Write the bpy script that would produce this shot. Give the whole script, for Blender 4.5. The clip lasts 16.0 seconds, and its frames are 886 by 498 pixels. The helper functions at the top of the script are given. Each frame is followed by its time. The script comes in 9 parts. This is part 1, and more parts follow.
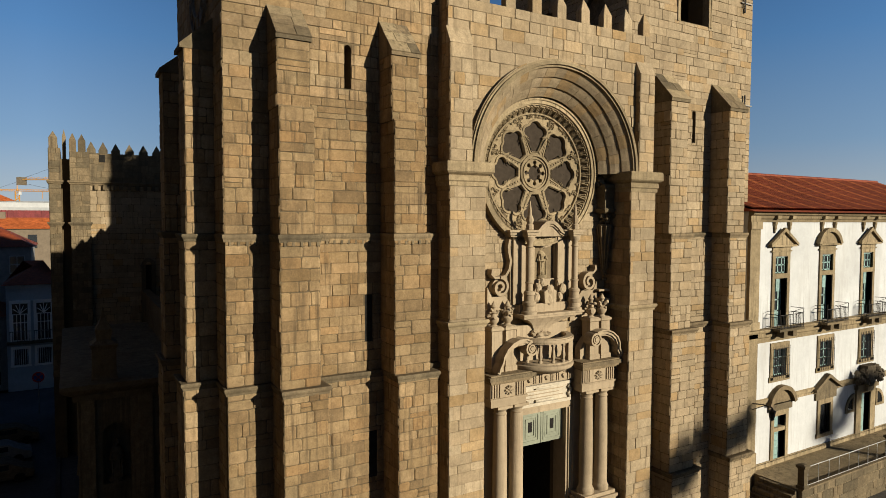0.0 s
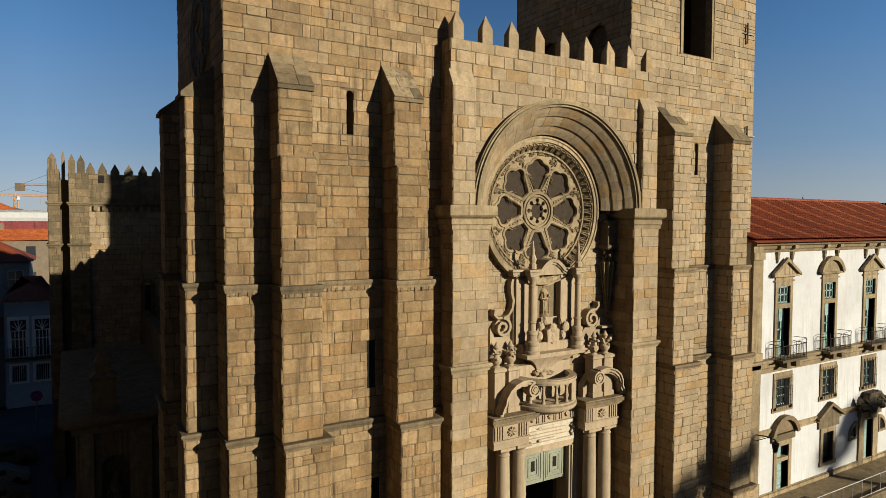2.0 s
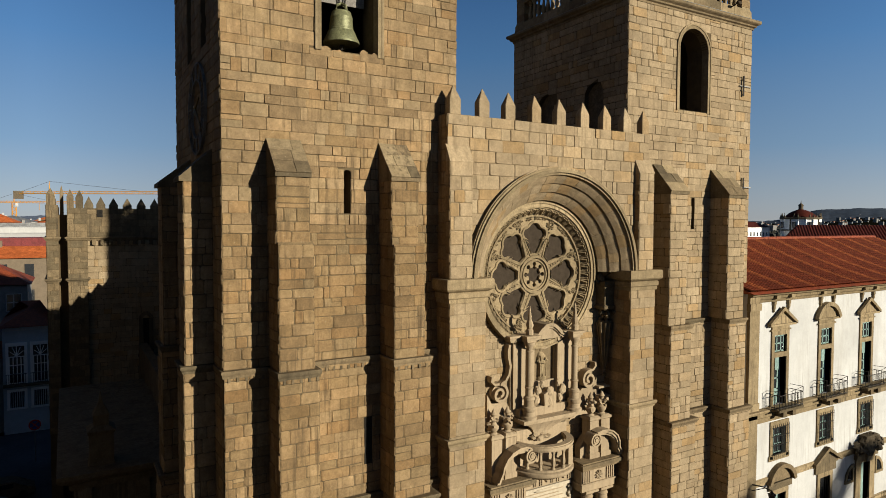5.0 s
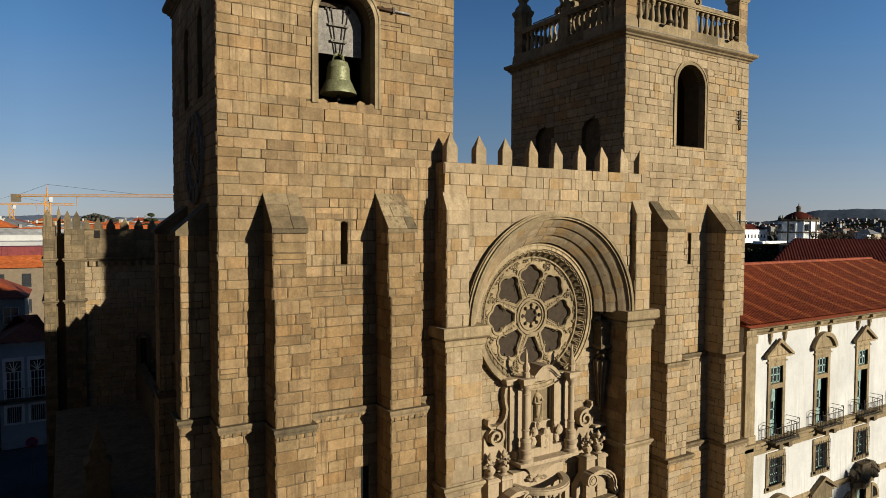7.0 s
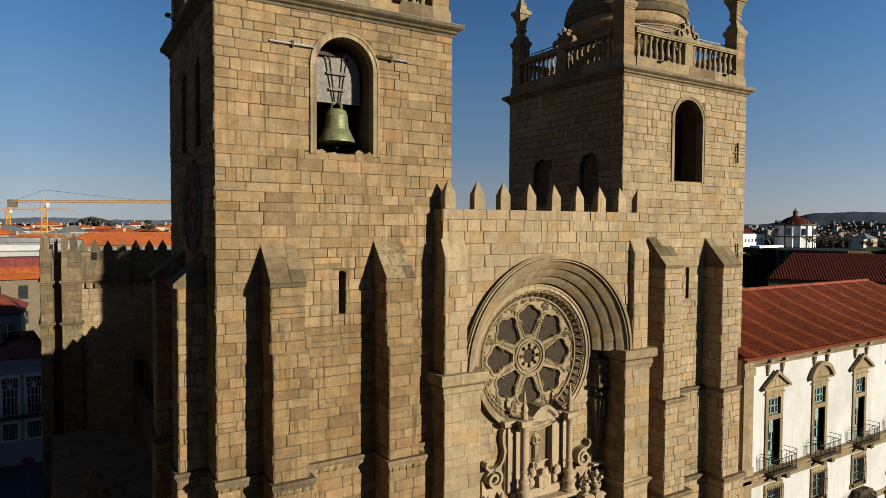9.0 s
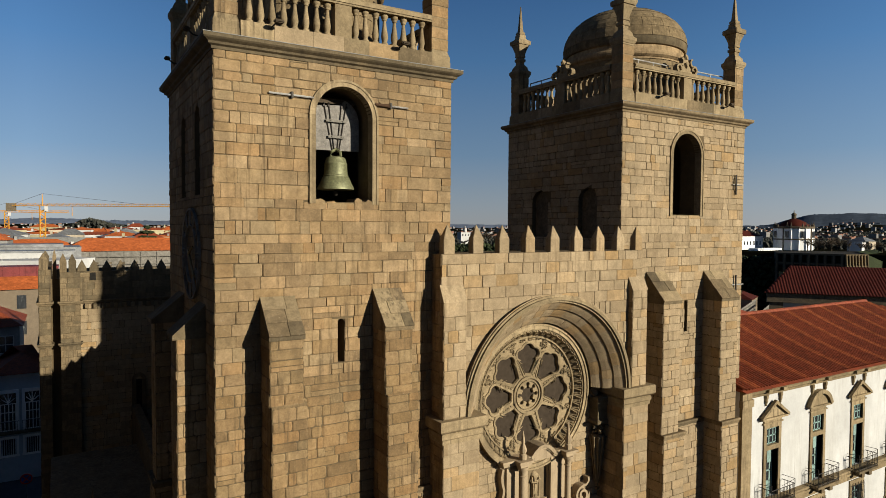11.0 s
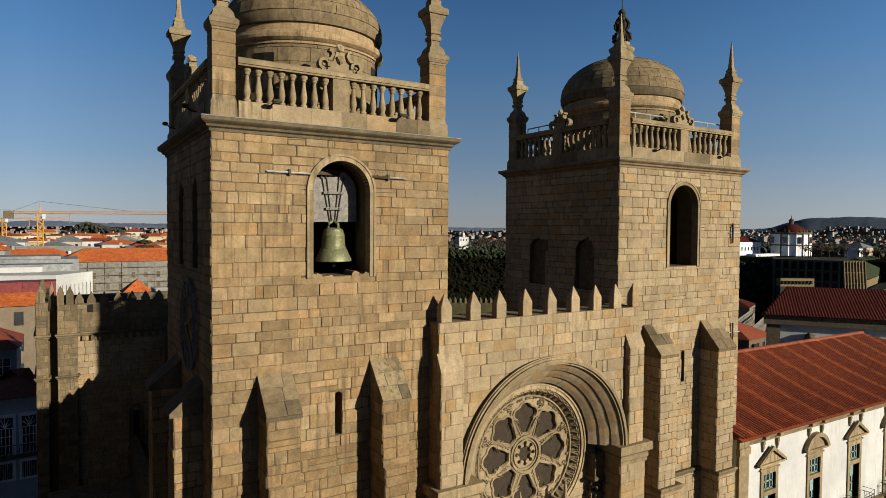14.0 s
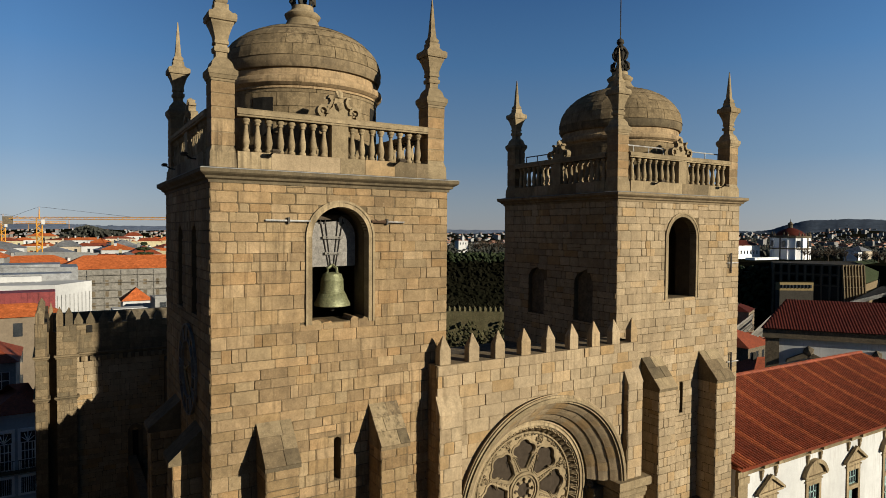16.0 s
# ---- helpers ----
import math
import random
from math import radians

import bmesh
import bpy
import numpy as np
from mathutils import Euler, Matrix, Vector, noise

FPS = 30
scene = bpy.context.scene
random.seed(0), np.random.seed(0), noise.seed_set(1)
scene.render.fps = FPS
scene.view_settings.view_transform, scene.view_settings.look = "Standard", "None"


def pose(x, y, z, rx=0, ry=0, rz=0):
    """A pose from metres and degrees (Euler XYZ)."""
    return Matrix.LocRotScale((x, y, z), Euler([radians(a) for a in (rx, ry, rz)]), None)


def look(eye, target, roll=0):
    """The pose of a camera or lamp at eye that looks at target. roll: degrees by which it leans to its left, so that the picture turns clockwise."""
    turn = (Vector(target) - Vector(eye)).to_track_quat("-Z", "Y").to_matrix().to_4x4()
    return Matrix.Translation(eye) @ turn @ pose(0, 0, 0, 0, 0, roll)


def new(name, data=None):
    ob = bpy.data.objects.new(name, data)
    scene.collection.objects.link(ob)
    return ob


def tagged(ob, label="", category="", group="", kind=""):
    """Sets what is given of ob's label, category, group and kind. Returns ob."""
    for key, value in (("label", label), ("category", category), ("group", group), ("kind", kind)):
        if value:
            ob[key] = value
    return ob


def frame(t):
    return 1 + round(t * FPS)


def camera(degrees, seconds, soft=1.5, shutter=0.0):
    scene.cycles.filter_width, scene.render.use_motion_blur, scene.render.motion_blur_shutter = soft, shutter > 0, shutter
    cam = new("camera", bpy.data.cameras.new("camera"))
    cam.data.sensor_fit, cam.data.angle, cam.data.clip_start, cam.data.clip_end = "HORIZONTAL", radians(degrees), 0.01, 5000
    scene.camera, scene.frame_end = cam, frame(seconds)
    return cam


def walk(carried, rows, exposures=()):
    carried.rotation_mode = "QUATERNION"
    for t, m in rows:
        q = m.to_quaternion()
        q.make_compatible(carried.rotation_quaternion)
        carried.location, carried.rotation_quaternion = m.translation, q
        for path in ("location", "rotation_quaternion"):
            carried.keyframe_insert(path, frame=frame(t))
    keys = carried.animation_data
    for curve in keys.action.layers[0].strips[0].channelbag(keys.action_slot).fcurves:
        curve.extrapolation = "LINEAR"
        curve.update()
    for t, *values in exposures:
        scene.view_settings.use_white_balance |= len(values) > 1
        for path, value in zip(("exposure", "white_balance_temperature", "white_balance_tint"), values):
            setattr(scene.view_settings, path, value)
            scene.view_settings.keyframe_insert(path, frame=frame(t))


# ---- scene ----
import functools

cam = camera(69.91, 16.0, 0.85)
PATH = [
    (0, (-0.109, -0.237, 11.524), (10.052, 16.964, 10.576), 0.20),
    (0.5, (-0.124, -0.183, 11.837), (10.040, 17.018, 10.922), 0.18),
    (1, (-0.114, -0.109, 12.171), (10.054, 17.090, 11.276), 0.17),
    (1.5, (-0.108, -0.031, 12.521), (10.073, 17.161, 11.636), 0.19),
    (2, (-0.116, 0.019, 12.883), (10.080, 17.203, 12.015), 0.20),
    (2.5, (-0.126, 0.037, 13.257), (10.082, 17.215, 12.414), 0.18),
    (3, (-0.132, 0.041, 13.645), (10.091, 17.211, 12.820), 0.17),
    (3.5, (-0.124, 0.026, 14.041), (10.103, 17.193, 13.228), 0.18),
    (4, (-0.105, 0.004, 14.435), (10.117, 17.176, 13.641), 0.19),
    (6.5, (-0.031, -0.010, 16.465), (10.230, 17.138, 15.650), 0.22),
    (7, (-0.015, 0.001, 16.847), (10.261, 17.141, 16.037), 0.26),
    (7.5, (-0.006, 0.020, 17.225), (10.288, 17.149, 16.423), 0.27),
    (8, (-0.000, 0.041, 17.594), (10.310, 17.161, 16.807), 0.28),
    (8.5, (0.002, 0.056, 17.955), (10.325, 17.169, 17.187), 0.29),
    (9, (-0.006, 0.073, 18.304), (10.336, 17.175, 17.566), 0.29),
    (11.5, (-0.003, 0.107, 20.155), (10.381, 17.185, 19.442), 0.36),
    (12, (-0.006, 0.125, 20.520), (10.397, 17.192, 19.832), 0.35),
    (12.5, (-0.003, 0.129, 20.887), (10.410, 17.190, 20.215), 0.38),
    (13, (0.003, 0.116, 21.255), (10.418, 17.178, 20.595), 0.39),
    (13.5, (0.014, 0.106, 21.611), (10.429, 17.167, 20.969), 0.40),
    (14, (0.021, 0.110, 21.964), (10.445, 17.167, 21.329), 0.41),
    (14.5, (0.021, 0.113, 22.312), (10.454, 17.165, 21.681), 0.41),
    (15, (0.022, 0.113, 22.644), (10.461, 17.161, 22.027), 0.41),
    (15.5, (0.026, 0.108, 22.969), (10.470, 17.154, 22.378), 0.40),
    (16, (0.030, 0.091, 23.313), (10.471, 17.140, 22.743), 0.38),
]
walk(cam, [(t, look(eye, target, roll)) for t, eye, target, roll in PATH])
# ---- light ----
SUN = Vector((0.478, -0.93, 0.297)).normalized()
world = bpy.data.worlds.new("sky")
scene.world = world
world.use_nodes = True
wn = world.node_tree
wn.nodes.clear()
w_out, w_bg, w_sky = (wn.nodes.new(k) for k in ("ShaderNodeOutputWorld", "ShaderNodeBackground", "ShaderNodeTexSky"))
w_sky.sky_type, w_sky.sun_disc = "NISHITA", False
w_sky.sun_elevation = math.asin(SUN.z)
w_sky.sun_rotation = math.atan2(SUN.x, SUN.y)
w_sky.altitude, w_sky.air_density, w_sky.dust_density, w_sky.ozone_density = 0, 0.5, 0.8, 2.0
w_bg.inputs["Strength"].default_value = 0.05
# clear winter air: the scattered sky thinned, over a hazy gradient from the horizon up
w_thin = wn.nodes.new("ShaderNodeVectorMath")
w_thin.operation = "MULTIPLY"
w_thin.inputs[1].default_value = (0.18, 0.21, 0.23)
w_dir, w_axis = wn.nodes.new("ShaderNodeTexCoord"), wn.nodes.new("ShaderNodeSeparateXYZ")
w_ramp = wn.nodes.new("ShaderNodeValToRGB")
HAZE = [(0.0, (0.312, 0.318, 0.322)), (0.05, (0.240, 0.284, 0.322)), (0.11, (0.148, 0.236, 0.336)), (0.25, (0.062, 0.162, 0.326)),
        (0.37, (0.030, 0.100, 0.252)), (0.6, (0.012, 0.040, 0.108)), (1.0, (0.007, 0.023, 0.062))]
for i, (at_z, col) in enumerate(HAZE):
    e = w_ramp.color_ramp.elements[i] if i < 2 else w_ramp.color_ramp.elements.new(at_z)
    e.position, e.color = at_z, (*col, 1)
w_glow = wn.nodes.new("ShaderNodeVectorMath")
w_glow.operation = "MULTIPLY_ADD"
w_glow.inputs[1].default_value = (12.0, 12.0, 12.0)
wn.links.new(w_dir.outputs["Generated"], w_axis.inputs[0])
wn.links.new(w_axis.outputs["Z"], w_ramp.inputs[0])
wn.links.new(w_sky.outputs[0], w_thin.inputs[0])
wn.links.new(w_ramp.outputs[0], w_glow.inputs[0])
wn.links.new(w_thin.outputs[0], w_glow.inputs[2])
# deepest blue across the light, paler to either side and fading again away from the sun
w_flat = wn.nodes.new("ShaderNodeVectorMath")
w_flat.operation = "DOT_PRODUCT"
w_flat.inputs[1].default_value = (math.sin(radians(33)), math.cos(radians(33)), 0)
w_deep = wn.nodes.new("ShaderNodeValToRGB")
for i, (at_d, val) in enumerate(((0.0, 0.8), (0.6, 0.95), (0.82, 1.2), (0.94, 0.94), (1.0, 0.82))):
    e = w_deep.color_ramp.elements[i] if i < 2 else w_deep.color_ramp.elements.new(at_d)
    e.position, e.color = at_d, (val, val, val, 1)
w_level = wn.nodes.new("ShaderNodeVectorMath")
w_level.operation = "NORMALIZE"
w_drop = wn.nodes.new("ShaderNodeVectorMath")
w_drop.operation = "MULTIPLY"
w_drop.inputs[1].default_value = (1, 1, 0)
w_tone = wn.nodes.new("ShaderNodeVectorMath")
w_tone.operation = "MULTIPLY"
wn.links.new(w_dir.outputs["Generated"], w_drop.inputs[0])
wn.links.new(w_drop.outputs[0], w_level.inputs[0])
wn.links.new(w_level.outputs[0], w_flat.inputs[0])
wn.links.new(w_flat.outputs["Value"], w_deep.inputs[0])
wn.links.new(w_glow.outputs[0], w_tone.inputs[0])
wn.links.new(w_deep.outputs[0], w_tone.inputs[1])
wn.links.new(w_tone.outputs[0], w_bg.inputs[0])
wn.links.new(w_bg.outputs[0], w_out.inputs[0])
lamp = bpy.data.lights.new("sun", "SUN")
lamp.energy, lamp.angle, lamp.color = 5.0, radians(0.53), (0.97, 0.905, 0.755)
scene.view_settings.exposure = 0.74
new("sun", lamp).matrix_world = look(SUN * 100, (0, 0, 0))


# ---- materials ----
def nodes(mat):
    nt = mat.node_tree

    def add(kind, **kw):
        n = nt.nodes.new(kind)
        for k, v in kw.items():
            if k in n.inputs:
                n.inputs[k].default_value = v
            else:
                setattr(n, k, v)
        return n
    return nt, add


def surface(name, colours, rough=0.85, scale=1.0, grain=40.0, bump=0.25, stain=0.35, stain_colour=(0.05, 0.045, 0.035),
            pieces=0.0, metal=0.0, streak=3.0, mottle=0.32, bump_size=0.02, shine=0.06, patch=0.1,
            spread=0.0, drip=0.0, lichen=0.0):
    """A weathered surface: colours picked per piece or by noise, mottling, grain, streaked stains and fine relief."""
    mat = bpy.data.materials.new(name)
    mat.use_nodes = True
    nt, add = nodes(mat)
    bsdf = nt.nodes["Principled BSDF"]
    link = nt.links.new
    geo, info, coord = add("ShaderNodeNewGeometry"), add("ShaderNodeObjectInfo"), add("ShaderNodeNewGeometry")
    ramp = add("ShaderNodeValToRGB")
    el = ramp.color_ramp.elements
    for i, c in enumerate(colours):
        e = el[i] if i < 2 else el.new(1.0)
        e.color = (*c, 1)
    for i in range(len(colours)):
        el[i].position = i / max(1, len(colours) - 1)
    big = add("ShaderNodeTexNoise", Scale=0.45 * scale, Detail=4.0, Roughness=0.6)
    link(coord.outputs["Position"], big.inputs["Vector"])
    if pieces > 0:
        s = add("ShaderNodeMath", operation="ADD")
        link(info.outputs["Random"], s.inputs[0])
        link(geo.outputs["Random Per Island"], s.inputs[1])
        fr = add("ShaderNodeMath", operation="FRACT")
        link(s.outputs[0], fr.inputs[0])
        mx = add("ShaderNodeMix", data_type="FLOAT")
        mx.inputs[0].default_value = pieces
        link(big.outputs[0], mx.inputs[2])
        link(fr.outputs[0], mx.inputs[3])
        link(mx.outputs[0], ramp.inputs[0])
        # some pieces lighter, some darker than their colour
        lot = add("ShaderNodeMath", operation="MULTIPLY")
        lot.inputs[1].default_value = 7.31
        link(fr.outputs[0], lot.inputs[0])
        lot2 = add("ShaderNodeMath", operation="FRACT")
        link(lot.outputs[0], lot2.inputs[0])
        piece = add("ShaderNodeMapRange")
        piece.inputs[3].default_value, piece.inputs[4].default_value = 1 - spread, 1 + spread
        link(lot2.outputs[0], piece.inputs[0])
    else:
        link(big.outputs[0], ramp.inputs[0])
    # mottling
    mid = add("ShaderNodeTexNoise", Scale=3.5 * scale, Detail=6.0, Roughness=0.65)
    link(coord.outputs["Position"], mid.inputs["Vector"])
    mr = add("ShaderNodeMapRange")
    mr.inputs[1].default_value, mr.inputs[2].default_value = 0.3, 0.7
    mr.inputs[3].default_value, mr.inputs[4].default_value = 1 - mottle, 1 + mottle
    link(mid.outputs[0], mr.inputs[0])
    fine = add("ShaderNodeTexNoise", Scale=grain, Detail=3.0, Roughness=0.7)
    link(coord.outputs["Position"], fine.inputs["Vector"])
    fr2 = add("ShaderNodeMapRange")
    fr2.inputs[1].default_value, fr2.inputs[2].default_value = 0.3, 0.7
    fr2.inputs[3].default_value, fr2.inputs[4].default_value = 1 - mottle * 0.5, 1 + mottle * 0.5
    link(fine.outputs[0], fr2.inputs[0])
    speck = add("ShaderNodeTexNoise", Scale=grain * 0.42, Detail=8.0, Roughness=0.78)
    link(coord.outputs["Position"], speck.inputs["Vector"])
    sk = add("ShaderNodeMapRange")
    sk.inputs[1].default_value, sk.inputs[2].default_value = 0.32, 0.68
    sk.inputs[3].default_value, sk.inputs[4].default_value = 1 - mottle, 1 + mottle
    link(speck.outputs[0], sk.inputs[0])
    mul0 = add("ShaderNodeMath", operation="MULTIPLY")
    link(mr.outputs[0], mul0.inputs[0])
    link(sk.outputs[0], mul0.inputs[1])
    mul = add("ShaderNodeMath", operation="MULTIPLY")
    link(mul0.outputs[0], mul.inputs[0])
    link(fr2.outputs[0], mul.inputs[1])
    # broad weathered patches
    wide = add("ShaderNodeTexNoise", Scale=0.33 * scale, Detail=3.0, Roughness=0.55)
    shift = add("ShaderNodeVectorMath", operation="ADD")
    shift.inputs[1].default_value = (17.0, 5.0, 9.0)
    link(coord.outputs["Position"], shift.inputs[0])
    link(shift.outputs[0], wide.inputs["Vector"])
    wr = add("ShaderNodeMapRange")
    wr.inputs[1].default_value, wr.inputs[2].default_value = 0.35, 0.65
    wr.inputs[3].default_value, wr.inputs[4].default_value = 1 - patch, 1 + patch
    link(wide.outputs[0], wr.inputs[0])
    mul2 = add("ShaderNodeMath", operation="MULTIPLY")
    link(mul.outputs[0], mul2.inputs[0])
    link(wr.outputs[0], mul2.inputs[1])
    if pieces > 0 and spread > 0:
        mul3 = add("ShaderNodeMath", operation="MULTIPLY")
        link(mul2.outputs[0], mul3.inputs[0])
        link(piece.outputs[0], mul3.inputs[1])
        mul2 = mul3
    tint = add("ShaderNodeVectorMath", operation="SCALE")
    link(ramp.outputs[0], tint.inputs[0])
    link(mul2.outputs[0], tint.inputs["Scale"])
    # stains that run down
    stretch = add("ShaderNodeVectorMath", operation="MULTIPLY")
    stretch.inputs[1].default_value = (1.3 * scale, 1.3 * scale, 1.3 * scale / streak)
    link(coord.outputs["Position"], stretch.inputs[0])
    st = add("ShaderNodeTexNoise", Scale=1.0, Detail=7.0, Roughness=0.62)
    link(stretch.outputs[0], st.inputs["Vector"])
    sr = add("ShaderNodeMapRange")
    sr.inputs[1].default_value, sr.inputs[2].default_value = 0.5, 0.78
    sr.inputs[3].default_value, sr.inputs[4].default_value = 0.0, stain
    link(st.outputs[0], sr.inputs[0])
    mix = add("ShaderNodeMix", data_type="RGBA")
    link(sr.outputs[0], mix.inputs[0])
    link(tint.outputs[0], mix.inputs[6])
    mix.inputs[7].default_value = (*stain_colour, 1)
    skin = mix.outputs[2]
    if drip > 0:
        # narrow dark runs where water comes down, in broad patches
        run = add("ShaderNodeVectorMath", operation="MULTIPLY")
        run.inputs[1].default_value = (7.0, 7.0, 0.38)
        link(coord.outputs["Position"], run.inputs[0])
        dn = add("ShaderNodeTexNoise", Scale=1.0, Detail=5.0, Roughness=0.6)
        link(run.outputs[0], dn.inputs["Vector"])
        dr = add("ShaderNodeMapRange")
        dr.inputs[1].default_value, dr.inputs[2].default_value = 0.5, 0.66
        dr.inputs[3].default_value, dr.inputs[4].default_value = 0.0, drip
        link(dn.outputs[0], dr.inputs[0])
        zone = add("ShaderNodeMapRange")
        zone.inputs[1].default_value, zone.inputs[2].default_value = 0.46, 0.6
        link(wide.outputs[0], zone.inputs[0])
        both = add("ShaderNodeMath", operation="MULTIPLY")
        link(dr.outputs[0], both.inputs[0])
        link(zone.outputs[0], both.inputs[1])
        wet = add("ShaderNodeMix", data_type="RGBA")
        link(both.outputs[0], wet.inputs[0])
        link(skin, wet.inputs[6])
        wet.inputs[7].default_value = (*stain_colour, 1)
        skin = wet.outputs[2]
    if lichen > 0:
        # small pale crusts and lime specks
        ln_ = add("ShaderNodeTexNoise", Scale=13.0, Detail=5.0, Roughness=0.7)
        link(coord.outputs["Position"], ln_.inputs["Vector"])
        lr = add("ShaderNodeMapRange")
        lr.inputs[1].default_value, lr.inputs[2].default_value = 0.63, 0.7
        lr.inputs[3].default_value, lr.inputs[4].default_value = 0.0, lichen
        link(ln_.outputs[0], lr.inputs[0])
        pale = add("ShaderNodeMix", data_type="RGBA")
        link(lr.outputs[0], pale.inputs[0])
        link(skin, pale.inputs[6])
        pale.inputs[7].default_value = (0.30, 0.26, 0.19, 1)
        skin = pale.outputs[2]
    link(skin, bsdf.inputs["Base Color"])
    bsdf.inputs["Roughness"].default_value = rough
    bsdf.inputs["Metallic"].default_value = metal
    bsdf.inputs["Specular IOR Level"].default_value = shine
    bp = add("ShaderNodeBump", Strength=bump, Distance=bump_size)
    add2 = add("ShaderNodeMath", operation="MULTIPLY_ADD")
    link(speck.outputs[0], add2.inputs[0])
    add2.inputs[1].default_value = 1.4
    link(mid.outputs[0], add2.inputs[2])
    link(add2.outputs[0], bp.inputs["Height"])
    link(bp.outputs[0], bsdf.inputs["Normal"])
    return mat


STONE = surface("granite_ashlar", [(0.1352, 0.0892, 0.047), (0.2121, 0.1438, 0.0759), (0.1751, 0.12, 0.0651), (0.2632, 0.1864, 0.1043), (0.2291, 0.1431, 0.0681), (0.2271, 0.1612, 0.0885), (0.2046, 0.1355, 0.0669), (0.2131, 0.1563, 0.0889), (0.2449, 0.1709, 0.0927), (0.1476, 0.1021, 0.0562)],
                rough=0.9, pieces=0.85, stain=0.5, grain=30, bump=0.55, bump_size=0.035, stain_colour=(0.062, 0.043, 0.025), mottle=0.2, patch=0.16, spread=0.12, drip=0.75, lichen=0.45)
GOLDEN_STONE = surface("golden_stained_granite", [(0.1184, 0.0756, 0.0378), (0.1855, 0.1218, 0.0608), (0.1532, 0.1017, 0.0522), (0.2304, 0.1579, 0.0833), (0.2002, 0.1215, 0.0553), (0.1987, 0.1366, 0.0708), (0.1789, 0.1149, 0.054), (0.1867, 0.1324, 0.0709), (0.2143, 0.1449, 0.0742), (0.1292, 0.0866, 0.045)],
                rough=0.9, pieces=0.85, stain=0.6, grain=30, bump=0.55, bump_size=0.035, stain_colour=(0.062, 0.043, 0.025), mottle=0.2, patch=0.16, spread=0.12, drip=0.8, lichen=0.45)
STONE_PALE = surface("pale_granite_ashlar", [(0.1966, 0.1451, 0.0875), (0.2538, 0.1886, 0.1145), (0.2263, 0.1699, 0.1039), (0.2772, 0.2104, 0.1306), (0.2505, 0.1641, 0.0786), (0.2435, 0.1865, 0.1161), (0.2644, 0.199, 0.1206), (0.2073, 0.1554, 0.0937)],
                     rough=0.9, pieces=0.85, stain=0.35, grain=30, bump=0.45, bump_size=0.03, stain_colour=(0.110, 0.080, 0.046), mottle=0.17, patch=0.14, spread=0.1, drip=0.45, lichen=0.45)
PALE_MORTAR = surface("pale_lime_mortar", [(0.1265, 0.092, 0.054), (0.1725, 0.1288, 0.0759)], rough=0.95, stain=0.4, mottle=0.15)
PLAQUE_STONE = surface("pale_plaque_stone", [(0.36, 0.30, 0.22), (0.42, 0.36, 0.265)], rough=0.85, stain=0.3, grain=26, stain_colour=(0.16, 0.13, 0.09), mottle=0.15)
MORTAR = surface("lime_mortar", [(0.0728, 0.052, 0.0291), (0.1196, 0.0874, 0.0489)], rough=0.95, stain=0.5, mottle=0.15)
CARVED = surface("carved_granite", [(0.169, 0.125, 0.070), (0.221, 0.168, 0.098), (0.193, 0.143, 0.082)], rough=0.88, stain=0.5, grain=36, bump=0.3, stain_colour=(0.060, 0.045, 0.028), pieces=0.55, mottle=0.22, patch=0.2, spread=0.16, drip=0.75, lichen=0.5)
PORTAL_STONE = surface("pale_dressed_granite", [(0.225, 0.168, 0.104), (0.285, 0.218, 0.140), (0.252, 0.188, 0.118)], rough=0.88, stain=0.4, grain=36, bump=0.25, stain_colour=(0.085, 0.063, 0.040), pieces=0.3, mottle=0.09, spread=0.06, drip=0.35)
WEATHERED = surface("weathered_granite", [(0.109, 0.078, 0.043), (0.158, 0.116, 0.067), (0.095, 0.074, 0.045), (0.176, 0.128, 0.071)], rough=0.92, stain=0.75, grain=30, bump=0.5, pieces=0.5, stain_colour=(0.043, 0.033, 0.023), mottle=0.22, spread=0.12, drip=0.6, lichen=0.35)
DOME_STONE = surface("lichened_dome_granite", [(0.118, 0.084, 0.046), (0.176, 0.130, 0.074), (0.148, 0.108, 0.060), (0.196, 0.148, 0.086)], rough=0.92, stain=0.85, grain=28, bump=0.5, pieces=0.3, stain_colour=(0.050, 0.037, 0.022), mottle=0.26, spread=0.05, drip=0.85, lichen=0.55, scale=1.4)
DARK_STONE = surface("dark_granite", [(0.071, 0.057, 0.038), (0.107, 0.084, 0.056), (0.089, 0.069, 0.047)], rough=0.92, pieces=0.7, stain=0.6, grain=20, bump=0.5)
# darkened granite: shade painted into far walls; also the blackened finials
SHADE_AND_SOOT = surface("shaded_and_sooty_granite", [(0.03, 0.027, 0.022), (0.05, 0.044, 0.035)], rough=0.92, pieces=0.4, stain=0.5, grain=8, bump=0.4, stain_colour=(0.02, 0.018, 0.014))
LIME = surface("whitewashed_plaster", [(0.3869, 0.3802, 0.3629), (0.4426, 0.4358, 0.4186)], rough=0.8, stain=0.5, stain_colour=(0.235, 0.215, 0.180), mottle=0.06, grain=60, bump=0.1, streak=6.0, scale=0.9, drip=0.5)
TILE = surface("red_clay_tile", [(0.1476, 0.0295, 0.0107), (0.2009, 0.0443, 0.0156), (0.1714, 0.0344, 0.0115), (0.2247, 0.0590, 0.0221)], rough=0.75, pieces=0.6, stain=0.5, stain_colour=(0.0533, 0.0180, 0.0107), grain=15, bump=0.3, shine=0.25)
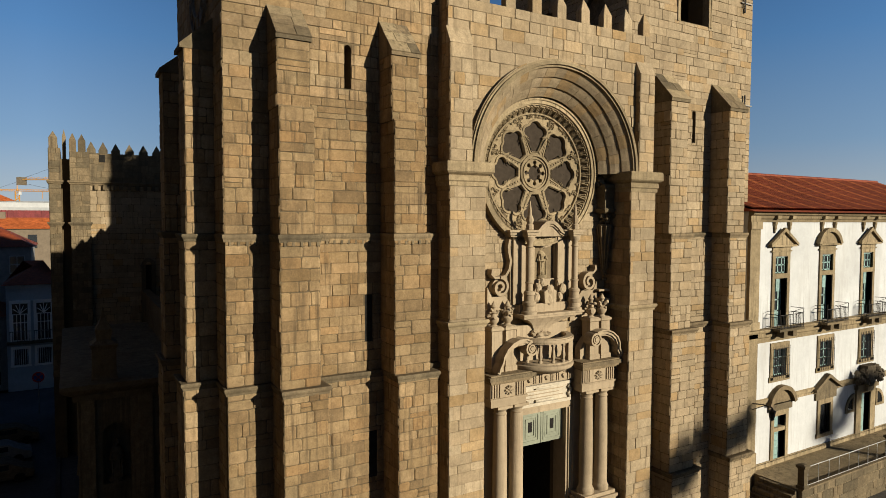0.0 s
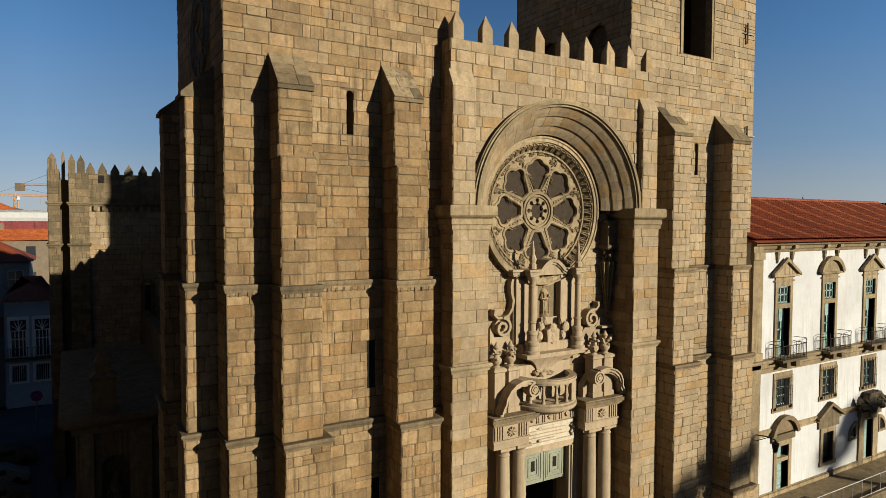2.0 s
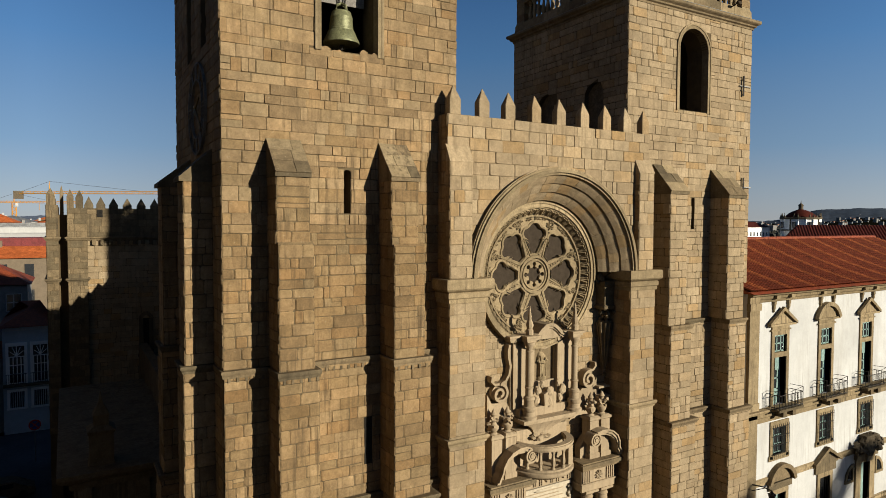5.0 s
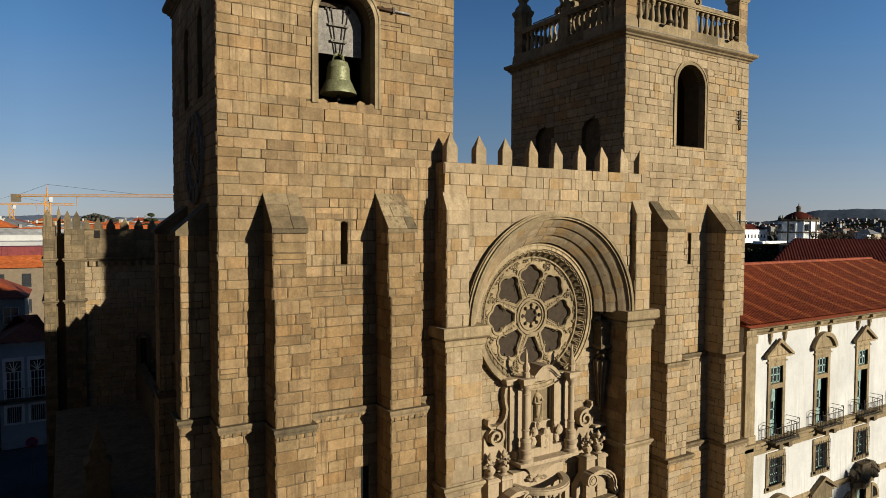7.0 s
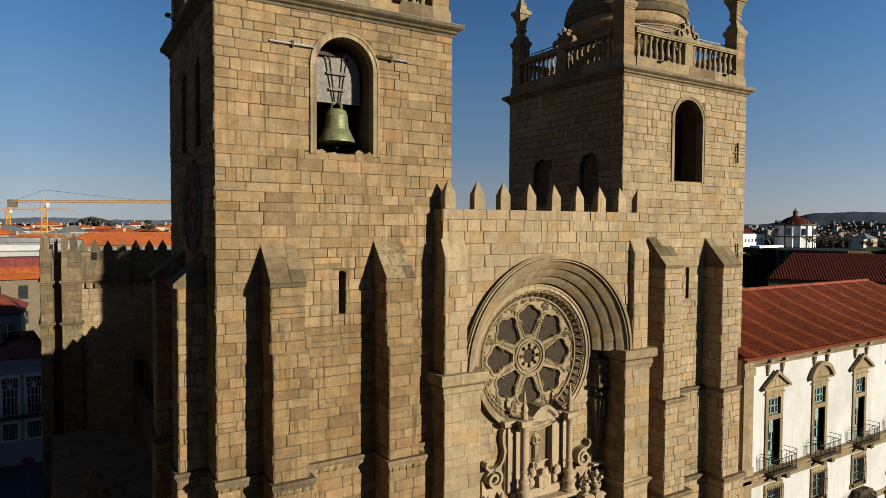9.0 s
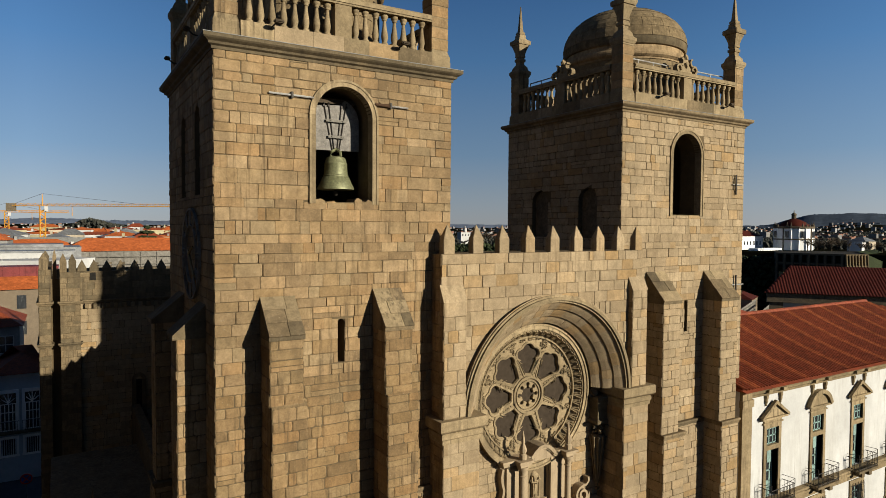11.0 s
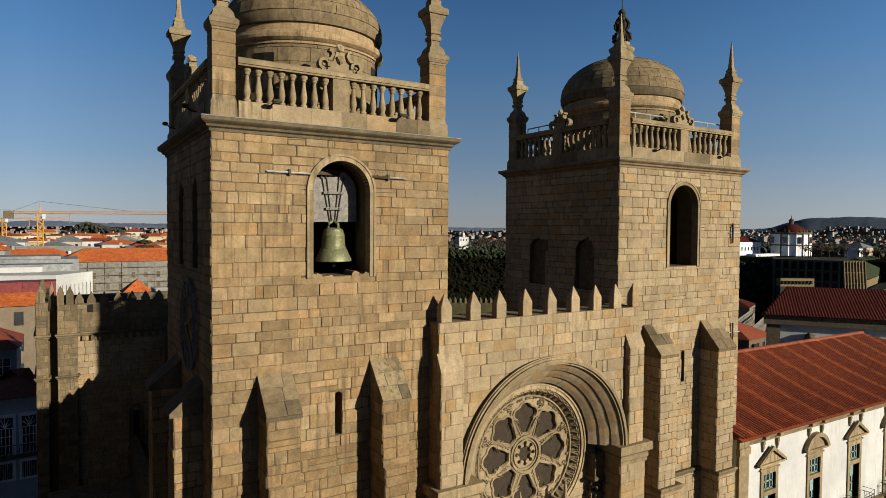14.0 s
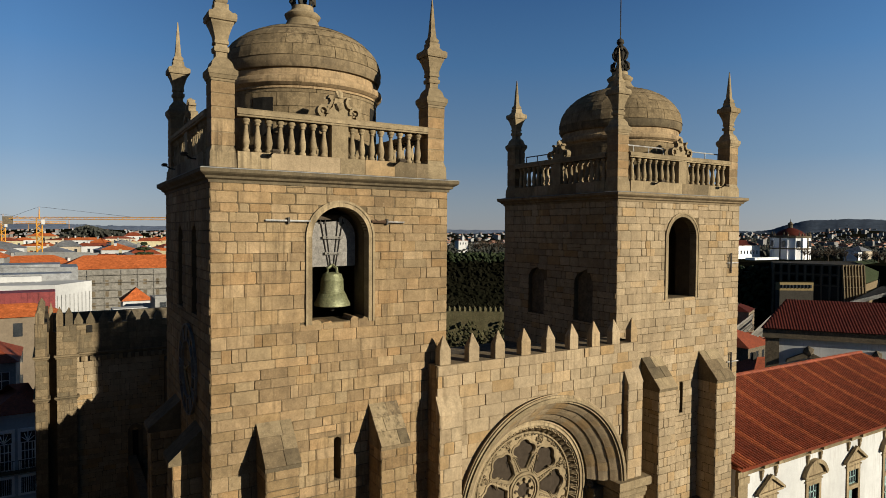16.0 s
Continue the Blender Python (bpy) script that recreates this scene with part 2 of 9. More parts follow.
ORANGE_TILE = surface("orange_clay_tile", [(0.302, 0.072, 0.02), (0.374, 0.097, 0.029), (0.338, 0.083, 0.023)], rough=0.8, pieces=0.4, stain=0.3, scale=0.3, stain_colour=(0.158, 0.05, 0.025), grain=4)
# darker red: shade of the palace and riverside roofs is put in
DARK_SHADED_TILE = surface("dark_shaded_red_tile", [(0.0454, 0.0098, 0.0068), (0.0642, 0.0136, 0.0083), (0.053, 0.0114, 0.0068)], rough=0.75, pieces=0.6, stain=0.5, stain_colour=(0.0350, 0.0140, 0.0098), grain=8, bump=0.3)
# aerial haze is mixed into the colours of these two far hills
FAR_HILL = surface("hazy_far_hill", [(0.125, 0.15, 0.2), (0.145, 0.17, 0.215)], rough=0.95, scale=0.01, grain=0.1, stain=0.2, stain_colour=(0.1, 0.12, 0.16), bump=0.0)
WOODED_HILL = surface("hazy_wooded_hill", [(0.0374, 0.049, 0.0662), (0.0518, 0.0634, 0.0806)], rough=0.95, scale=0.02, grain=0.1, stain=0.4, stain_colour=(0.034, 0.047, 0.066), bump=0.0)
PALE_TILE = surface("paler_clay_tile", [(0.294, 0.084, 0.0312), (0.348, 0.1056, 0.0408)], rough=0.75, pieces=0.5, stain=0.35, stain_colour=(0.101, 0.036, 0.022), grain=15, bump=0.3)
WINE = surface("dark_red_metal_roof", [(0.122, 0.02, 0.02), (0.151, 0.026, 0.024)], rough=0.6, stain=0.2, scale=0.3, shine=0.25)
IRON = surface("wrought_iron", [(0.022, 0.02, 0.019), (0.043, 0.036, 0.029)], rough=0.6, metal=0.5, stain=0.3, shine=0.25)
PALE_IRON = surface("galvanised_iron", [(0.288, 0.2768, 0.2536), (0.3456, 0.3344, 0.3112)], rough=0.5, metal=0.3, stain=0.5, stain_colour=(0.144, 0.065, 0.029))
BRONZE = surface("verdigris_bronze", [(0.0976, 0.0976, 0.0488), (0.1552, 0.1552, 0.0808), (0.1264, 0.1384, 0.0808)], rough=0.5, metal=0.35, stain=0.5, scale=4, grain=60, stain_colour=(0.036, 0.036, 0.018), streak=2, shine=0.25)
TIMBER = surface("old_dark_timber", [(0.043, 0.032, 0.022), (0.072, 0.054, 0.036)], rough=0.8, streak=8, stain=0.3)
GREEN = surface("grey_green_door_paint", [(0.172, 0.176, 0.122), (0.204, 0.208, 0.148)], rough=0.6, stain=0.25, stain_colour=(0.079, 0.080, 0.050), scale=2, bump=0.1, shine=0.25, mottle=0.08)
TEAL = surface("faded_teal_shutter_paint", [(0.144, 0.23, 0.209), (0.202, 0.288, 0.259)], rough=0.6, stain=0.3, stain_colour=(0.072, 0.108, 0.094), scale=2, bump=0.1, shine=0.25)
# near-black stand-in for unlit depth behind openings; also used on wheels
DARK = surface("unlit_interior", [(0.012, 0.011, 0.01), (0.02, 0.018, 0.015)], rough=0.95, stain=0.0)
BOARD = surface("bleached_board", [(0.1522, 0.1384, 0.1218), (0.1826, 0.1688, 0.1495)], rough=0.85, stain=0.3, stain_colour=(0.252, 0.216, 0.18), streak=0.3, scale=2)
PAVING = surface("granite_paving", [(0.05, 0.045, 0.036), (0.079, 0.07, 0.058), (0.065, 0.058, 0.048)], rough=0.9, stain=0.5, pieces=0.4)
ASPHALT = surface("cobbled_street", [(0.050, 0.050, 0.052), (0.085, 0.084, 0.084)], rough=0.9, stain=0.3, mottle=0.2)
# near-black: the valley's shade is put into this colour
EARTH = surface("shaded_earth_and_woods", [(0.004, 0.004, 0.0026), (0.0086, 0.0079, 0.0046), (0.0059, 0.0059, 0.0033), (0.0125, 0.0106, 0.0066)], rough=0.95, scale=0.06, grain=2, stain=0.5, streak=1, stain_colour=(0.0035, 0.0045, 0.0025), bump=0.0, shine=0.0)
SCRUB = surface("scrub_and_grass", [(0.025, 0.025, 0.012), (0.05, 0.042, 0.02), (0.036, 0.035, 0.016), (0.065, 0.05, 0.029)], rough=0.95, scale=0.06, grain=2, stain=0.5, streak=1, stain_colour=(0.014, 0.018, 0.009), bump=0.0)
FOLIAGE = surface("evergreen_leaves", [(0.014, 0.022, 0.01), (0.029, 0.037, 0.016), (0.022, 0.029, 0.013)], rough=0.8, pieces=0.7, stain=0.3, scale=0.5, grain=3)
TWIGS = surface("bare_twigs", [(0.05, 0.036, 0.025), (0.079, 0.058, 0.04)], rough=0.9, pieces=0.6, stain=0.2)
WHITE_WALL = surface("white_render", [(0.331, 0.324, 0.31), (0.432, 0.425, 0.407)], rough=0.85, stain=0.25, stain_colour=(0.252, 0.238, 0.216), scale=0.3, grain=5, mottle=0.05)
CHURCH_WHITE = surface("bright_limewash", [(0.66, 0.65, 0.63), (0.74, 0.73, 0.71)], rough=0.85, stain=0.25, stain_colour=(0.4, 0.38, 0.34), scale=0.2, grain=4, mottle=0.05, bump=0.0)
BEIGE_WALL = surface("beige_render", [(0.302, 0.245, 0.173), (0.374, 0.317, 0.238)], rough=0.85, stain=0.3, stain_colour=(0.144, 0.115, 0.086), scale=0.3, grain=5, mottle=0.1)
BROWN_WALL = surface("brown_render", [(0.13, 0.1, 0.068), (0.16, 0.125, 0.088)], rough=0.9, stain=0.4, scale=0.5, grain=5, mottle=0.1, stain_colour=(0.08, 0.06, 0.045))
# far walls and roofs are greyed: distance haze sits in their colour
HAZY_WALL = surface("hazed_far_walls", [(0.075, 0.075, 0.075), (0.2, 0.19, 0.175)], rough=0.9, pieces=0.9, stain=0.2, scale=0.05, grain=1, mottle=0.05, stain_colour=(0.1, 0.1, 0.1))
HAZY_ROOF = surface("hazed_far_roofs", [(0.2, 0.1, 0.07), (0.26, 0.13, 0.085)], rough=0.9, pieces=0.8, stain=0.2, scale=0.05, grain=1, mottle=0.05, stain_colour=(0.14, 0.1, 0.08))
OCHRE_WALL = surface("ochre_render", [(0.17, 0.125, 0.058), (0.21, 0.155, 0.075)], rough=0.9, stain=0.3, scale=0.2, grain=3, mottle=0.08, stain_colour=(0.1, 0.08, 0.05))
MOSSY = surface("mossy_old_granite", [(0.045, 0.042, 0.02), (0.075, 0.065, 0.034), (0.06, 0.05, 0.026), (0.1, 0.08, 0.05)], rough=0.95, stain=0.6, scale=1.2, grain=8, stain_colour=(0.03, 0.035, 0.014), bump=0.6)
GREY_WALL = surface("grey_concrete", [(0.158, 0.155, 0.144), (0.23, 0.223, 0.209)], rough=0.85, stain=0.4, scale=0.3, grain=5, mottle=0.12)
YELLOW_WALL = surface("yellow_render", [(0.288, 0.245, 0.144), (0.331, 0.288, 0.18)], rough=0.85, stain=0.3, scale=0.3, grain=5, mottle=0.08)
BLUE_TILE_WALL = surface("pale_blue_tiled_wall", [(0.38, 0.41, 0.44), (0.46, 0.49, 0.51)], rough=0.6, stain=0.3, scale=0.5, mottle=0.1, stain_colour=(0.2, 0.22, 0.24))
ZINC = surface("grey_zinc_roof", [(0.144, 0.144, 0.144), (0.216, 0.216, 0.212)], rough=0.5, metal=0.3, stain=0.4, scale=0.3, shine=0.25)
CRANE_PAINT = surface("orange_yellow_crane_paint", [(0.446, 0.194, 0.022), (0.49, 0.23, 0.036)], rough=0.5, stain=0.1, shine=0.25)
NETTING = surface("scaffold_netting", [(0.122, 0.112, 0.094), (0.173, 0.158, 0.137)], rough=0.9, stain=0.5, scale=0.4, streak=0.6)


def glass(name, colour, rough, shine=0.6):
    mat = bpy.data.materials.new(name)
    mat.use_nodes = True
    nt, add = nodes(mat)
    b = nt.nodes["Principled BSDF"]
    b.inputs["Base Color"].default_value = (*colour, 1)
    b.inputs["Roughness"].default_value = rough
    b.inputs["Specular IOR Level"].default_value = shine
    vor = add("ShaderNodeTexVoronoi", Scale=9.0)
    g = add("ShaderNodeNewGeometry")
    nt.links.new(g.outputs["Position"], vor.inputs["Vector"])
    bp = add("ShaderNodeBump", Strength=0.6, Distance=0.03)
    nt.links.new(vor.outputs["Color"], bp.inputs["Height"])
    nt.links.new(bp.outputs[0], b.inputs["Normal"])
    ramp = add("ShaderNodeValToRGB")
    ramp.color_ramp.elements[0].color = (*[c * 0.55 for c in colour], 1)
    ramp.color_ramp.elements[1].color = (*[c * 1.6 for c in colour], 1)
    no = add("ShaderNodeTexNoise", Scale=5.0, Detail=5.0)
    nt.links.new(g.outputs["Position"], no.inputs["Vector"])
    nt.links.new(no.outputs[0], ramp.inputs[0])
    nt.links.new(ramp.outputs[0], b.inputs["Base Color"])
    return mat


ROSE_GLASS = glass("leaded_glass", (0.036, 0.027, 0.019), 0.8, 0.03)
PANE = glass("window_pane", (0.02, 0.022, 0.024), 0.12)


# ---- mesh helpers ----
def thing(name, label, category, at=(0, 0, 0), group="", kind=""):
    ob = new(name)
    ob.location = at
    return tagged(ob, label, category, group, kind)


def origin(parent):
    """Where a parent's own zero lies: a thing stands at its base, parts are built in place."""
    return Vector((0, 0, 0)) if parent.parent else Vector(parent.location)


def part(name, bm, material, parent=None, label="", smooth=False, tri=False):
    """Links a bmesh as one mesh object under a thing or a part."""
    bmesh.ops.recalc_face_normals(bm, faces=bm.faces)
    me = bpy.data.meshes.new(name)
    bm.to_mesh(me)
    bm.free()
    me.materials.append(material)
    if smooth:
        me.shade_smooth()
        me.set_sharp_from_angle(angle=radians(38))
    ob = new(name, me)
    if parent:
        ob.parent = parent
        ob.matrix_parent_inverse = Matrix.Translation(-origin(parent))
    if label:
        ob["label"] = label
    return ob


def single(name, bm, material, label, category, group="", kind="", smooth=False):
    return tagged(part(name, bm, material, None, "", smooth), label, category, group, kind)


def box(bm, x0, x1, y0, y1, z0, z1):
    v = [bm.verts.new(p) for p in ((x0, y0, z0), (x1, y0, z0), (x1, y1, z0), (x0, y1, z0), (x0, y0, z1), (x1, y0, z1), (x1, y1, z1), (x0, y1, z1))]
    for f in ((0, 3, 2, 1), (4, 5, 6, 7), (0, 1, 5, 4), (1, 2, 6, 5), (2, 3, 7, 6), (3, 0, 4, 7)):
        bm.faces.new([v[i] for i in f])
    return bm


def boxes(*bs):
    bm = bmesh.new()
    for b in bs:
        box(bm, *b)
    return bm


def prism(bm, pts, a, b, place):
    """Extrudes the polygon pts (u, v) from depth a to b; place(u, v, d) gives the point."""
    lo = [bm.verts.new(place(u, v, a)) for u, v in pts]
    hi = [bm.verts.new(place(u, v, b)) for u, v in pts]
    n = len(pts)
    bm.faces.new(lo[::-1])
    bm.faces.new(hi)
    for i in range(n):
        bm.faces.new((lo[i], lo[(i + 1) % n], hi[(i + 1) % n], hi[i]))
    return bm


def FRONT(u, v, d):
    return (u, d, v)


def SIDE(u, v, d):
    return (d, u, v)


def lathe(bm, profile, cx, cy, seg=16, start=0.0, sweep=2 * math.pi, square=False, sx=1.0, sy=1.0):
    """Turns a profile of (radius, z) round the upright at (cx, cy). square: four-sided, radius to the flats."""
    if square:
        seg, start, k = 4, math.pi / 4, math.sqrt(2)
    else:
        k = 1.0
    full = abs(sweep - 2 * math.pi) < 1e-6
    n = seg if full else seg + 1
    rings = []
    for r, z in profile:
        if r < 1e-4:
            rings.append([bm.verts.new((cx, cy, z))])
        else:
            rings.append([bm.verts.new((cx + sx * k * r * math.cos(start + sweep * i / seg), cy + sy * k * r * math.sin(start + sweep * i / seg), z)) for i in range(n)])
    for a, b in zip(rings, rings[1:]):
        m = n if full else n - 1
        for i in range(m):
            j = (i + 1) % n
            if len(a) == 1 and len(b) == 1:
                continue
            if len(a) == 1:
                bm.faces.new((a[0], b[i], b[j]))
            elif len(b) == 1:
                bm.faces.new((a[i], a[j], b[0]))
            else:
                bm.faces.new((a[i], a[j], b[j], b[i]))
    if full:
        for ring in (rings[0], rings[-1]):
            if len(ring) > 2:
                bm.faces.new(ring)
    return bm


def mould(bm, profile, path, closed=False):
    """Runs a profile of (out, z) along a level path of (x, y), mitred; out is to the right of the way."""
    n = len(path)
    rows = []
    for i, p in enumerate(path):
        p = Vector(p)
        a = Vector(path[i - 1]) if (i > 0 or closed) else None
        b = Vector(path[(i + 1) % n]) if (i < n - 1 or closed) else None
        d1 = (p - a).normalized() if a else None
        d2 = (b - p).normalized() if b else None
        n1 = Vector((d1.y, -d1.x)) if d1 else None
        n2 = Vector((d2.y, -d2.x)) if d2 else None
        if n1 and n2:
            m = (n1 + n2)
            m = m / max(0.2, m.dot(n1))
        else:
            m = n1 or n2
        rows.append([bm.verts.new((p.x + m.x * o, p.y + m.y * o, z)) for o, z in profile])
    k = len(profile)
    for i in range(n if closed else n - 1):
        a, b = rows[i], rows[(i + 1) % n]
        for j in range(k):
            bm.faces.new((a[j], b[j], b[(j + 1) % k], a[(j + 1) % k]))
    if not closed:
        bm.faces.new(rows[0])
        bm.faces.new(rows[-1][::-1])
    return bm


def tube(bm, pts, r, seg=6, r_end=None):
    """A round bar along 3D points."""
    pts = [Vector(p) for p in pts]
    rings = []
    for i, p in enumerate(pts):
        d = (pts[min(i + 1, len(pts) - 1)] - pts[max(i - 1, 0)]).normalized()
        s = d.cross(Vector((0, 0, 1)) if abs(d.z) < 0.9 else Vector((1, 0, 0))).normalized()
        t = d.cross(s)
        rr = r if r_end is None else r + (r_end - r) * i / (len(pts) - 1)
        rings.append([bm.verts.new(p + rr * (math.cos(2 * math.pi * k / seg) * s + math.sin(2 * math.pi * k / seg) * t)) for k in range(seg)])
    for a, b in zip(rings, rings[1:]):
        for k in range(seg):
            bm.faces.new((a[k], a[(k + 1) % seg], b[(k + 1) % seg], b[k]))
    bm.faces.new(rings[0][::-1])
    bm.faces.new(rings[-1])
    return bm


@functools.lru_cache(None)
def ball(sub):
    """Corners and faces of a round lump."""
    bm = bmesh.new()
    bmesh.ops.create_icosphere(bm, subdivisions=sub, radius=1.0)
    bm.verts.ensure_lookup_table()
    out = [tuple(v.co) for v in bm.verts], [[v.index for v in f.verts] for f in bm.faces]
    bm.free()
    return out


def blob(bm, c, r, seed, squash=(1, 1, 1), sub=1, rough=0.3):
    rng = random.Random(seed)
    co, faces = ball(sub)
    made = []
    for x, y, z in co:
        k = r * (1 + rough * (rng.random() - 0.5) * 2)
        made.append(bm.verts.new((c[0] + x * k * squash[0], c[1] + y * k * squash[1], c[2] + z * k * squash[2])))
    for f in faces:
        bm.faces.new([made[i] for i in f])


def arc(cx, cz, r, a0, a1, n):
    return [(cx + r * math.cos(radians(a0 + (a1 - a0) * i / n)), cz + r * math.sin(radians(a0 + (a1 - a0) * i / n))) for i in range(n + 1)]


def ring(bm, cx, cz, r0, r1, y0, y1, a0=0.0, a1=180.0, n=32, place=FRONT):
    """An arched band between two radii and two depths, in voussoir steps."""
    pin, pout = arc(cx, cz, r0, a0, a1, n), arc(cx, cz, r1, a0, a1, n)
    rows = [[bm.verts.new(place(u, v, d)) for (u, v), d in ((pin[i], y0), (pout[i], y0), (pout[i], y1), (pin[i], y1))] for i in range(n + 1)]
    for a, b in zip(rows, rows[1:]):
        for j in range(4):
            bm.faces.new((a[j], b[j], b[(j + 1) % 4], a[(j + 1) % 4]))
    if abs(a1 - a0) < 359.9:
        bm.faces.new(rows[0])
        bm.faces.new(rows[-1][::-1])
    return bm


def wall_core(bm, u0, u1, z0, z1, d0, d1, openings, place=FRONT):
    """A wall with arched or square openings (centre, half width, sill, spring, arched) that go right through."""
    u = u0
    for cx, hw, sill, spring, arched in sorted(openings):
        prism(bm, [(u, z0), (cx - hw, z0), (cx - hw, z1), (u, z1)], d0, d1, place)
        if sill > z0:
            prism(bm, [(cx - hw, z0), (cx + hw, z0), (cx + hw, sill), (cx - hw, sill)], d0, d1, place)
        top = arc(cx, spring, hw, 180, 0, 24) if arched else [(cx - hw, spring), (cx + hw, spring)]
        for a, b in zip(top, top[1:]):
            prism(bm, [a, b, (b[0], z1), (a[0], z1)], d0, d1, place)
        u = cx + hw
    prism(bm, [(u, z0), (u1, z0), (u1, z1), (u, z1)], d0, d1, place)
    return bm


# ---- masonry ----
def clip(poly, px, pz, nx, nz):
    """Keeps the side of the polygon to which (nx, nz) points."""
    out = []
    for i, a in enumerate(poly):
        b = poly[(i + 1) % len(poly)]
        da, db = (a[0] - px) * nx + (a[1] - pz) * nz, (b[0] - px) * nx + (b[1] - pz) * nz
        if da >= 0:
            out.append(a)
        if da * db < 0:
            k = da / (da - db)
            out.append((a[0] + k * (b[0] - a[0]), a[1] + k * (b[1] - a[1])))
    return out


def stone_into(bm, poly, place, proud, rng):
    """One block: a chamfered, slightly uneven slab on the polygon."""
    cx, cz = sum(p[0] for p in poly) / len(poly), sum(p[1] for p in poly) / len(poly)
    if len(poly) == 4:
        # worn corners and slightly bowed edges
        worn = []
        for i, (u, v) in enumerate(poly):
            for pu, pv in (poly[i - 1], poly[(i + 1) % 4]):
                l = math.hypot(pu - u, pv - v) or 1
                k = min(0.06, 0.2 * l) * rng.uniform(0.25, 1.0)
                w = rng.uniform(-0.002, 0.009)
                worn.append((u + (pu - u) / l * k + (cx - u) * w, v + (pv - v) / l * k + (cz - v) * w * 2))
        poly = worn
    n = len(poly)
    tilt = (rng.random() - 0.5) * 0.014
    base = [bm.verts.new(place(u, v, -0.02)) for u, v in poly]
    rim = [bm.verts.new(place(u, v, proud * 0.4)) for u, v in poly]
    top = []
    for u, v in poly:
        l = math.hypot(u - cx, v - cz) or 1
        k = 0.026 + 0.016 * rng.random()
        top.append(bm.verts.new(place(u - (u - cx) / l * k, v - (v - cz) / l * k, proud + tilt * (1 if u > cx else -1))))
    for i in range(n):
        j = (i + 1) % n
        bm.faces.new((base[i], base[j], rim[j], rim[i]))
        bm.faces.new((rim[i], rim[j], top[j], top[i]))
    bm.faces.new(top)


def courses(u0, u1, z0, z1, course, length, rng, wobble=0.26):
    """Coursed blocks as (u0, u1, z0, z1)."""
    out = []
    n = max(1, round((z1 - z0) / course))
    hs = [1 + wobble * (rng.random() - 0.5) * 2 for _ in range(n)]
    k = (z1 - z0) / sum(hs)
    z = z0
    for h in hs:
        h *= k
        u = u0
        first = True
        while u < u1 - 1e-6:
            w = length * (rng.uniform(0.75, 1.7) if rng.random() < 0.72 else rng.uniform(0.32, 0.7))
            if first:
                w *= rng.uniform(0.5, 1.0)
                first = False
            if u1 - (u + w) < length * 0.4:
                w = u1 - u
            lot = rng.random()
            if lot < 0.045 and h > 0.26:
                # a course made up of two thin blocks
                m = z + h * rng.uniform(0.42, 0.6)
                out += [(u, u + w, z, m), (u, u + w, m, z + h)]
            else:
                out.append((u, u + w, z, z + h))
            u += w
        z += h
    return out


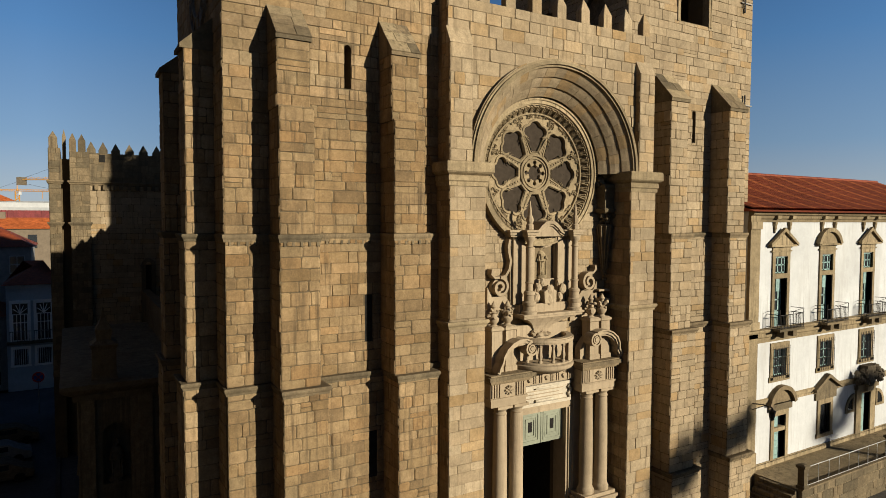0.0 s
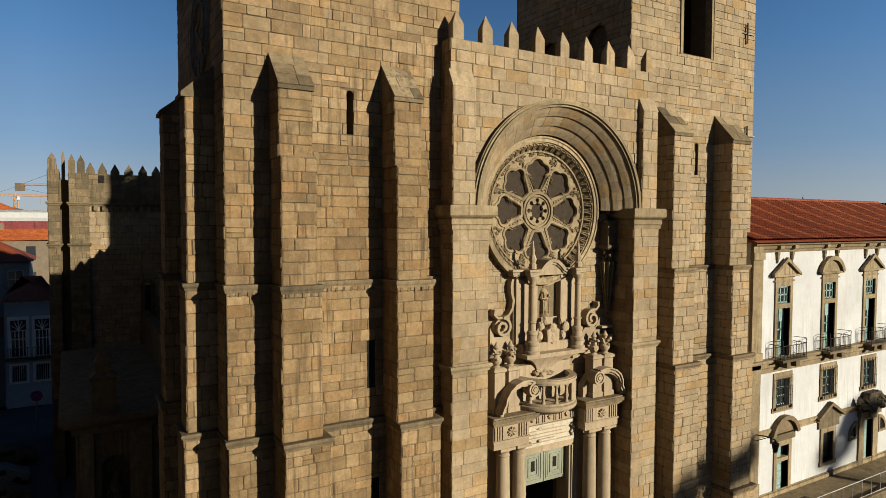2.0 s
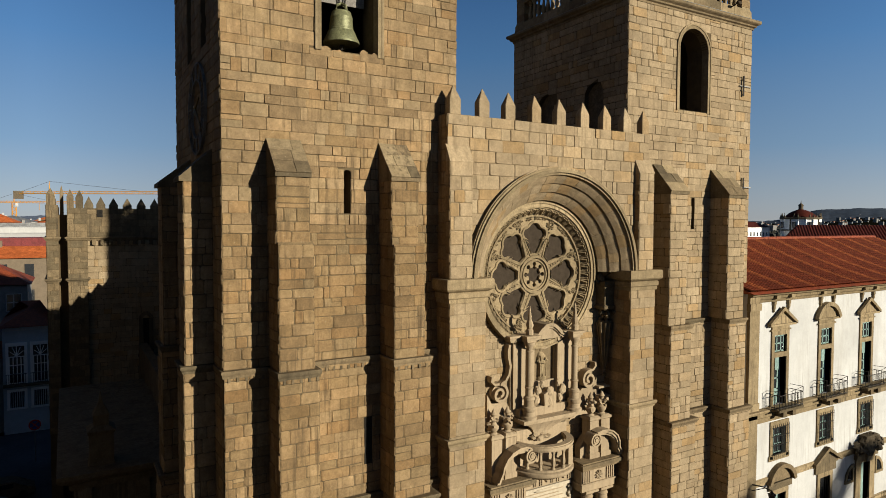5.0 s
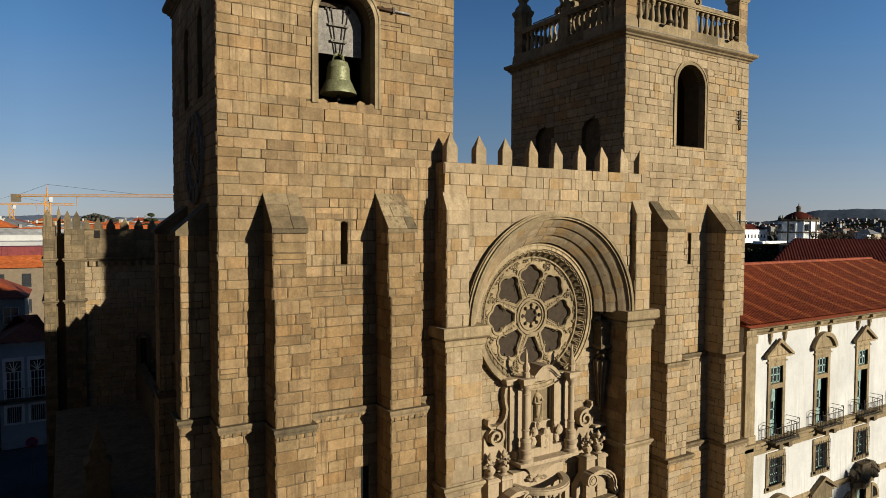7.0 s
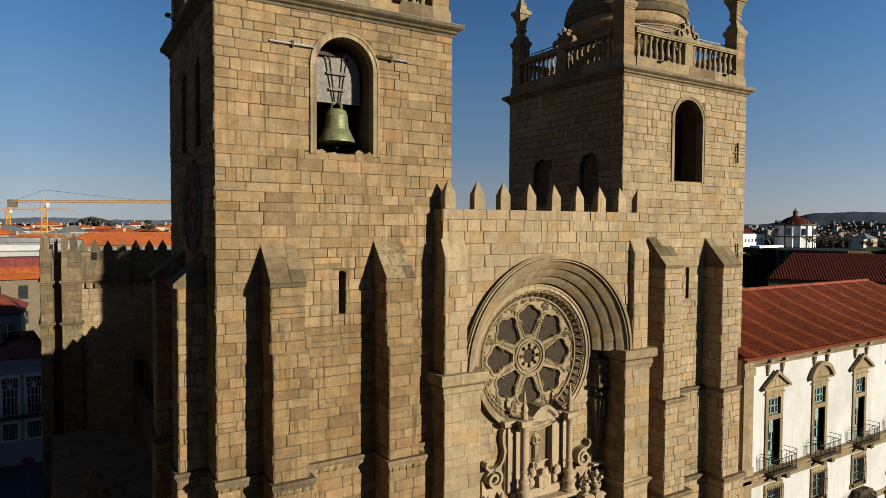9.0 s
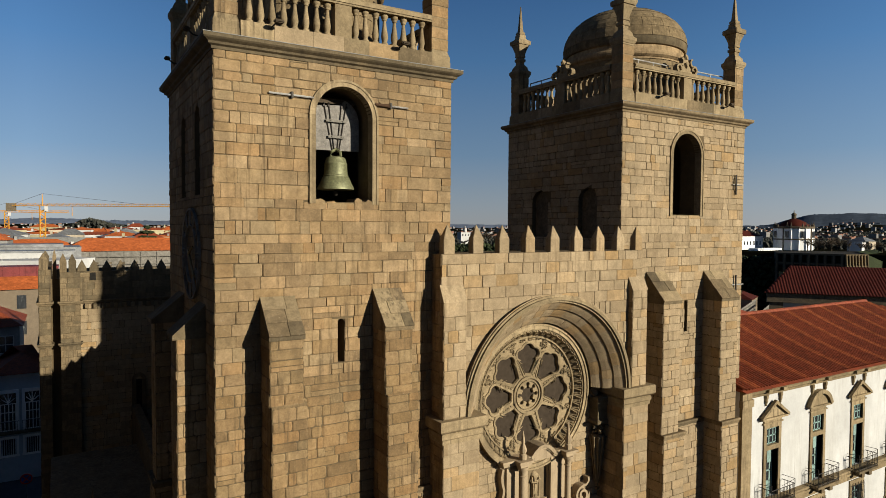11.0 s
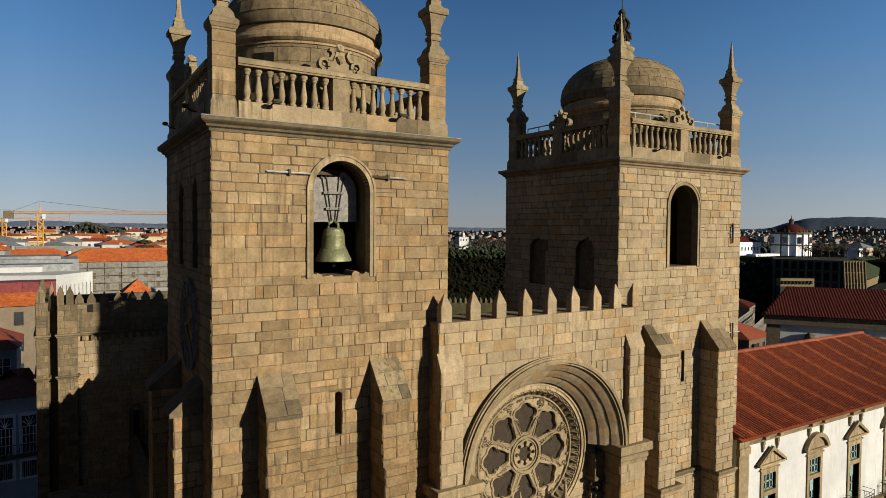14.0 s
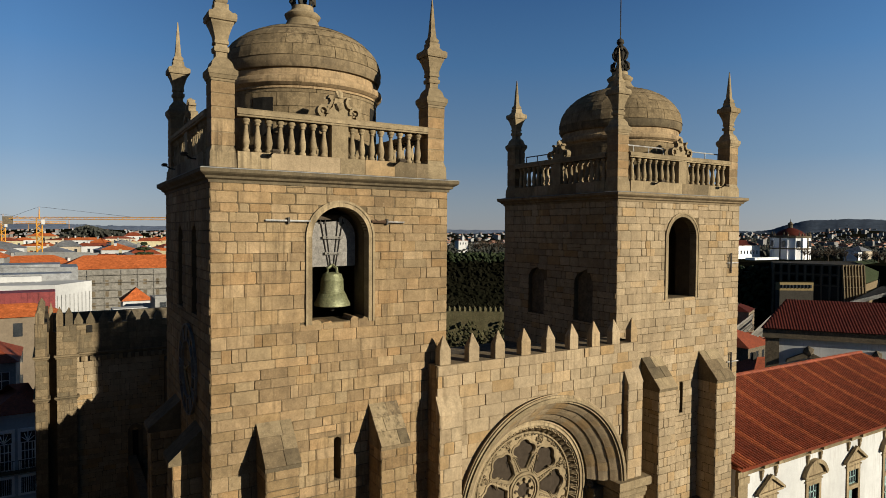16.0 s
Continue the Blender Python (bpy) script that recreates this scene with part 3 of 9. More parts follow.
def ashlar(parent, material, place, u0, u1, z0, z1, course=0.42, length=0.78, seed=1, skip=(), circles=(), apart=0, near=None, gap=0.0075, proud=0.021):
    """Covers a face with blocks. skip: rectangles left free. circles: (cu, cz, r) left free, blocks cut along them above cz.
    apart: how many blocks, those nearest to near (u, z), are pieces of their own; the rest is joined."""
    rng = random.Random(seed)
    rest = bmesh.new()
    todo = []
    for a, b, c, d in courses(u0, u1, z0, z1, course, length, rng):
        rects = [(a + gap, b - gap, c + gap, d - gap)]
        for s0, s1, t0, t1 in skip:
            nxt = []
            for r in rects:
                if r[1] <= s0 or r[0] >= s1 or r[3] <= t0 or r[2] >= t1:
                    nxt.append(r)
                    continue
                if t0 - r[2] > 0.08:
                    nxt.append((r[0], r[1], r[2], t0 - gap))
                if r[3] - t1 > 0.08:
                    nxt.append((r[0], r[1], t1 + gap, r[3]))
                lo, hi = max(r[2], t0), min(r[3], t1)
                if hi - lo > 0.05:
                    if s0 - r[0] > 0.06:
                        nxt.append((r[0], s0 - gap, lo, hi))
                    if r[1] - s1 > 0.06:
                        nxt.append((s1 + gap, r[1], lo, hi))
            rects = nxt
        for r in rects:
            j = lambda: (rng.random() - 0.5) * 0.02
            poly = [(r[0] + j(), r[2] + j()), (r[1] + j(), r[2] + j()), (r[1] + j(), r[3] + j()), (r[0] + j(), r[3] + j())]
            cut = False
            for cu, cz, rad in circles:
                mu, mz = (r[0] + r[1]) / 2 - cu, (r[2] + r[3]) / 2 - cz
                if mz < -0.3:
                    continue
                l = math.hypot(mu, mz) or 1
                if l < rad * 0.93:
                    poly = []
                    break
                if l < rad + 1.2:
                    q = clip(poly, cu + mu / l * rad, cz + mz / l * rad, mu / l, mz / l)
                    cut |= len(q) != 4 or q != poly
                    poly = q
            if len(poly) < 3:
                continue
            us, zs = [p[0] for p in poly], [p[1] for p in poly]
            if max(us) - min(us) < 0.05 or max(zs) - min(zs) < 0.05:
                continue
            todo.append((poly, proud * rng.uniform(0.6, 1.5), cut))
    order = set()
    if apart and near:
        idx = [i for i, t in enumerate(todo) if not t[2]]
        idx.sort(key=lambda i: (todo[i][0][0][0] - near[0]) ** 2 + (todo[i][0][0][1] - near[1]) ** 2)
        order = set(idx[:apart])
    o, eu, ev, ed = (Vector(place(*p)) for p in ((0, 0, 0), (1, 0, 0), (0, 1, 0), (0, 0, 1)))
    eu, ev, ed = eu - o, ev - o, ed - o
    protos = []
    for k in range(6 if order else 0):
        bm = bmesh.new()
        stone_into(bm, [(-0.5, -0.25), (0.5, -0.25), (0.5, 0.25), (-0.5, 0.25)], lambda u, v, d: (u, v, d), 0.024, rng)
        bmesh.ops.recalc_face_normals(bm, faces=bm.faces)
        me = bpy.data.meshes.new("stone")
        bm.to_mesh(me)
        bm.free()
        me.materials.append(material)
        protos.append(me)
    base = origin(parent)
    for i, (poly, pr, cut) in enumerate(todo):
        if i in order:
            us, zs = [q[0] for q in poly], [q[1] for q in poly]
            w, h = max(us) - min(us), max(zs) - min(zs)
            ob = new("stone", protos[i % len(protos)])
            ob.parent = parent
            c = o + eu * (min(us) + w / 2) + ev * (min(zs) + h / 2)
            m = Matrix((eu * w, ev * h * 2, ed * (pr / 0.024))).transposed().to_4x4()
            m.translation = c - base
            ob.matrix_basis = m
        else:
            stone_into(rest, poly, place, pr, rng)
    if len(rest.faces):
        r = part("stonework", rest, material, parent)
        r["kind"] = "stuff"
    else:
        rest.free()


def face_front(y):
    return lambda u, v, d: (u, y - d, v)


def face_north(x):
    return lambda u, v, d: (x - d, u, v)


def face_south(x):
    return lambda u, v, d: (x + d, u, v)


# ---- cathedral ----
GROUND = -2.6
TERRACE = -0.95


def moulded(t, b, out):
    """A string course profile between b and t that stands out."""
    h = t - b
    return [(0, b), (out * 0.35, b), (out * 0.5, b + h * 0.3), (out * 0.9, b + h * 0.55), (out, b + h * 0.7), (out, b + h * 0.9), (out * 0.85, t), (0, t)]


def buttress(tower, x0, x1, wall_y, stages, cap_z, cap_wall_z, seed, material, bands):
    """A stepped buttress. stages from the top: (x0, x1, front y, z bottom, z top)."""
    body = bmesh.new()
    for a, b, y, z0, z1 in stages:
        box(body, a, b, y, wall_y + 0.02, z0, z1)
    ob = part("buttress", body, MORTAR, tower)
    for i, (a, b, y, z0, z1) in enumerate(stages):
        ashlar(ob, material, face_front(y), a, b, z0, z1, 0.33, 0.6, seed + i)
        ashlar(ob, material, face_north(a), y, wall_y, z0, z1, 0.42, 0.6, seed + 40 + i)
        ashlar(ob, material, face_south(b), y, wall_y, z0, z1, 0.42, 0.6, seed + 80 + i)
        if i + 1 < len(stages):
            # sloped set-off
            a2, b2, y2 = stages[i + 1][:3]
            bm = bmesh.new()
            if not any(abs(z0 - bz) < 0.3 for bz, _ in bands):
                prism(bm, [(y2, z0 - 0.001), (y + 0.03, z0 - 0.001), (y + 0.03, z0 + 0.1)], a2, b2, SIDE)
                part("set_off", bm, material, ob)
            else:
                bm.free()
    a, b, y, z0, z1 = stages[0]
    cap = bmesh.new()
    e = 0.045
    prism(cap, [(y - 0.07, cap_z - 0.07), (y - 0.07, cap_z + 0.04), (wall_y, cap_wall_z), (wall_y, cap_z - 0.07)], a - e, b + e, SIDE)
    cap_ob = part("sloped_cap", cap, WEATHERED, ob, "weathered sloping stone cap")
    # laid slabs on the slope
    rng = random.Random(seed + 7)
    run = Vector((0, wall_y - y + 0.07, cap_wall_z - cap_z - 0.04))
    nrm = Vector((0, -run.z, run.y)).normalized()
    for r in range(3):
        cuts = sorted([a - e, b + e] + [a + (b - a) * (rng.uniform(0.3, 0.7))])
        for c0, c1 in zip(cuts, cuts[1:]):
            bm = bmesh.new()
            p0 = Vector((0, y - 0.07, cap_z + 0.04)) + run * (r / 3) + nrm * 0.004
            p1 = Vector((0, y - 0.07, cap_z + 0.04)) + run * ((r + 1) / 3 - 0.006) + nrm * 0.004
            th = 0.03 + 0.02 * rng.random()
            vs = [bm.verts.new((x, q.y + nrm.y * k, q.z + nrm.z * k)) for k in (0, th) for x, q in ((c0 + 0.006, p0), (c1 - 0.006, p0), (c1 - 0.006, p1), (c0 + 0.006, p1))]
            for f in ((0, 3, 2, 1), (4, 5, 6, 7), (0, 1, 5, 4), (1, 2, 6, 5), (2, 3, 7, 6), (3, 0, 4, 7)):
                bm.faces.new([vs[i] for i in f])
            part("slab", bm, rng.choice((WEATHERED, WEATHERED, CARVED)), ob)
    for (bz, out) in bands:
        st = [s for s in stages if s[3] < bz + 0.05 and s[4] > bz - 0.5] or [stages[-1]]
        s = st[-1]
        bm = bmesh.new()
        mould(bm, moulded(bz, bz - 0.22, out * 0.8), [(s[0], wall_y), (s[0], s[2]), (s[1], s[2]), (s[1], wall_y)])
        part("string_course", bm, WEATHERED, ob)
        if bz > 11:
            x = s[0] + 0.1
            while x < s[1] - 0.05:
                bm = boxes((x, x + 0.07, s[2] - out * 0.55, s[2] + 0.01, bz - 0.33, bz - 0.21))
                part("dentil", bm, WEATHERED, ob)
                x += 0.24
    return ob


def pinnacle(name, tower, cx, cy, z0, hw, scale=1.0):
    """A square pedestal with a bulging urn and an obelisk spike."""
    ped = bmesh.new()
    lathe(ped, [(hw * 1.22, z0), (hw * 1.22, z0 + 0.26), (hw * 1.19, z0 + 0.27), (hw * 1.19, z0 + 0.45), (hw * 1.12, z0 + 0.46), (hw * 1.0, z0 + 0.6), (hw * 0.985, z0 + 0.62), (hw * 0.985, z0 + 2.42), (hw * 1.06, z0 + 2.43), (hw * 1.06, z0 + 2.49), (hw * 1.14, z0 + 2.5), (hw * 1.26, z0 + 2.6), (hw * 1.3, z0 + 2.61), (hw * 1.3, z0 + 2.74), (hw * 1.24, z0 + 2.75), (hw * 1.0, z0 + 2.82), (hw * 0.86, z0 + 2.98), (hw * 0.58, z0 + 3.1), (hw * 0.5, z0 + 3.12)], cx, cy, square=True)
    p = part(name, ped, CARVED, tower)
    rng = random.Random(int(cx * 31 + cy))
    z = z0 + 0.63
    for k in range(5):
        h = (z0 + 2.42 - z) / (5 - k) * rng.uniform(0.92, 1.08) if k < 4 else z0 + 2.415 - z
        blk = bmesh.new()
        w = hw + rng.uniform(0.004, 0.014)
        lathe(blk, [(w - 0.02, z + 0.006), (w, z + 0.022), (w, z + h - 0.022), (w - 0.02, z + h - 0.006)], cx, cy, square=True)
        part("block", blk, STONE, p)
        z += h
    urn = bmesh.new()
    z = z0 + 3.12
    lathe(urn, [(hw * 0.5, z), (hw * 0.5, z + 0.14), (hw * 0.62, z + 0.15), (hw * 0.66, z + 0.2), (hw * 0.66, z + 0.28), (hw * 0.52, z + 0.3), (hw * 0.5, z + 0.36), (hw * 0.62, z + 0.38), (hw * 0.62, z + 0.46), (hw * 0.56, z + 0.47), (hw * 0.64, z + 0.62), (hw * 0.86, z + 0.84), (hw * 1.0, z + 0.94), (hw * 1.02, z + 0.98), (hw * 1.18, z + 1.0), (hw * 1.24, z + 1.06), (hw * 1.24, z + 1.18), (hw * 1.12, z + 1.23), (hw * 0.86, z + 1.26), (hw * 0.66, z + 1.34), (hw * 0.62, z + 1.36), (hw * 0.62, z + 1.5)], cx, cy, square=True)
    part("urn", urn, CARVED, p)
    sp = bmesh.new()
    lathe(sp, [(hw * 0.42, z + 1.48), (hw * 0.55, z + 1.56), (hw * 0.55, z + 1.62), (hw * 0.36, z + 1.7), (hw * 0.3, z + 1.86), (hw * 0.14, z + 2.6), (hw * 0.05, z + 2.98), (0, z + 3.02)], cx, cy, square=True)
    part("spike", sp, CARVED, p)
    return p


BALUSTER = [(0.115, 0.0), (0.115, 0.08), (0.085, 0.1), (0.08, 0.13), (0.108, 0.24), (0.112, 0.31), (0.098, 0.42), (0.066, 0.62), (0.055, 0.76), (0.055, 0.79), (0.085, 0.8), (0.085, 0.83), (0.07, 0.85), (0.118, 0.88), (0.118, 0.98)]


def balustrade(tower, p0, p1, z, count, crest, seed):
    """A run of balusters between two points, with base course, rail, a middle pier and a carved crest over it."""
    a, b = Vector(p0), Vector(p1)
    d = (b - a).normalized()
    n = Vector((d.y, -d.x))
    L = (b - a).length
    base = bmesh.new()

    def run(u0, u1, w, z0, z1, bm):
        q = [a + d * u0 + n * w, a + d * u1 + n * w, a + d * u1 - n * w, a + d * u0 - n * w]
        v = [bm.verts.new((p.x, p.y, zz)) for zz in (z0, z1) for p in q]
        for f in ((0, 3, 2, 1), (4, 5, 6, 7), (0, 1, 5, 4), (1, 2, 6, 5), (2, 3, 7, 6), (3, 0, 4, 7)):
            bm.faces.new([v[i] for i in f])
    rng = random.Random(seed)
    u = 0.0
    blocks = []
    while u < L - 0.01:
        w = min(L - u, rng.uniform(0.75, 1.2))
        if L - u - w < 0.4:
            w = L - u
        blk = base if u == 0 else bmesh.new()
        run(u + 0.004, u + w - 0.004, 0.24 + 0.006 * rng.random(), z, z + 0.5, blk)
        if u > 0:
            blocks.append(blk)
        u += w
    ob = part("balustrade", base, CARVED, tower)
    for blk in blocks:
        part("base_block", blk, rng.choice((CARVED, WEATHERED, STONE_PALE)), ob)
    rail = bmesh.new()
    run(0, L, 0.2, z + 1.5, z + 1.56, rail)
    run(0, L, 0.23, z + 1.56, z + 1.68, rail)
    run(0, L, 0.19, z + 1.68, z + 1.73, rail)
    part("handrail", rail, CARVED, ob)
    mid = bmesh.new()
    run(L / 2 - 0.27, L / 2 + 0.27, 0.17, z + 0.5, z + 1.5, mid)
    part("pier", mid, CARVED, ob)
    bm = bmesh.new()
    lathe(bm, [(r, zz) for r, zz in BALUSTER], 0, 0, seg=8)
    bmesh.ops.recalc_face_normals(bm, faces=bm.faces)
    me = bpy.data.meshes.new("baluster")
    bm.to_mesh(me)
    bm.free()
    me.materials.append(CARVED)
    me.shade_smooth()
    half = count // 2
    for side in (0, 1):
        lo, hi = (0.12, L / 2 - 0.3) if side == 0 else (L / 2 + 0.3, L - 0.12)
        for i in range(half):
            p = a + d * (lo + (hi - lo) * (i + 0.5) / half)
            o = new("baluster", me)
            o.parent = ob
            o.location = (p.x, p.y, z + 0.51)
            o.rotation_euler = (radians(rng.uniform(-1, 1)), radians(rng.uniform(-1, 1)), rng.random() * 6)
    if crest:
        c = a + d * (L / 2)

        def at(u, v, w=0.0):
            return (c.x + d.x * u + n.x * w, c.y + d.y * u + n.y * w, z + 1.73 + v)

        def strap(bm, line, thick):
            """A flat scrolled strap along (u, v), as deep as the crest."""
            rows = []
            for i, (u_, v_) in enumerate(line):
                p, q = Vector(line[max(0, i - 1)]), Vector(line[min(len(line) - 1, i + 1)])
                k = (q - p).normalized() * thick / 2
                rows.append([bm.verts.new(at(*w)) for w in ((u_ + k.y, v_ - k.x, 0.13), (u_ - k.y, v_ + k.x, 0.13), (u_ - k.y, v_ + k.x, -0.1), (u_ + k.y, v_ - k.x, -0.1))])
            for p, q in zip(rows, rows[1:]):
                for j in range(4):
                    bm.faces.new((p[j], q[j], q[(j + 1) % 4], p[(j + 1) % 4]))
            bm.faces.new(rows[0])
            bm.faces.new(rows[-1][::-1])
        cr = bmesh.new()
        prism(cr, [(-0.42, 0.0), (0.42, 0.0), (0.36, 0.2), (0.2, 0.34), (0.12, 0.62), (-0.12, 0.62), (-0.2, 0.34), (-0.36, 0.2)], -0.08, 0.06, at)
        for sgn in (1, -1):
            strap(cr, [(sgn * (0.52 + 0.15 * math.cos(t)), 0.19 + 0.15 * math.sin(t)) for t in [k * 0.55 - 1.4 for k in range(10)]], 0.09)
            strap(cr, [(sgn * u_, v_) for u_, v_ in ((0.42, 0.33), (0.3, 0.38), (0.24, 0.5), (0.28, 0.62), (0.36, 0.64))], 0.09)
            blob(cr, at(sgn * 0.53, 0.19, 0.04), 0.06, 5, (1, 1, 1))
        blob(cr, at(0, 0.72, 0.02), 0.14, 3, (1, 1, 1.25))
        blob(cr, at(0, 0.36, 0.08), 0.13, 4, (1.1, 0.8, 1.3))
        part("carved_crest", cr, CARVED, ob)
    return ob


def dome(tower, cx, cy, z0, r_drum, z_spring, z_top, finial):
    drum = bmesh.new()
    lathe(drum, [(r_drum, z0), (r_drum, z_spring - 0.5), (r_drum - 0.02, z_spring + 0.02)], cx, cy, seg=64)
    ob = part("dome_drum", drum, MORTAR, tower, smooth=True)
    lip = bmesh.new()
    lathe(lip, [(r_drum - 0.05, z_spring - 0.64), (r_drum + 0.06, z_spring - 0.63), (r_drum + 0.06, z_spring - 0.56), (r_drum + 0.1, z_spring - 0.54), (r_drum + 0.2, z_spring - 0.46), (r_drum + 0.22, z_spring - 0.36), (r_drum + 0.2, z_spring - 0.27), (r_drum + 0.1, z_spring - 0.24), (r_drum + 0.04, z_spring - 0.18), (r_drum + 0.02, z_spring + 0.02)], cx, cy, seg=64)
    part("drum_cornice", lip, STONE, ob)
    # drum blocks, in curved courses
    rng = random.Random(int(cx * 10))
    rest = bmesh.new()

    def shell(bm, a0, a1, f0, f1, thick):
        """One curved block between two angles; f gives (r, z) at its lower and upper edge."""
        n = max(2, int((a1 - a0) / 0.12))
        rows = []
        for (r, z) in (f0, f1):
            for rr in (r - 0.02, r + thick):
                rows.append([bm.verts.new((cx + rr * math.cos(a0 + (a1 - a0) * i / n), cy + rr * math.sin(a0 + (a1 - a0) * i / n), z)) for i in range(n + 1)])
        bi, bo, ti, to = rows
        for i in range(n):
            bm.faces.new((bo[i], bo[i + 1], to[i + 1], to[i]))
            bm.faces.new((to[i], to[i + 1], ti[i + 1], ti[i]))
            bm.faces.new((bi[i], bi[i + 1], bo[i + 1], bo[i]))
        for i in (0, n):
            bm.faces.new((bi[i], bo[i], to[i], ti[i]))
    z = z0
    while z < z_spring - 0.75:
        z1 = min(z + 0.45, z_spring - 0.63)
        a = rng.random()
        end = a + 2 * math.pi
        while a < end - 0.05:
            w = min(end - a, rng.uniform(0.28, 0.5))
            shell(rest, a + 0.003, a + w - 0.003, (r_drum, z + 0.008), (r_drum, z1 - 0.008), 0.02)
            a += w
        z = z1
    part("drum_stonework", rest, DOME_STONE, ob)["kind"] = "stuff"
    for a0, a1 in ((-2.53, -2.26), (-0.85, -0.6)):
        wn_ = bmesh.new()
        shell(wn_, a0, a1, (r_drum + 0.012, 26.35), (r_drum + 0.012, z_spring - 0.92), 0.02)
        part("drum_window", wn_, DARK, ob)
    R = r_drum + 0.13
    H = z_top - z_spring
    prof = [(R - 0.2, z_spring), (R - 0.02, z_spring + 0.05), (R + 0.05, z_spring + 0.2), (R + 0.04, z_spring + 0.4)]
    for k in range(1, 13):
        t = k / 12 * 0.47 * math.pi
        prof.append(((R + 0.03) * math.cos(t) ** 0.96, z_spring + 0.4 + (H - 0.4) * math.sin(t)))
    cap = bmesh.new()
    lathe(cap, [(0.1, z_spring + 0.01)] + prof + [(0.3, z_top + 0.01)], cx, cy, seg=64)
    d_ob = part("dome", cap, WEATHERED, tower, smooth=True)
    # curved courses laid over the dome
    shells = bmesh.new()
    for k in range(3, len(prof) - 1, 2):
        f0, f1 = prof[k], prof[min(k + 2, len(prof) - 1)]
        a = rng.random()
        end = a + 2 * math.pi
        step = 0.42 if f0[0] > 1.2 else 0.7
        mid = prof[k + 1] if k + 1 < len(prof) else f1
        while a < end - 0.06:
            w = min(end - a, step * rng.uniform(0.75, 1.25))
            shell(shells, a + 0.004, a + w - 0.004, (f0[0] + 0.004, f0[1] + 0.006), (mid[0] + 0.004, mid[1]), 0.022)
            shell(shells, a + 0.004, a + w - 0.004, (mid[0] + 0.004, mid[1]), (f1[0] + 0.004, f1[1] - 0.006), 0.022)
            a += w
    part("dome_stonework", shells, DOME_STONE, d_ob)["kind"] = "stuff"
    lan = bmesh.new()
    zt = z_top - 0.12
    lathe(lan, [(1.3, zt - 0.16), (1.0, zt - 0.03), (0.78, zt + 0.1), (0.62, zt + 0.26), (0.52, zt + 0.46), (0.6, zt + 0.52), (0.64, zt + 0.62), (0.55, zt + 0.7), (0.4, zt + 0.8), (0.38, zt + 0.95)], cx, cy, seg=24)
    l_ob = part("lantern_base", lan, CARVED, tower, smooth=True)
    fin = bmesh.new()
    for k in range(6):
        t = k * math.pi / 3
        c, s = math.cos(t), math.sin(t)
        tube(fin, [(cx + c * r, cy + s * r, zt + 0.9 + h) for r, h in ((0.25, 0.0), (0.42, 0.2), (0.4, 0.45), (0.2, 0.62), (0.3, 0.78), (0.34, 0.98), (0.22, 1.2), (0.06, 1.36))], 0.09, 6)
    lathe(fin, [(0.12, zt + 0.9), (0.09, zt + 1.5), (0.16, zt + 1.62), (0.09, zt + 1.75), (0.1, zt + 2.3), (0.2, zt + 2.42), (0.16, zt + 2.56), (0, zt + 2.68)], cx, cy, seg=10)
    part("openwork_finial", fin, SHADE_AND_SOOT, l_ob, "blackened openwork stone finial", smooth=True)
    rod = bmesh.new()
    tube(rod, [(cx, cy, zt + 2.5), (cx, cy, zt + 4.6)], 0.028, 6)
    part("lightning_rod", rod, IRON, l_ob)
    return d_ob


def anchor_bar(tower, pts, r=0.03):
    bm = bmesh.new()
    tube(bm, pts, r, 6)
    return part("iron_tie", bm, PALE_IRON, tower)


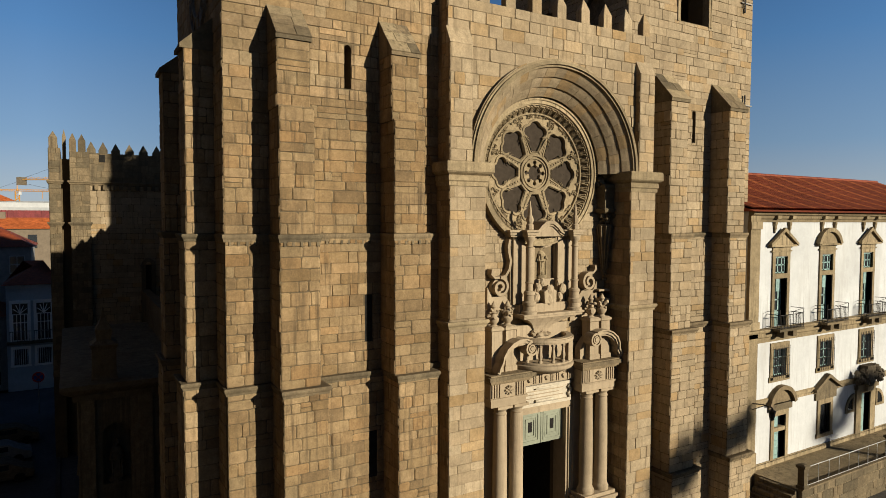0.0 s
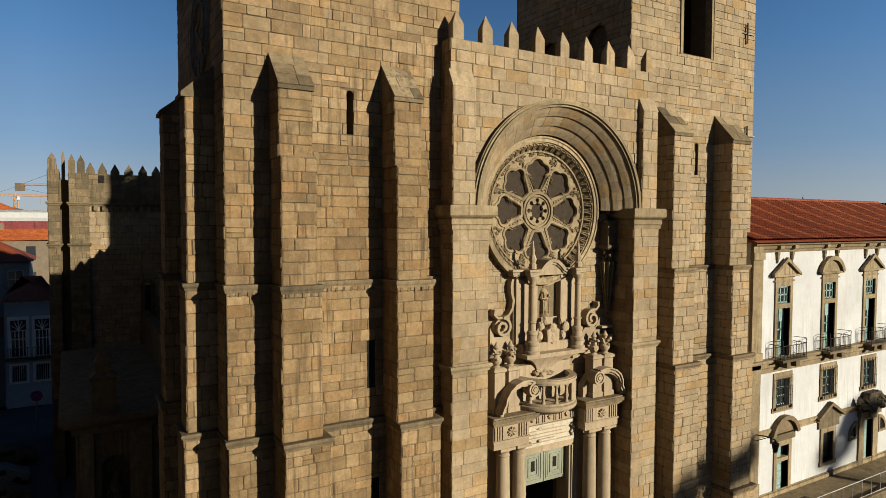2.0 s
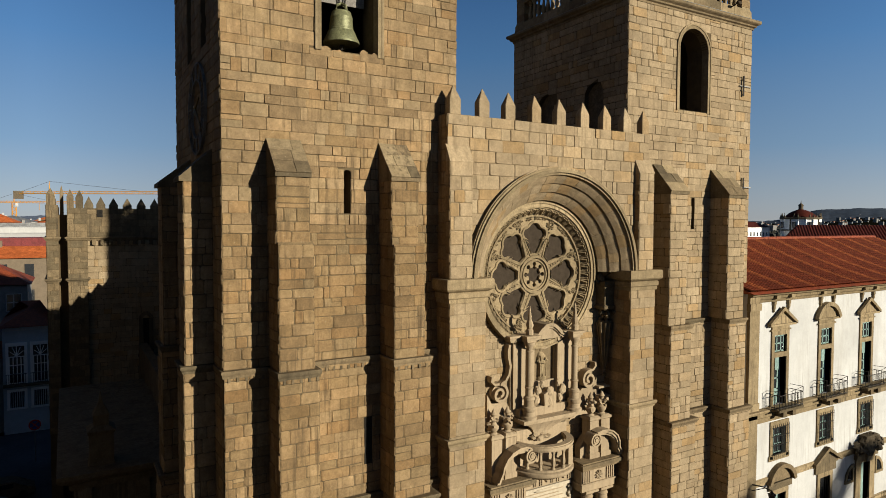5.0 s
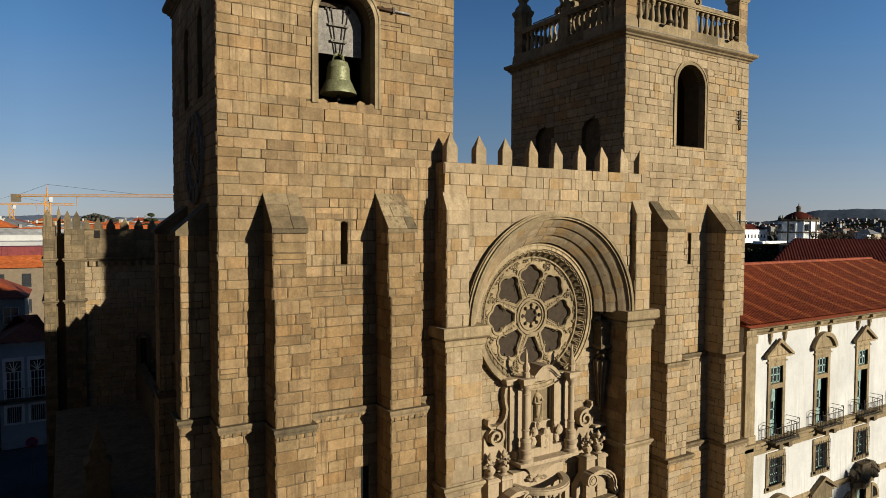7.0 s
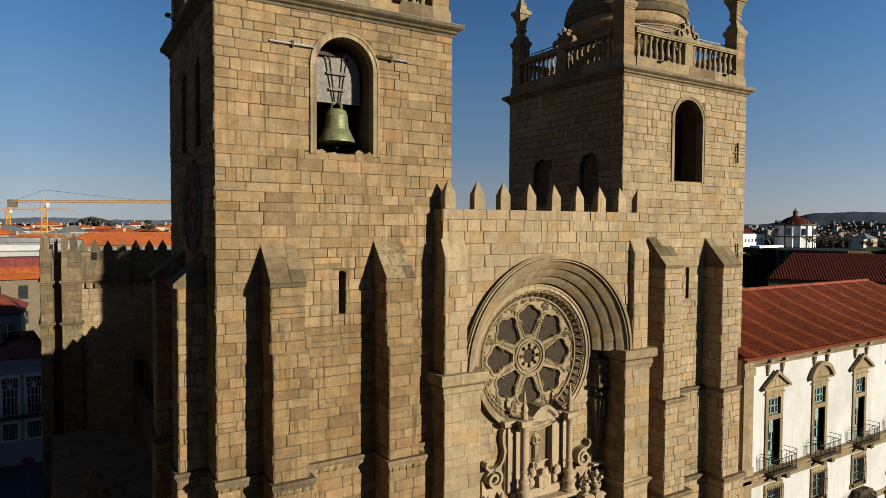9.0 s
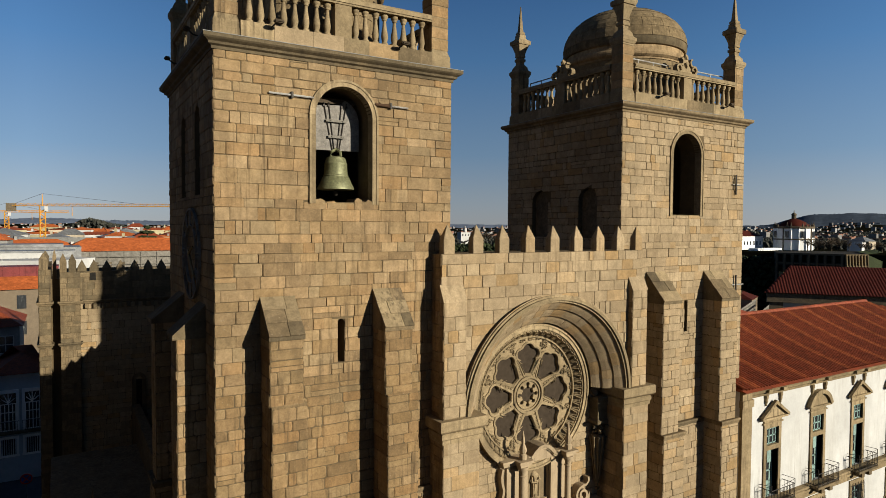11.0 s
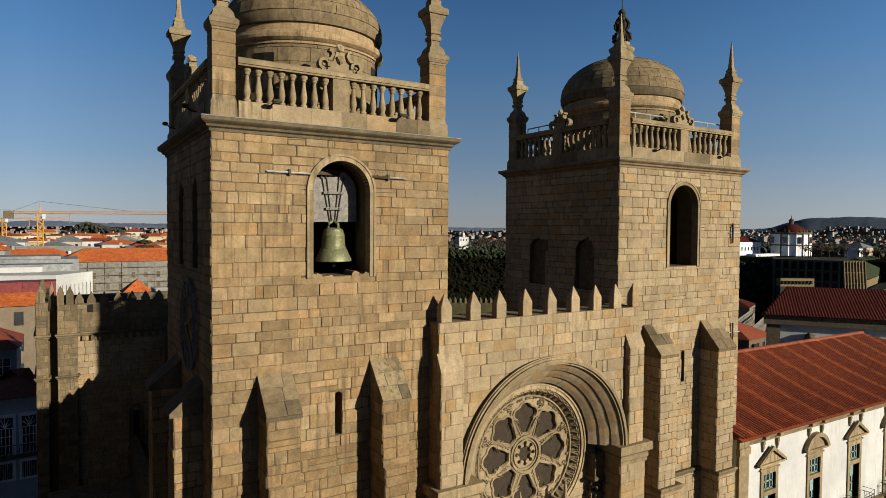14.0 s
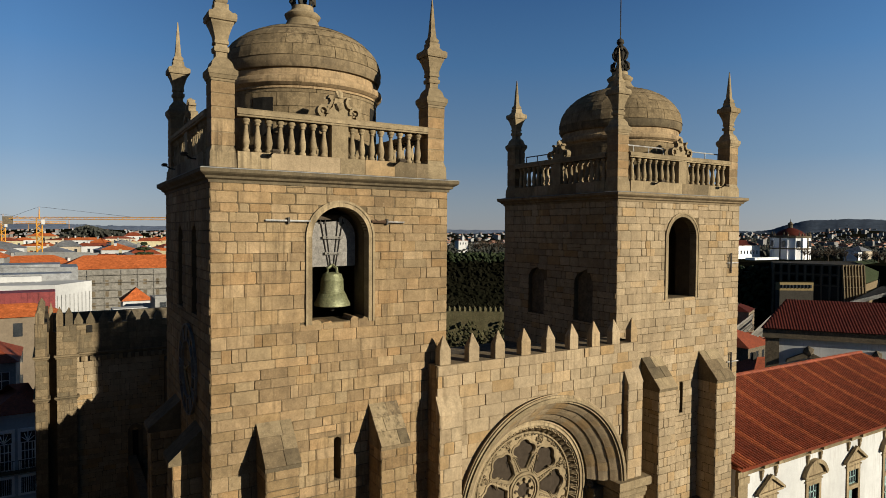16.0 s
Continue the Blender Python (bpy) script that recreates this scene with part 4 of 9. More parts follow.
def bell_tower(label, x0, x1, y0, y1, opening, side_openings, slits, material, seed, course, length, buttresses, bands, dome_at, dome_r, n_bal, near, dome_z=28.5, lower=None):
    tower = thing("bell_tower", label, "church tower", ((x0 + x1) / 2, (y0 + y1) / 2, GROUND), "twin bell towers")
    zt = 24.72
    cx, hw, sill, spring = opening
    core = bmesh.new()
    mid = bands[0][0]
    wall_core(core, x0, x1, GROUND, 17.5, y0, y0 + 1.1, [(sx, sw, s0, s1 - sw, True) for sx, sw, s0, s1 in slits if s0 > mid])
    wall_core(core, x0, x1, 17.5, zt, y0, y0 + 1.1, [(cx, hw, sill, spring, True)])
    front = part("front_wall", core, MORTAR, tower)
    skips = [(cx - hw - 0.16, cx + hw + 0.16, sill - 0.02, spring)]
    for sx, sw, s0, s1 in slits:
        skips.append((sx - sw, sx + sw, s0, s1))
        if s0 < mid:
            yy = y0 - (0.1 if s0 > bands[1][0] else 0.2)
            # flat near-black plate stands in for the slit's dark depth
            part("slit_window", boxes((sx - sw, sx + sw, yy - 0.012, yy - 0.003, s0, s1)), DARK, front)
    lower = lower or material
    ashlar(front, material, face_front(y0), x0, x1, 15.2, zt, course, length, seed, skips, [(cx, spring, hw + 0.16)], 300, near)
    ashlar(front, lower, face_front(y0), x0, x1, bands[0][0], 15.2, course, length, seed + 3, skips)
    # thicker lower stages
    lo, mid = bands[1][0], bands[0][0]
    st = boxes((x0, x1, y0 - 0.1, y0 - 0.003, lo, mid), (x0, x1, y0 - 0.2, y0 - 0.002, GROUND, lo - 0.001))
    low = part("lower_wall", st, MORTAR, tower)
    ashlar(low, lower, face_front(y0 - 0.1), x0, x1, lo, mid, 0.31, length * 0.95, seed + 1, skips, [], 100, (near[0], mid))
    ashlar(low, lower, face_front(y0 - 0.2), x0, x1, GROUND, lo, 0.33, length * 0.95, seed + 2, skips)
    for bz, out in bands[:2]:
        bm = bmesh.new()
        yy = y0 - (0.1 if bz > lo + 0.1 else 0.2)
        mould(bm, moulded(bz, bz - 0.22, out * 0.8), [(x0 - 0.02, y1), (x0 - 0.02, yy), (x1, yy)])
        part("string_course", bm, WEATHERED, low)
        if bz > 11:
            x = x0 + 0.1
            while x < x1 - 0.05:
                bm = boxes((x, x + 0.07, yy - out * 0.55, yy + 0.01, bz - 0.33, bz - 0.21))
                part("dentil", bm, WEATHERED, low)
                x += 0.24
    # sides and back
    for nm, u, place, faces in (("north_wall", x0, face_north, True), ("south_wall", x1, face_south, False)):
        bm = bmesh.new()
        if faces:
            wall_core(bm, y0 + 1.1, y1, GROUND, zt, x0, x0 + 1.0, side_openings, SIDE)
        else:
            wall_core(bm, y0 + 1.1, y1, GROUND, zt, x1 - 1.0, x1, [], SIDE)
        w = part(nm, bm, MORTAR, tower)
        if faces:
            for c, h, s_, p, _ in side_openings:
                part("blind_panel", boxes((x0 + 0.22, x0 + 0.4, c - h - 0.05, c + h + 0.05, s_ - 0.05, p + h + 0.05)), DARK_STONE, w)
        sk = [(c - h, c + h, s, p) for c, h, s, p, _ in side_openings] if faces else []
        ci = [(c, p, h) for c, h, s, p, _ in side_openings] if faces else []
        ashlar(w, material, place(u), y0, y1, GROUND, zt, course, length, seed + 5, sk, ci)
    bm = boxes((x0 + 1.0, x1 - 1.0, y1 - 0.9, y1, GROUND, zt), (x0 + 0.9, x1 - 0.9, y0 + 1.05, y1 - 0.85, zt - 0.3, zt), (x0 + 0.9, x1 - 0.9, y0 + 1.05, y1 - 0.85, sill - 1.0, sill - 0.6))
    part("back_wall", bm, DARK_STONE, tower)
    # bell opening moulding
    bm = bmesh.new()
    for r0, r1, ya, yb in ((hw - 0.001, hw + 0.13, y0 - 0.05, y0 + 0.3), (hw + 0.13, hw + 0.2, y0 - 0.075, y0 + 0.05)):
        ring(bm, cx, spring, r0, r1, ya, yb, 0, 180, 28)
        for s in (-1, 1):
            a, b = sorted((cx + s * r0, cx + s * r1))
            box(bm, a, b, ya, yb, sill - 0.05, spring)
    part("arch_moulding", bm, CARVED, front)
    # cornice
    cor = bmesh.new()
    prof = [(0, 24.62), (0.05, 24.62), (0.06, 24.7), (0.14, 24.74), (0.16, 24.8), (0.26, 24.86), (0.3, 24.9), (0.3, 24.99), (0.22, 25.02), (0.0, 25.06)]
    mould(cor, prof, [(x0, y1), (x0, y0), (x1, y0), (x1, y1)], closed=True)
    part("cornice", cor, WEATHERED, tower)
    edge = bmesh.new()
    mould(edge, [(0.25, 24.995), (0.31, 24.995), (0.312, 25.012), (0.25, 25.028)], [(x0, y1), (x0, y0), (x1, y0), (x1, y1)], closed=True)
    part("lead_edge", edge, GREY_WALL, tower, "thin pale lead edging")
    bm = boxes((x0, x1, y0, y1, 24.73, 25.05))
    part("tower_roof", bm, WEATHERED, tower)
    # parapet
    hwp = 0.31
    for px in (x0 + 0.38, x1 - 0.4):
        for py in (y0 + 0.4, y1 - 0.42):
            pinnacle("pinnacle", tower, px, py, 25.03, hwp)
    zb = 25.03
    k = 0.75
    balustrade(tower, (x0 + k, y0 + 0.22), (x1 - k, y0 + 0.22), zb, n_bal, True, seed)
    balustrade(tower, (x0 + 0.22, y1 - k), (x0 + 0.22, y0 + k), zb, n_bal, True, seed + 1)
    balustrade(tower, (x1 - 0.22, y0 + k), (x1 - 0.22, y1 - k), zb, n_bal, False, seed + 2)
    balustrade(tower, (x1 - k, y1 - 0.22), (x0 + k, y1 - 0.22), zb, n_bal, False, seed + 3)
    dome(tower, *dome_at, 25.05, dome_r, dome_z, 30.5, True)
    for i, b in enumerate(buttresses):
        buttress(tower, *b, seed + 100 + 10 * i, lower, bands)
    return tower


north_tower = bell_tower("tan granite bell tower with balustrade, pinnacles and squat dome", 3.69, 11.41, 18.43, 26.45,
                         (7.555, 0.93, 20.5, 23.1), [(20.75, 0.42, 20.7, 23.0, True), (23.25, 0.42, 20.7, 23.0, True)],
                         [(7.45, 0.11, 15.55, 16.9), (8.1, 0.13, 7.6, 9.1), (8.2, 0.13, 3.2, 4.7)], STONE, 11, 0.325, 0.6,
                         [(4.98, 5.93, 18.43, [(4.98, 5.93, 17.52, 14.65, 16.62), (5.0, 6.02, 17.42, 11.06, 14.65), (4.97, 6.13, 17.32, 6.66, 11.06), (5.0, 6.31, 17.17, GROUND, 6.66)], 16.62, 17.68),
                          (8.54, 9.46, 18.43, [(8.54, 9.46, 17.52, 14.55, 16.62), (8.58, 9.64, 17.42, 11.06, 14.55), (8.54, 9.8, 17.32, 6.66, 11.06), (8.6, 9.99, 17.17, GROUND, 6.66)], 16.62, 17.76)],
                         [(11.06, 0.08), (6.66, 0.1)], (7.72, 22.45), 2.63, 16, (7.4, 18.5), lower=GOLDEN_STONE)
south_tower = bell_tower("pale granite bell tower with balustrade, pinnacles and squat dome", 20.22, 28.62, 19.02, 26.85,
                         (24.38, 0.96, 20.36, 23.06), [(20.98, 0.58, 19.3, 20.95, True), (24.25, 0.58, 19.3, 20.95, True)],
                         [(24.5, 0.1, 15.03, 16.47)], STONE_PALE, 31, 0.34, 0.58,
                         [(21.82, 22.9, 19.02, [(21.82, 22.9, 18.05, 10.93, 16.6), (21.88, 23.2, 17.97, 6.82, 10.93), (21.92, 23.46, 17.87, 0.62, 6.82), (21.95, 23.65, 17.72, GROUND, 0.62)], 16.6, 17.82),
                          (25.7, 26.92, 19.02, [(25.7, 26.92, 18.05, 10.93, 16.52), (25.82, 27.04, 17.97, 6.82, 10.93), (25.82, 27.3, 17.87, 0.62, 6.82), (25.85, 27.45, 17.72, GROUND, 0.62)], 16.52, 17.77)],
                         [(10.93, 0.1), (6.82, 0.14), (0.62, 0.12)], (24.33, 22.85), 2.8, 16, (24.0, 18.0), 28.15)

# white safety rails behind the south tower's balustrade
for pts in ([(20.95, 19.75, 27.15), (23.9, 19.75, 27.15)], [(24.9, 19.75, 27.15), (27.9, 19.75, 27.15)], [(20.95, 26.0, 27.15), (20.95, 23.4, 27.15)]):
    bm = bmesh.new()
    tube(bm, pts, 0.03, 6)
    a, b = Vector(pts[0]), Vector(pts[1])
    for k in range(4):
        q = a + (b - a) * (k / 3)
        tube(bm, [(q.x, q.y, 25.0), tuple(q)], 0.025, 6)
    part("safety_rail", bm, PALE_IRON, south_tower)

# small floodlights on arms above the cornices
def floodlight(x, y, z, turn):
    f = thing("floodlight", "small grey floodlight on a short arm above the cornice", "floodlight", (x, y, z), "tower floodlights")
    bm = bmesh.new()
    tube(bm, [(x, y, z), (x, y - 0.2, z + 0.02), (x + 0.06, y - 0.34, z + 0.1)], 0.025, 6)
    part("arm", bm, IRON, f)
    bm = boxes((x - 0.02, x + 0.26, y - 0.5, y - 0.32, z + 0.08, z + 0.18))
    bmesh.ops.bevel(bm, geom=bm.edges[:], offset=0.03, segments=2, affect="EDGES")
    part("lamp_head", bm, TIMBER, f)
    f.rotation_euler = (0, 0, radians(turn))


for fx, fy, turn in ((5.3, 18.46, 0), (9.35, 18.46, 0), (22.4, 19.06, 0), (26.9, 19.06, 0)):
    floodlight(fx, fy, 25.42, turn)
for fy in (20.3, 24.2):
    floodlight(3.72, fy, 25.42, -90)

# iron ties
RUST = surface("rusty_iron", [(0.045, 0.026, 0.016), (0.085, 0.045, 0.024)], rough=0.85, stain=0.4, mottle=0.25)
for ends, rusty, collar in (((5.21, 6.56), None, 5.89), ((8.56, 9.73), (8.56, 9.12), 9.1)):
    bar = anchor_bar(north_tower, [(ends[0], 18.36, 23.59), (ends[1], 18.36, 23.58)])
    part("collar", boxes((collar - 0.03, collar + 0.03, 18.3, 18.41, 23.5, 23.68)), IRON, bar)
    if rusty:
        bm = bmesh.new()
        tube(bm, [(rusty[0], 18.355, 23.6), (rusty[1], 18.355, 23.57)], 0.045, 6)
        tube(bm, [(rusty[0] + 0.12, 18.33, 23.66), (rusty[0] + 0.2, 18.32, 23.6), (rusty[1], 18.33, 23.64)], 0.02, 5)
        part("rusty_sleeve", bm, RUST, bar)
for x, z in ((27.95, 21.86), (28.09, 17.04)):
    bar = anchor_bar(south_tower, [(x - 0.3, 18.95, z), (x + 0.56, 18.95, z)], 0.028)
    bm = bmesh.new()
    tube(bm, [(x - 0.05, 18.92, z - 0.48), (x - 0.05, 18.92, z + 0.47)], 0.045, 6)
    part("upright", bm, IRON, bar)


def central_block():
    c = thing("cathedral_front", "granite west front with rose window recess and pointed merlons", "church facade", (15.4, 18.5, GROUND))
    x0, x1, y = 10.72, 20.25, 17.85
    cx, cz, R = 15.47, 13.34, 3.78
    bm = bmesh.new()
    wall_core(bm, x0, x1, GROUND, 18.86, y, 19.3, [(cx, 3.76, GROUND - 1, cz, True)])
    w = part("recess_wall", bm, PALE_MORTAR, c)
    ashlar(w, STONE_PALE, face_front(y), x0, x1, 13.4, 18.86, 0.4, 0.66, 51, [], [(cx, cz, R)], 160, (15, 18.5), gap=0.007)
    ashlar(w, STONE, face_north(x0), y, 18.6, GROUND, 18.86, 0.43, 0.6, 52)
    # piers and strips on either side
    for a, b, sx0, sx1 in ((10.68, 12.1, 10.68, 11.55), (19.04, 20.42, 19.45, 20.28)):
        bm = boxes((a, b, 17.6, 19.3, GROUND, 13.0), (sx0, sx1, 17.6, y - 0.003, 13.0, 17.3))
        p = part("pier", bm, PALE_MORTAR, c)
        ashlar(p, STONE_PALE, face_front(17.6), a, b, GROUND, 13.0, 0.4, 0.66, int(a * 7), apart=70, near=(a, 10), gap=0.006)
        ashlar(p, STONE_PALE, face_front(17.6), sx0, sx1, 13.42, 17.3, 0.43, 0.6, int(a * 7) + 1)
        ashlar(p, STONE, face_north(sx0), 17.6, y, 13.42, 17.3, 0.43, 0.6, int(a * 7) + 4)
        ashlar(p, STONE, face_north(a), 17.6, 19.3, GROUND, 13.0, 0.44, 0.7, int(a * 7) + 2)
        ashlar(p, STONE, face_south(b), 17.6, 19.3, GROUND, 13.0, 0.44, 0.7, int(a * 7) + 3)
        cap = bmesh.new()
        prism(cap, [(17.57, 17.28), (y, 17.28), (y, 17.86)], sx0 - 0.02, sx1 + 0.02, SIDE)
        part("sloped_cap", cap, STONE_PALE, p)
        imp = bmesh.new()
        o = 0.22
        mould(imp, [(0, 12.62), (0.06, 12.62), (0.06, 12.76), (0.1, 12.8), (0.1, 12.95), (0.06, 12.98), (o * 0.8, 13.05), (o, 13.1), (o, 13.36), (o * 0.9, 13.42), (-0.3, 13.42), (-0.3, 12.62)],
              [(b, 19.25), (b, 17.6), (a, 17.6), (a, 19.25)][::-1])
        part("impost", imp, CARVED, p)
        band = bmesh.new()
        mould(band, moulded(8.1, 7.85, 0.12), [(b, 19.25), (b, 17.6), (a, 17.6), (a, 19.25)][::-1])
        part("string_course", band, CARVED, p)
    # stepped arch
    arch = bmesh.new()
    for r0, r1, ya, yb in ((3.87, 3.96, 17.6, 18.0), (3.77, 3.88, 17.53, 18.0), (3.69, 3.78, 17.6, 18.05)):
        ring(arch, cx, cz, r0, r1, ya, yb, 0, 180, 56)
    a_ob = part("hood_moulding", arch, CARVED, c, smooth=True)
    # three splayed arch orders, each cut into voussoirs with a small step and roll between
    rng = random.Random(81)
    for (ra, ya), (rb, yb) in (((3.7, 17.66), (3.4, 17.95)), ((3.385, 18.0), (3.1, 18.29)), ((3.085, 18.34), (2.8, 18.64))):
        order = bmesh.new()
        cuts = [0.0]
        while cuts[-1] < 180:
            cuts.append(cuts[-1] + rng.uniform(6.0, 10.5))
        cuts[-1] = 180.0
        for t0, t1 in zip(cuts, cuts[1:]):
            rows = []
            lift = rng.uniform(-0.008, 0.008)
            for k in range(5):
                t = radians(t0 + (t1 - t0 - 0.16) * k / 4)
                co, si = math.cos(t), math.sin(t)
                rows.append([order.verts.new((cx + r * co, y_, cz + r * si)) for r, y_ in ((ra + lift, ya), ((ra + rb) / 2 + lift - 0.012, (ya + yb) / 2 - 0.01), (rb + lift, yb - 0.012), (rb + lift + 0.006, yb + 0.05), (rb + 0.4, yb + 0.05), (ra + 0.3, ya))])
            for p, q in zip(rows, rows[1:]):
                for j in range(6):
                    order.faces.new((p[j], q[j], q[(j + 1) % 6], p[(j + 1) % 6]))
            order.faces.new(rows[0])
            order.faces.new(rows[-1][::-1])
        part("arch_order", order, STONE_PALE, c)["kind"] = "stuff"
    # back of the recess
    bm = bmesh.new()
    wall_core(bm, 12.0, 19.2, GROUND, 17.4, 19.32, 19.9, [(15.9, 1.12, GROUND - 1, 4.35, False)])
    b_ob = part("back_wall", bm, MORTAR, c)
    # near-black lining: the interior's darkness is painted into it
    part("dark_interior", boxes((14.6, 17.2, 26.0, 26.02, GROUND, 4.7), (14.58, 14.6, 19.9, 26.0, GROUND, 4.7), (17.2, 17.22, 19.9, 26.0, GROUND, 4.7), (14.6, 17.2, 19.9, 26.0, GROUND + 0.03, GROUND + 0.05), (14.6, 17.2, 19.9, 26.0, 4.7, 4.72)), DARK, c)
    ashlar(b_ob, STONE_PALE, face_front(19.32), 12.2, 18.95, GROUND, 13.4, 0.46, 0.8, 61, [(14.6, 17.2, GROUND, 4.6)])
    ashlar(b_ob, STONE_PALE, face_front(19.32), 12.2, 19.2, 13.4, 17.2, 0.46, 0.8, 62)
    # block behind with its flat roof, between the towers
    bm = boxes((11.42, 14.57, 19.9, 26.3, GROUND, 17.6), (17.23, 20.2, 19.9, 26.3, GROUND, 17.6), (14.57, 17.23, 19.9, 26.3, 4.73, 17.6), (14.57, 17.23, 26.03, 26.3, GROUND, 4.73), (x0, x1, 19.31, 19.9, 17.4, 17.6), (x0, x1, 18.35, 19.9, 17.35, 17.6))
    part("terrace_roof", bm, DARK_STONE, c)
    # merlons
    tips = [11.06, 12.22, 13.32, 14.48, 15.64, 16.8, 17.94, 19.04]
    for i, tx in enumerate(tips):
        merlon(c, tx - 0.02, 18.02, 0.215, 0.15)
    merlon(c, 10.98, 19.2, 0.15, 0.215)
    merlon(c, 20.05, 18.02, 0.19, 0.15)
    bm = boxes((x0, x0 + 0.5, 18.36, 20.2, 17.3, 18.86), (x1 - 0.5, x1, 18.36, 19.0, 17.3, 18.86))
    part("parapet_return", bm, STONE, c)
    return c


def merlon(parent, x, y, hx, hy):
    bm = bmesh.new()
    z0, z1, z2 = 18.855, 19.37, 19.87
    v = [bm.verts.new((x + sx * hx, y + sy * hy, z)) for z in (z0, z1) for sx, sy in ((-1, -1), (1, -1), (1, 1), (-1, 1))]
    for f in ((0, 3, 2, 1), (0, 1, 5, 4), (1, 2, 6, 5), (2, 3, 7, 6), (3, 0, 4, 7)):
        bm.faces.new([v[i] for i in f])
    t = bm.verts.new((x, y, z2))
    for i in range(4):
        bm.faces.new((v[4 + i], v[4 + (i + 1) % 4], t))
    bmesh.ops.bevel(bm, geom=bm.edges[:], offset=0.015, segments=1, affect="EDGES")
    part("merlon", bm, STONE_PALE, parent)


central_block()
# ---- ground ----
def ground_height(x, y):
    d = math.hypot(x, y)
    z = GROUND
    if y > 45:
        z -= 3.4 * min(1, (y - 45) / 20)
    if x < 8 and 20 < y < 200:
        z = min(z, GROUND - 3.8 * min(1, (y - 20) / 7))
    if x > 60:
        k = min(1, (x - 60) / 200)
        side = min(1, max(0, (x - 0.55 * y + 40) / 120))
        z -= 34 * k * side
    start, run = (510, 3) if x > 1.2 * y else (420, 90)
    if d > start:
        far = min(1, (d - start) / run)
        z += far * max(0, 2.2 - z)
    if d > 700:
        z += 6 * noise.noise((x * 0.0022, y * 0.0022, 3)) * min(1, (d - 700) / 500)
    if d > 1400:
        k = min(1, (d - 1400) / 1700)
        ang = math.degrees(math.atan2(x, y))
        hill = 17 + 9 * noise.noise((ang * 0.16, 1.7, 0)) + 5 * noise.noise((ang * 0.6, 4.7, d * 0.0004))
        hill += 30 * math.exp(-((ang - 65) / 4.0) ** 2)
        z += k * k * (3 - 2 * k) * hill
    return z


def ground():
    bm = bmesh.new()
    radii = [0.0, 15, 30, 42, 50, 60, 72, 90, 115, 150, 190, 240, 300, 360, 430, 480, 510, 513, 520, 620, 760, 950, 1200, 1500, 1900, 2300, 2700, 3100, 3600, 4300, 4900]
    n = 240
    prev = None
    for r in radii:
        if r == 0:
            row = [bm.verts.new((0, 0, GROUND))]
        else:
            row = [bm.verts.new((r * math.sin(2 * math.pi * i / n), r * math.cos(2 * math.pi * i / n), ground_height(r * math.sin(2 * math.pi * i / n), r * math.cos(2 * math.pi * i / n)))) for i in range(n)]
        if prev:
            for i in range(n):
                j = (i + 1) % n
                if len(prev) == 1:
                    bm.faces.new((prev[0], row[i], row[j]))
                else:
                    bm.faces.new((prev[i], row[i], row[j], prev[j]))
        prev = row
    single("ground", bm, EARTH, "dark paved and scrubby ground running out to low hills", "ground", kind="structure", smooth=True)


ground()
bm = boxes((-40, 62, -60, 19.2, GROUND - 0.3, GROUND + 0.02))
single("pavement", bm, PAVING, "worn granite paving of the cathedral square", "pavement", kind="structure")


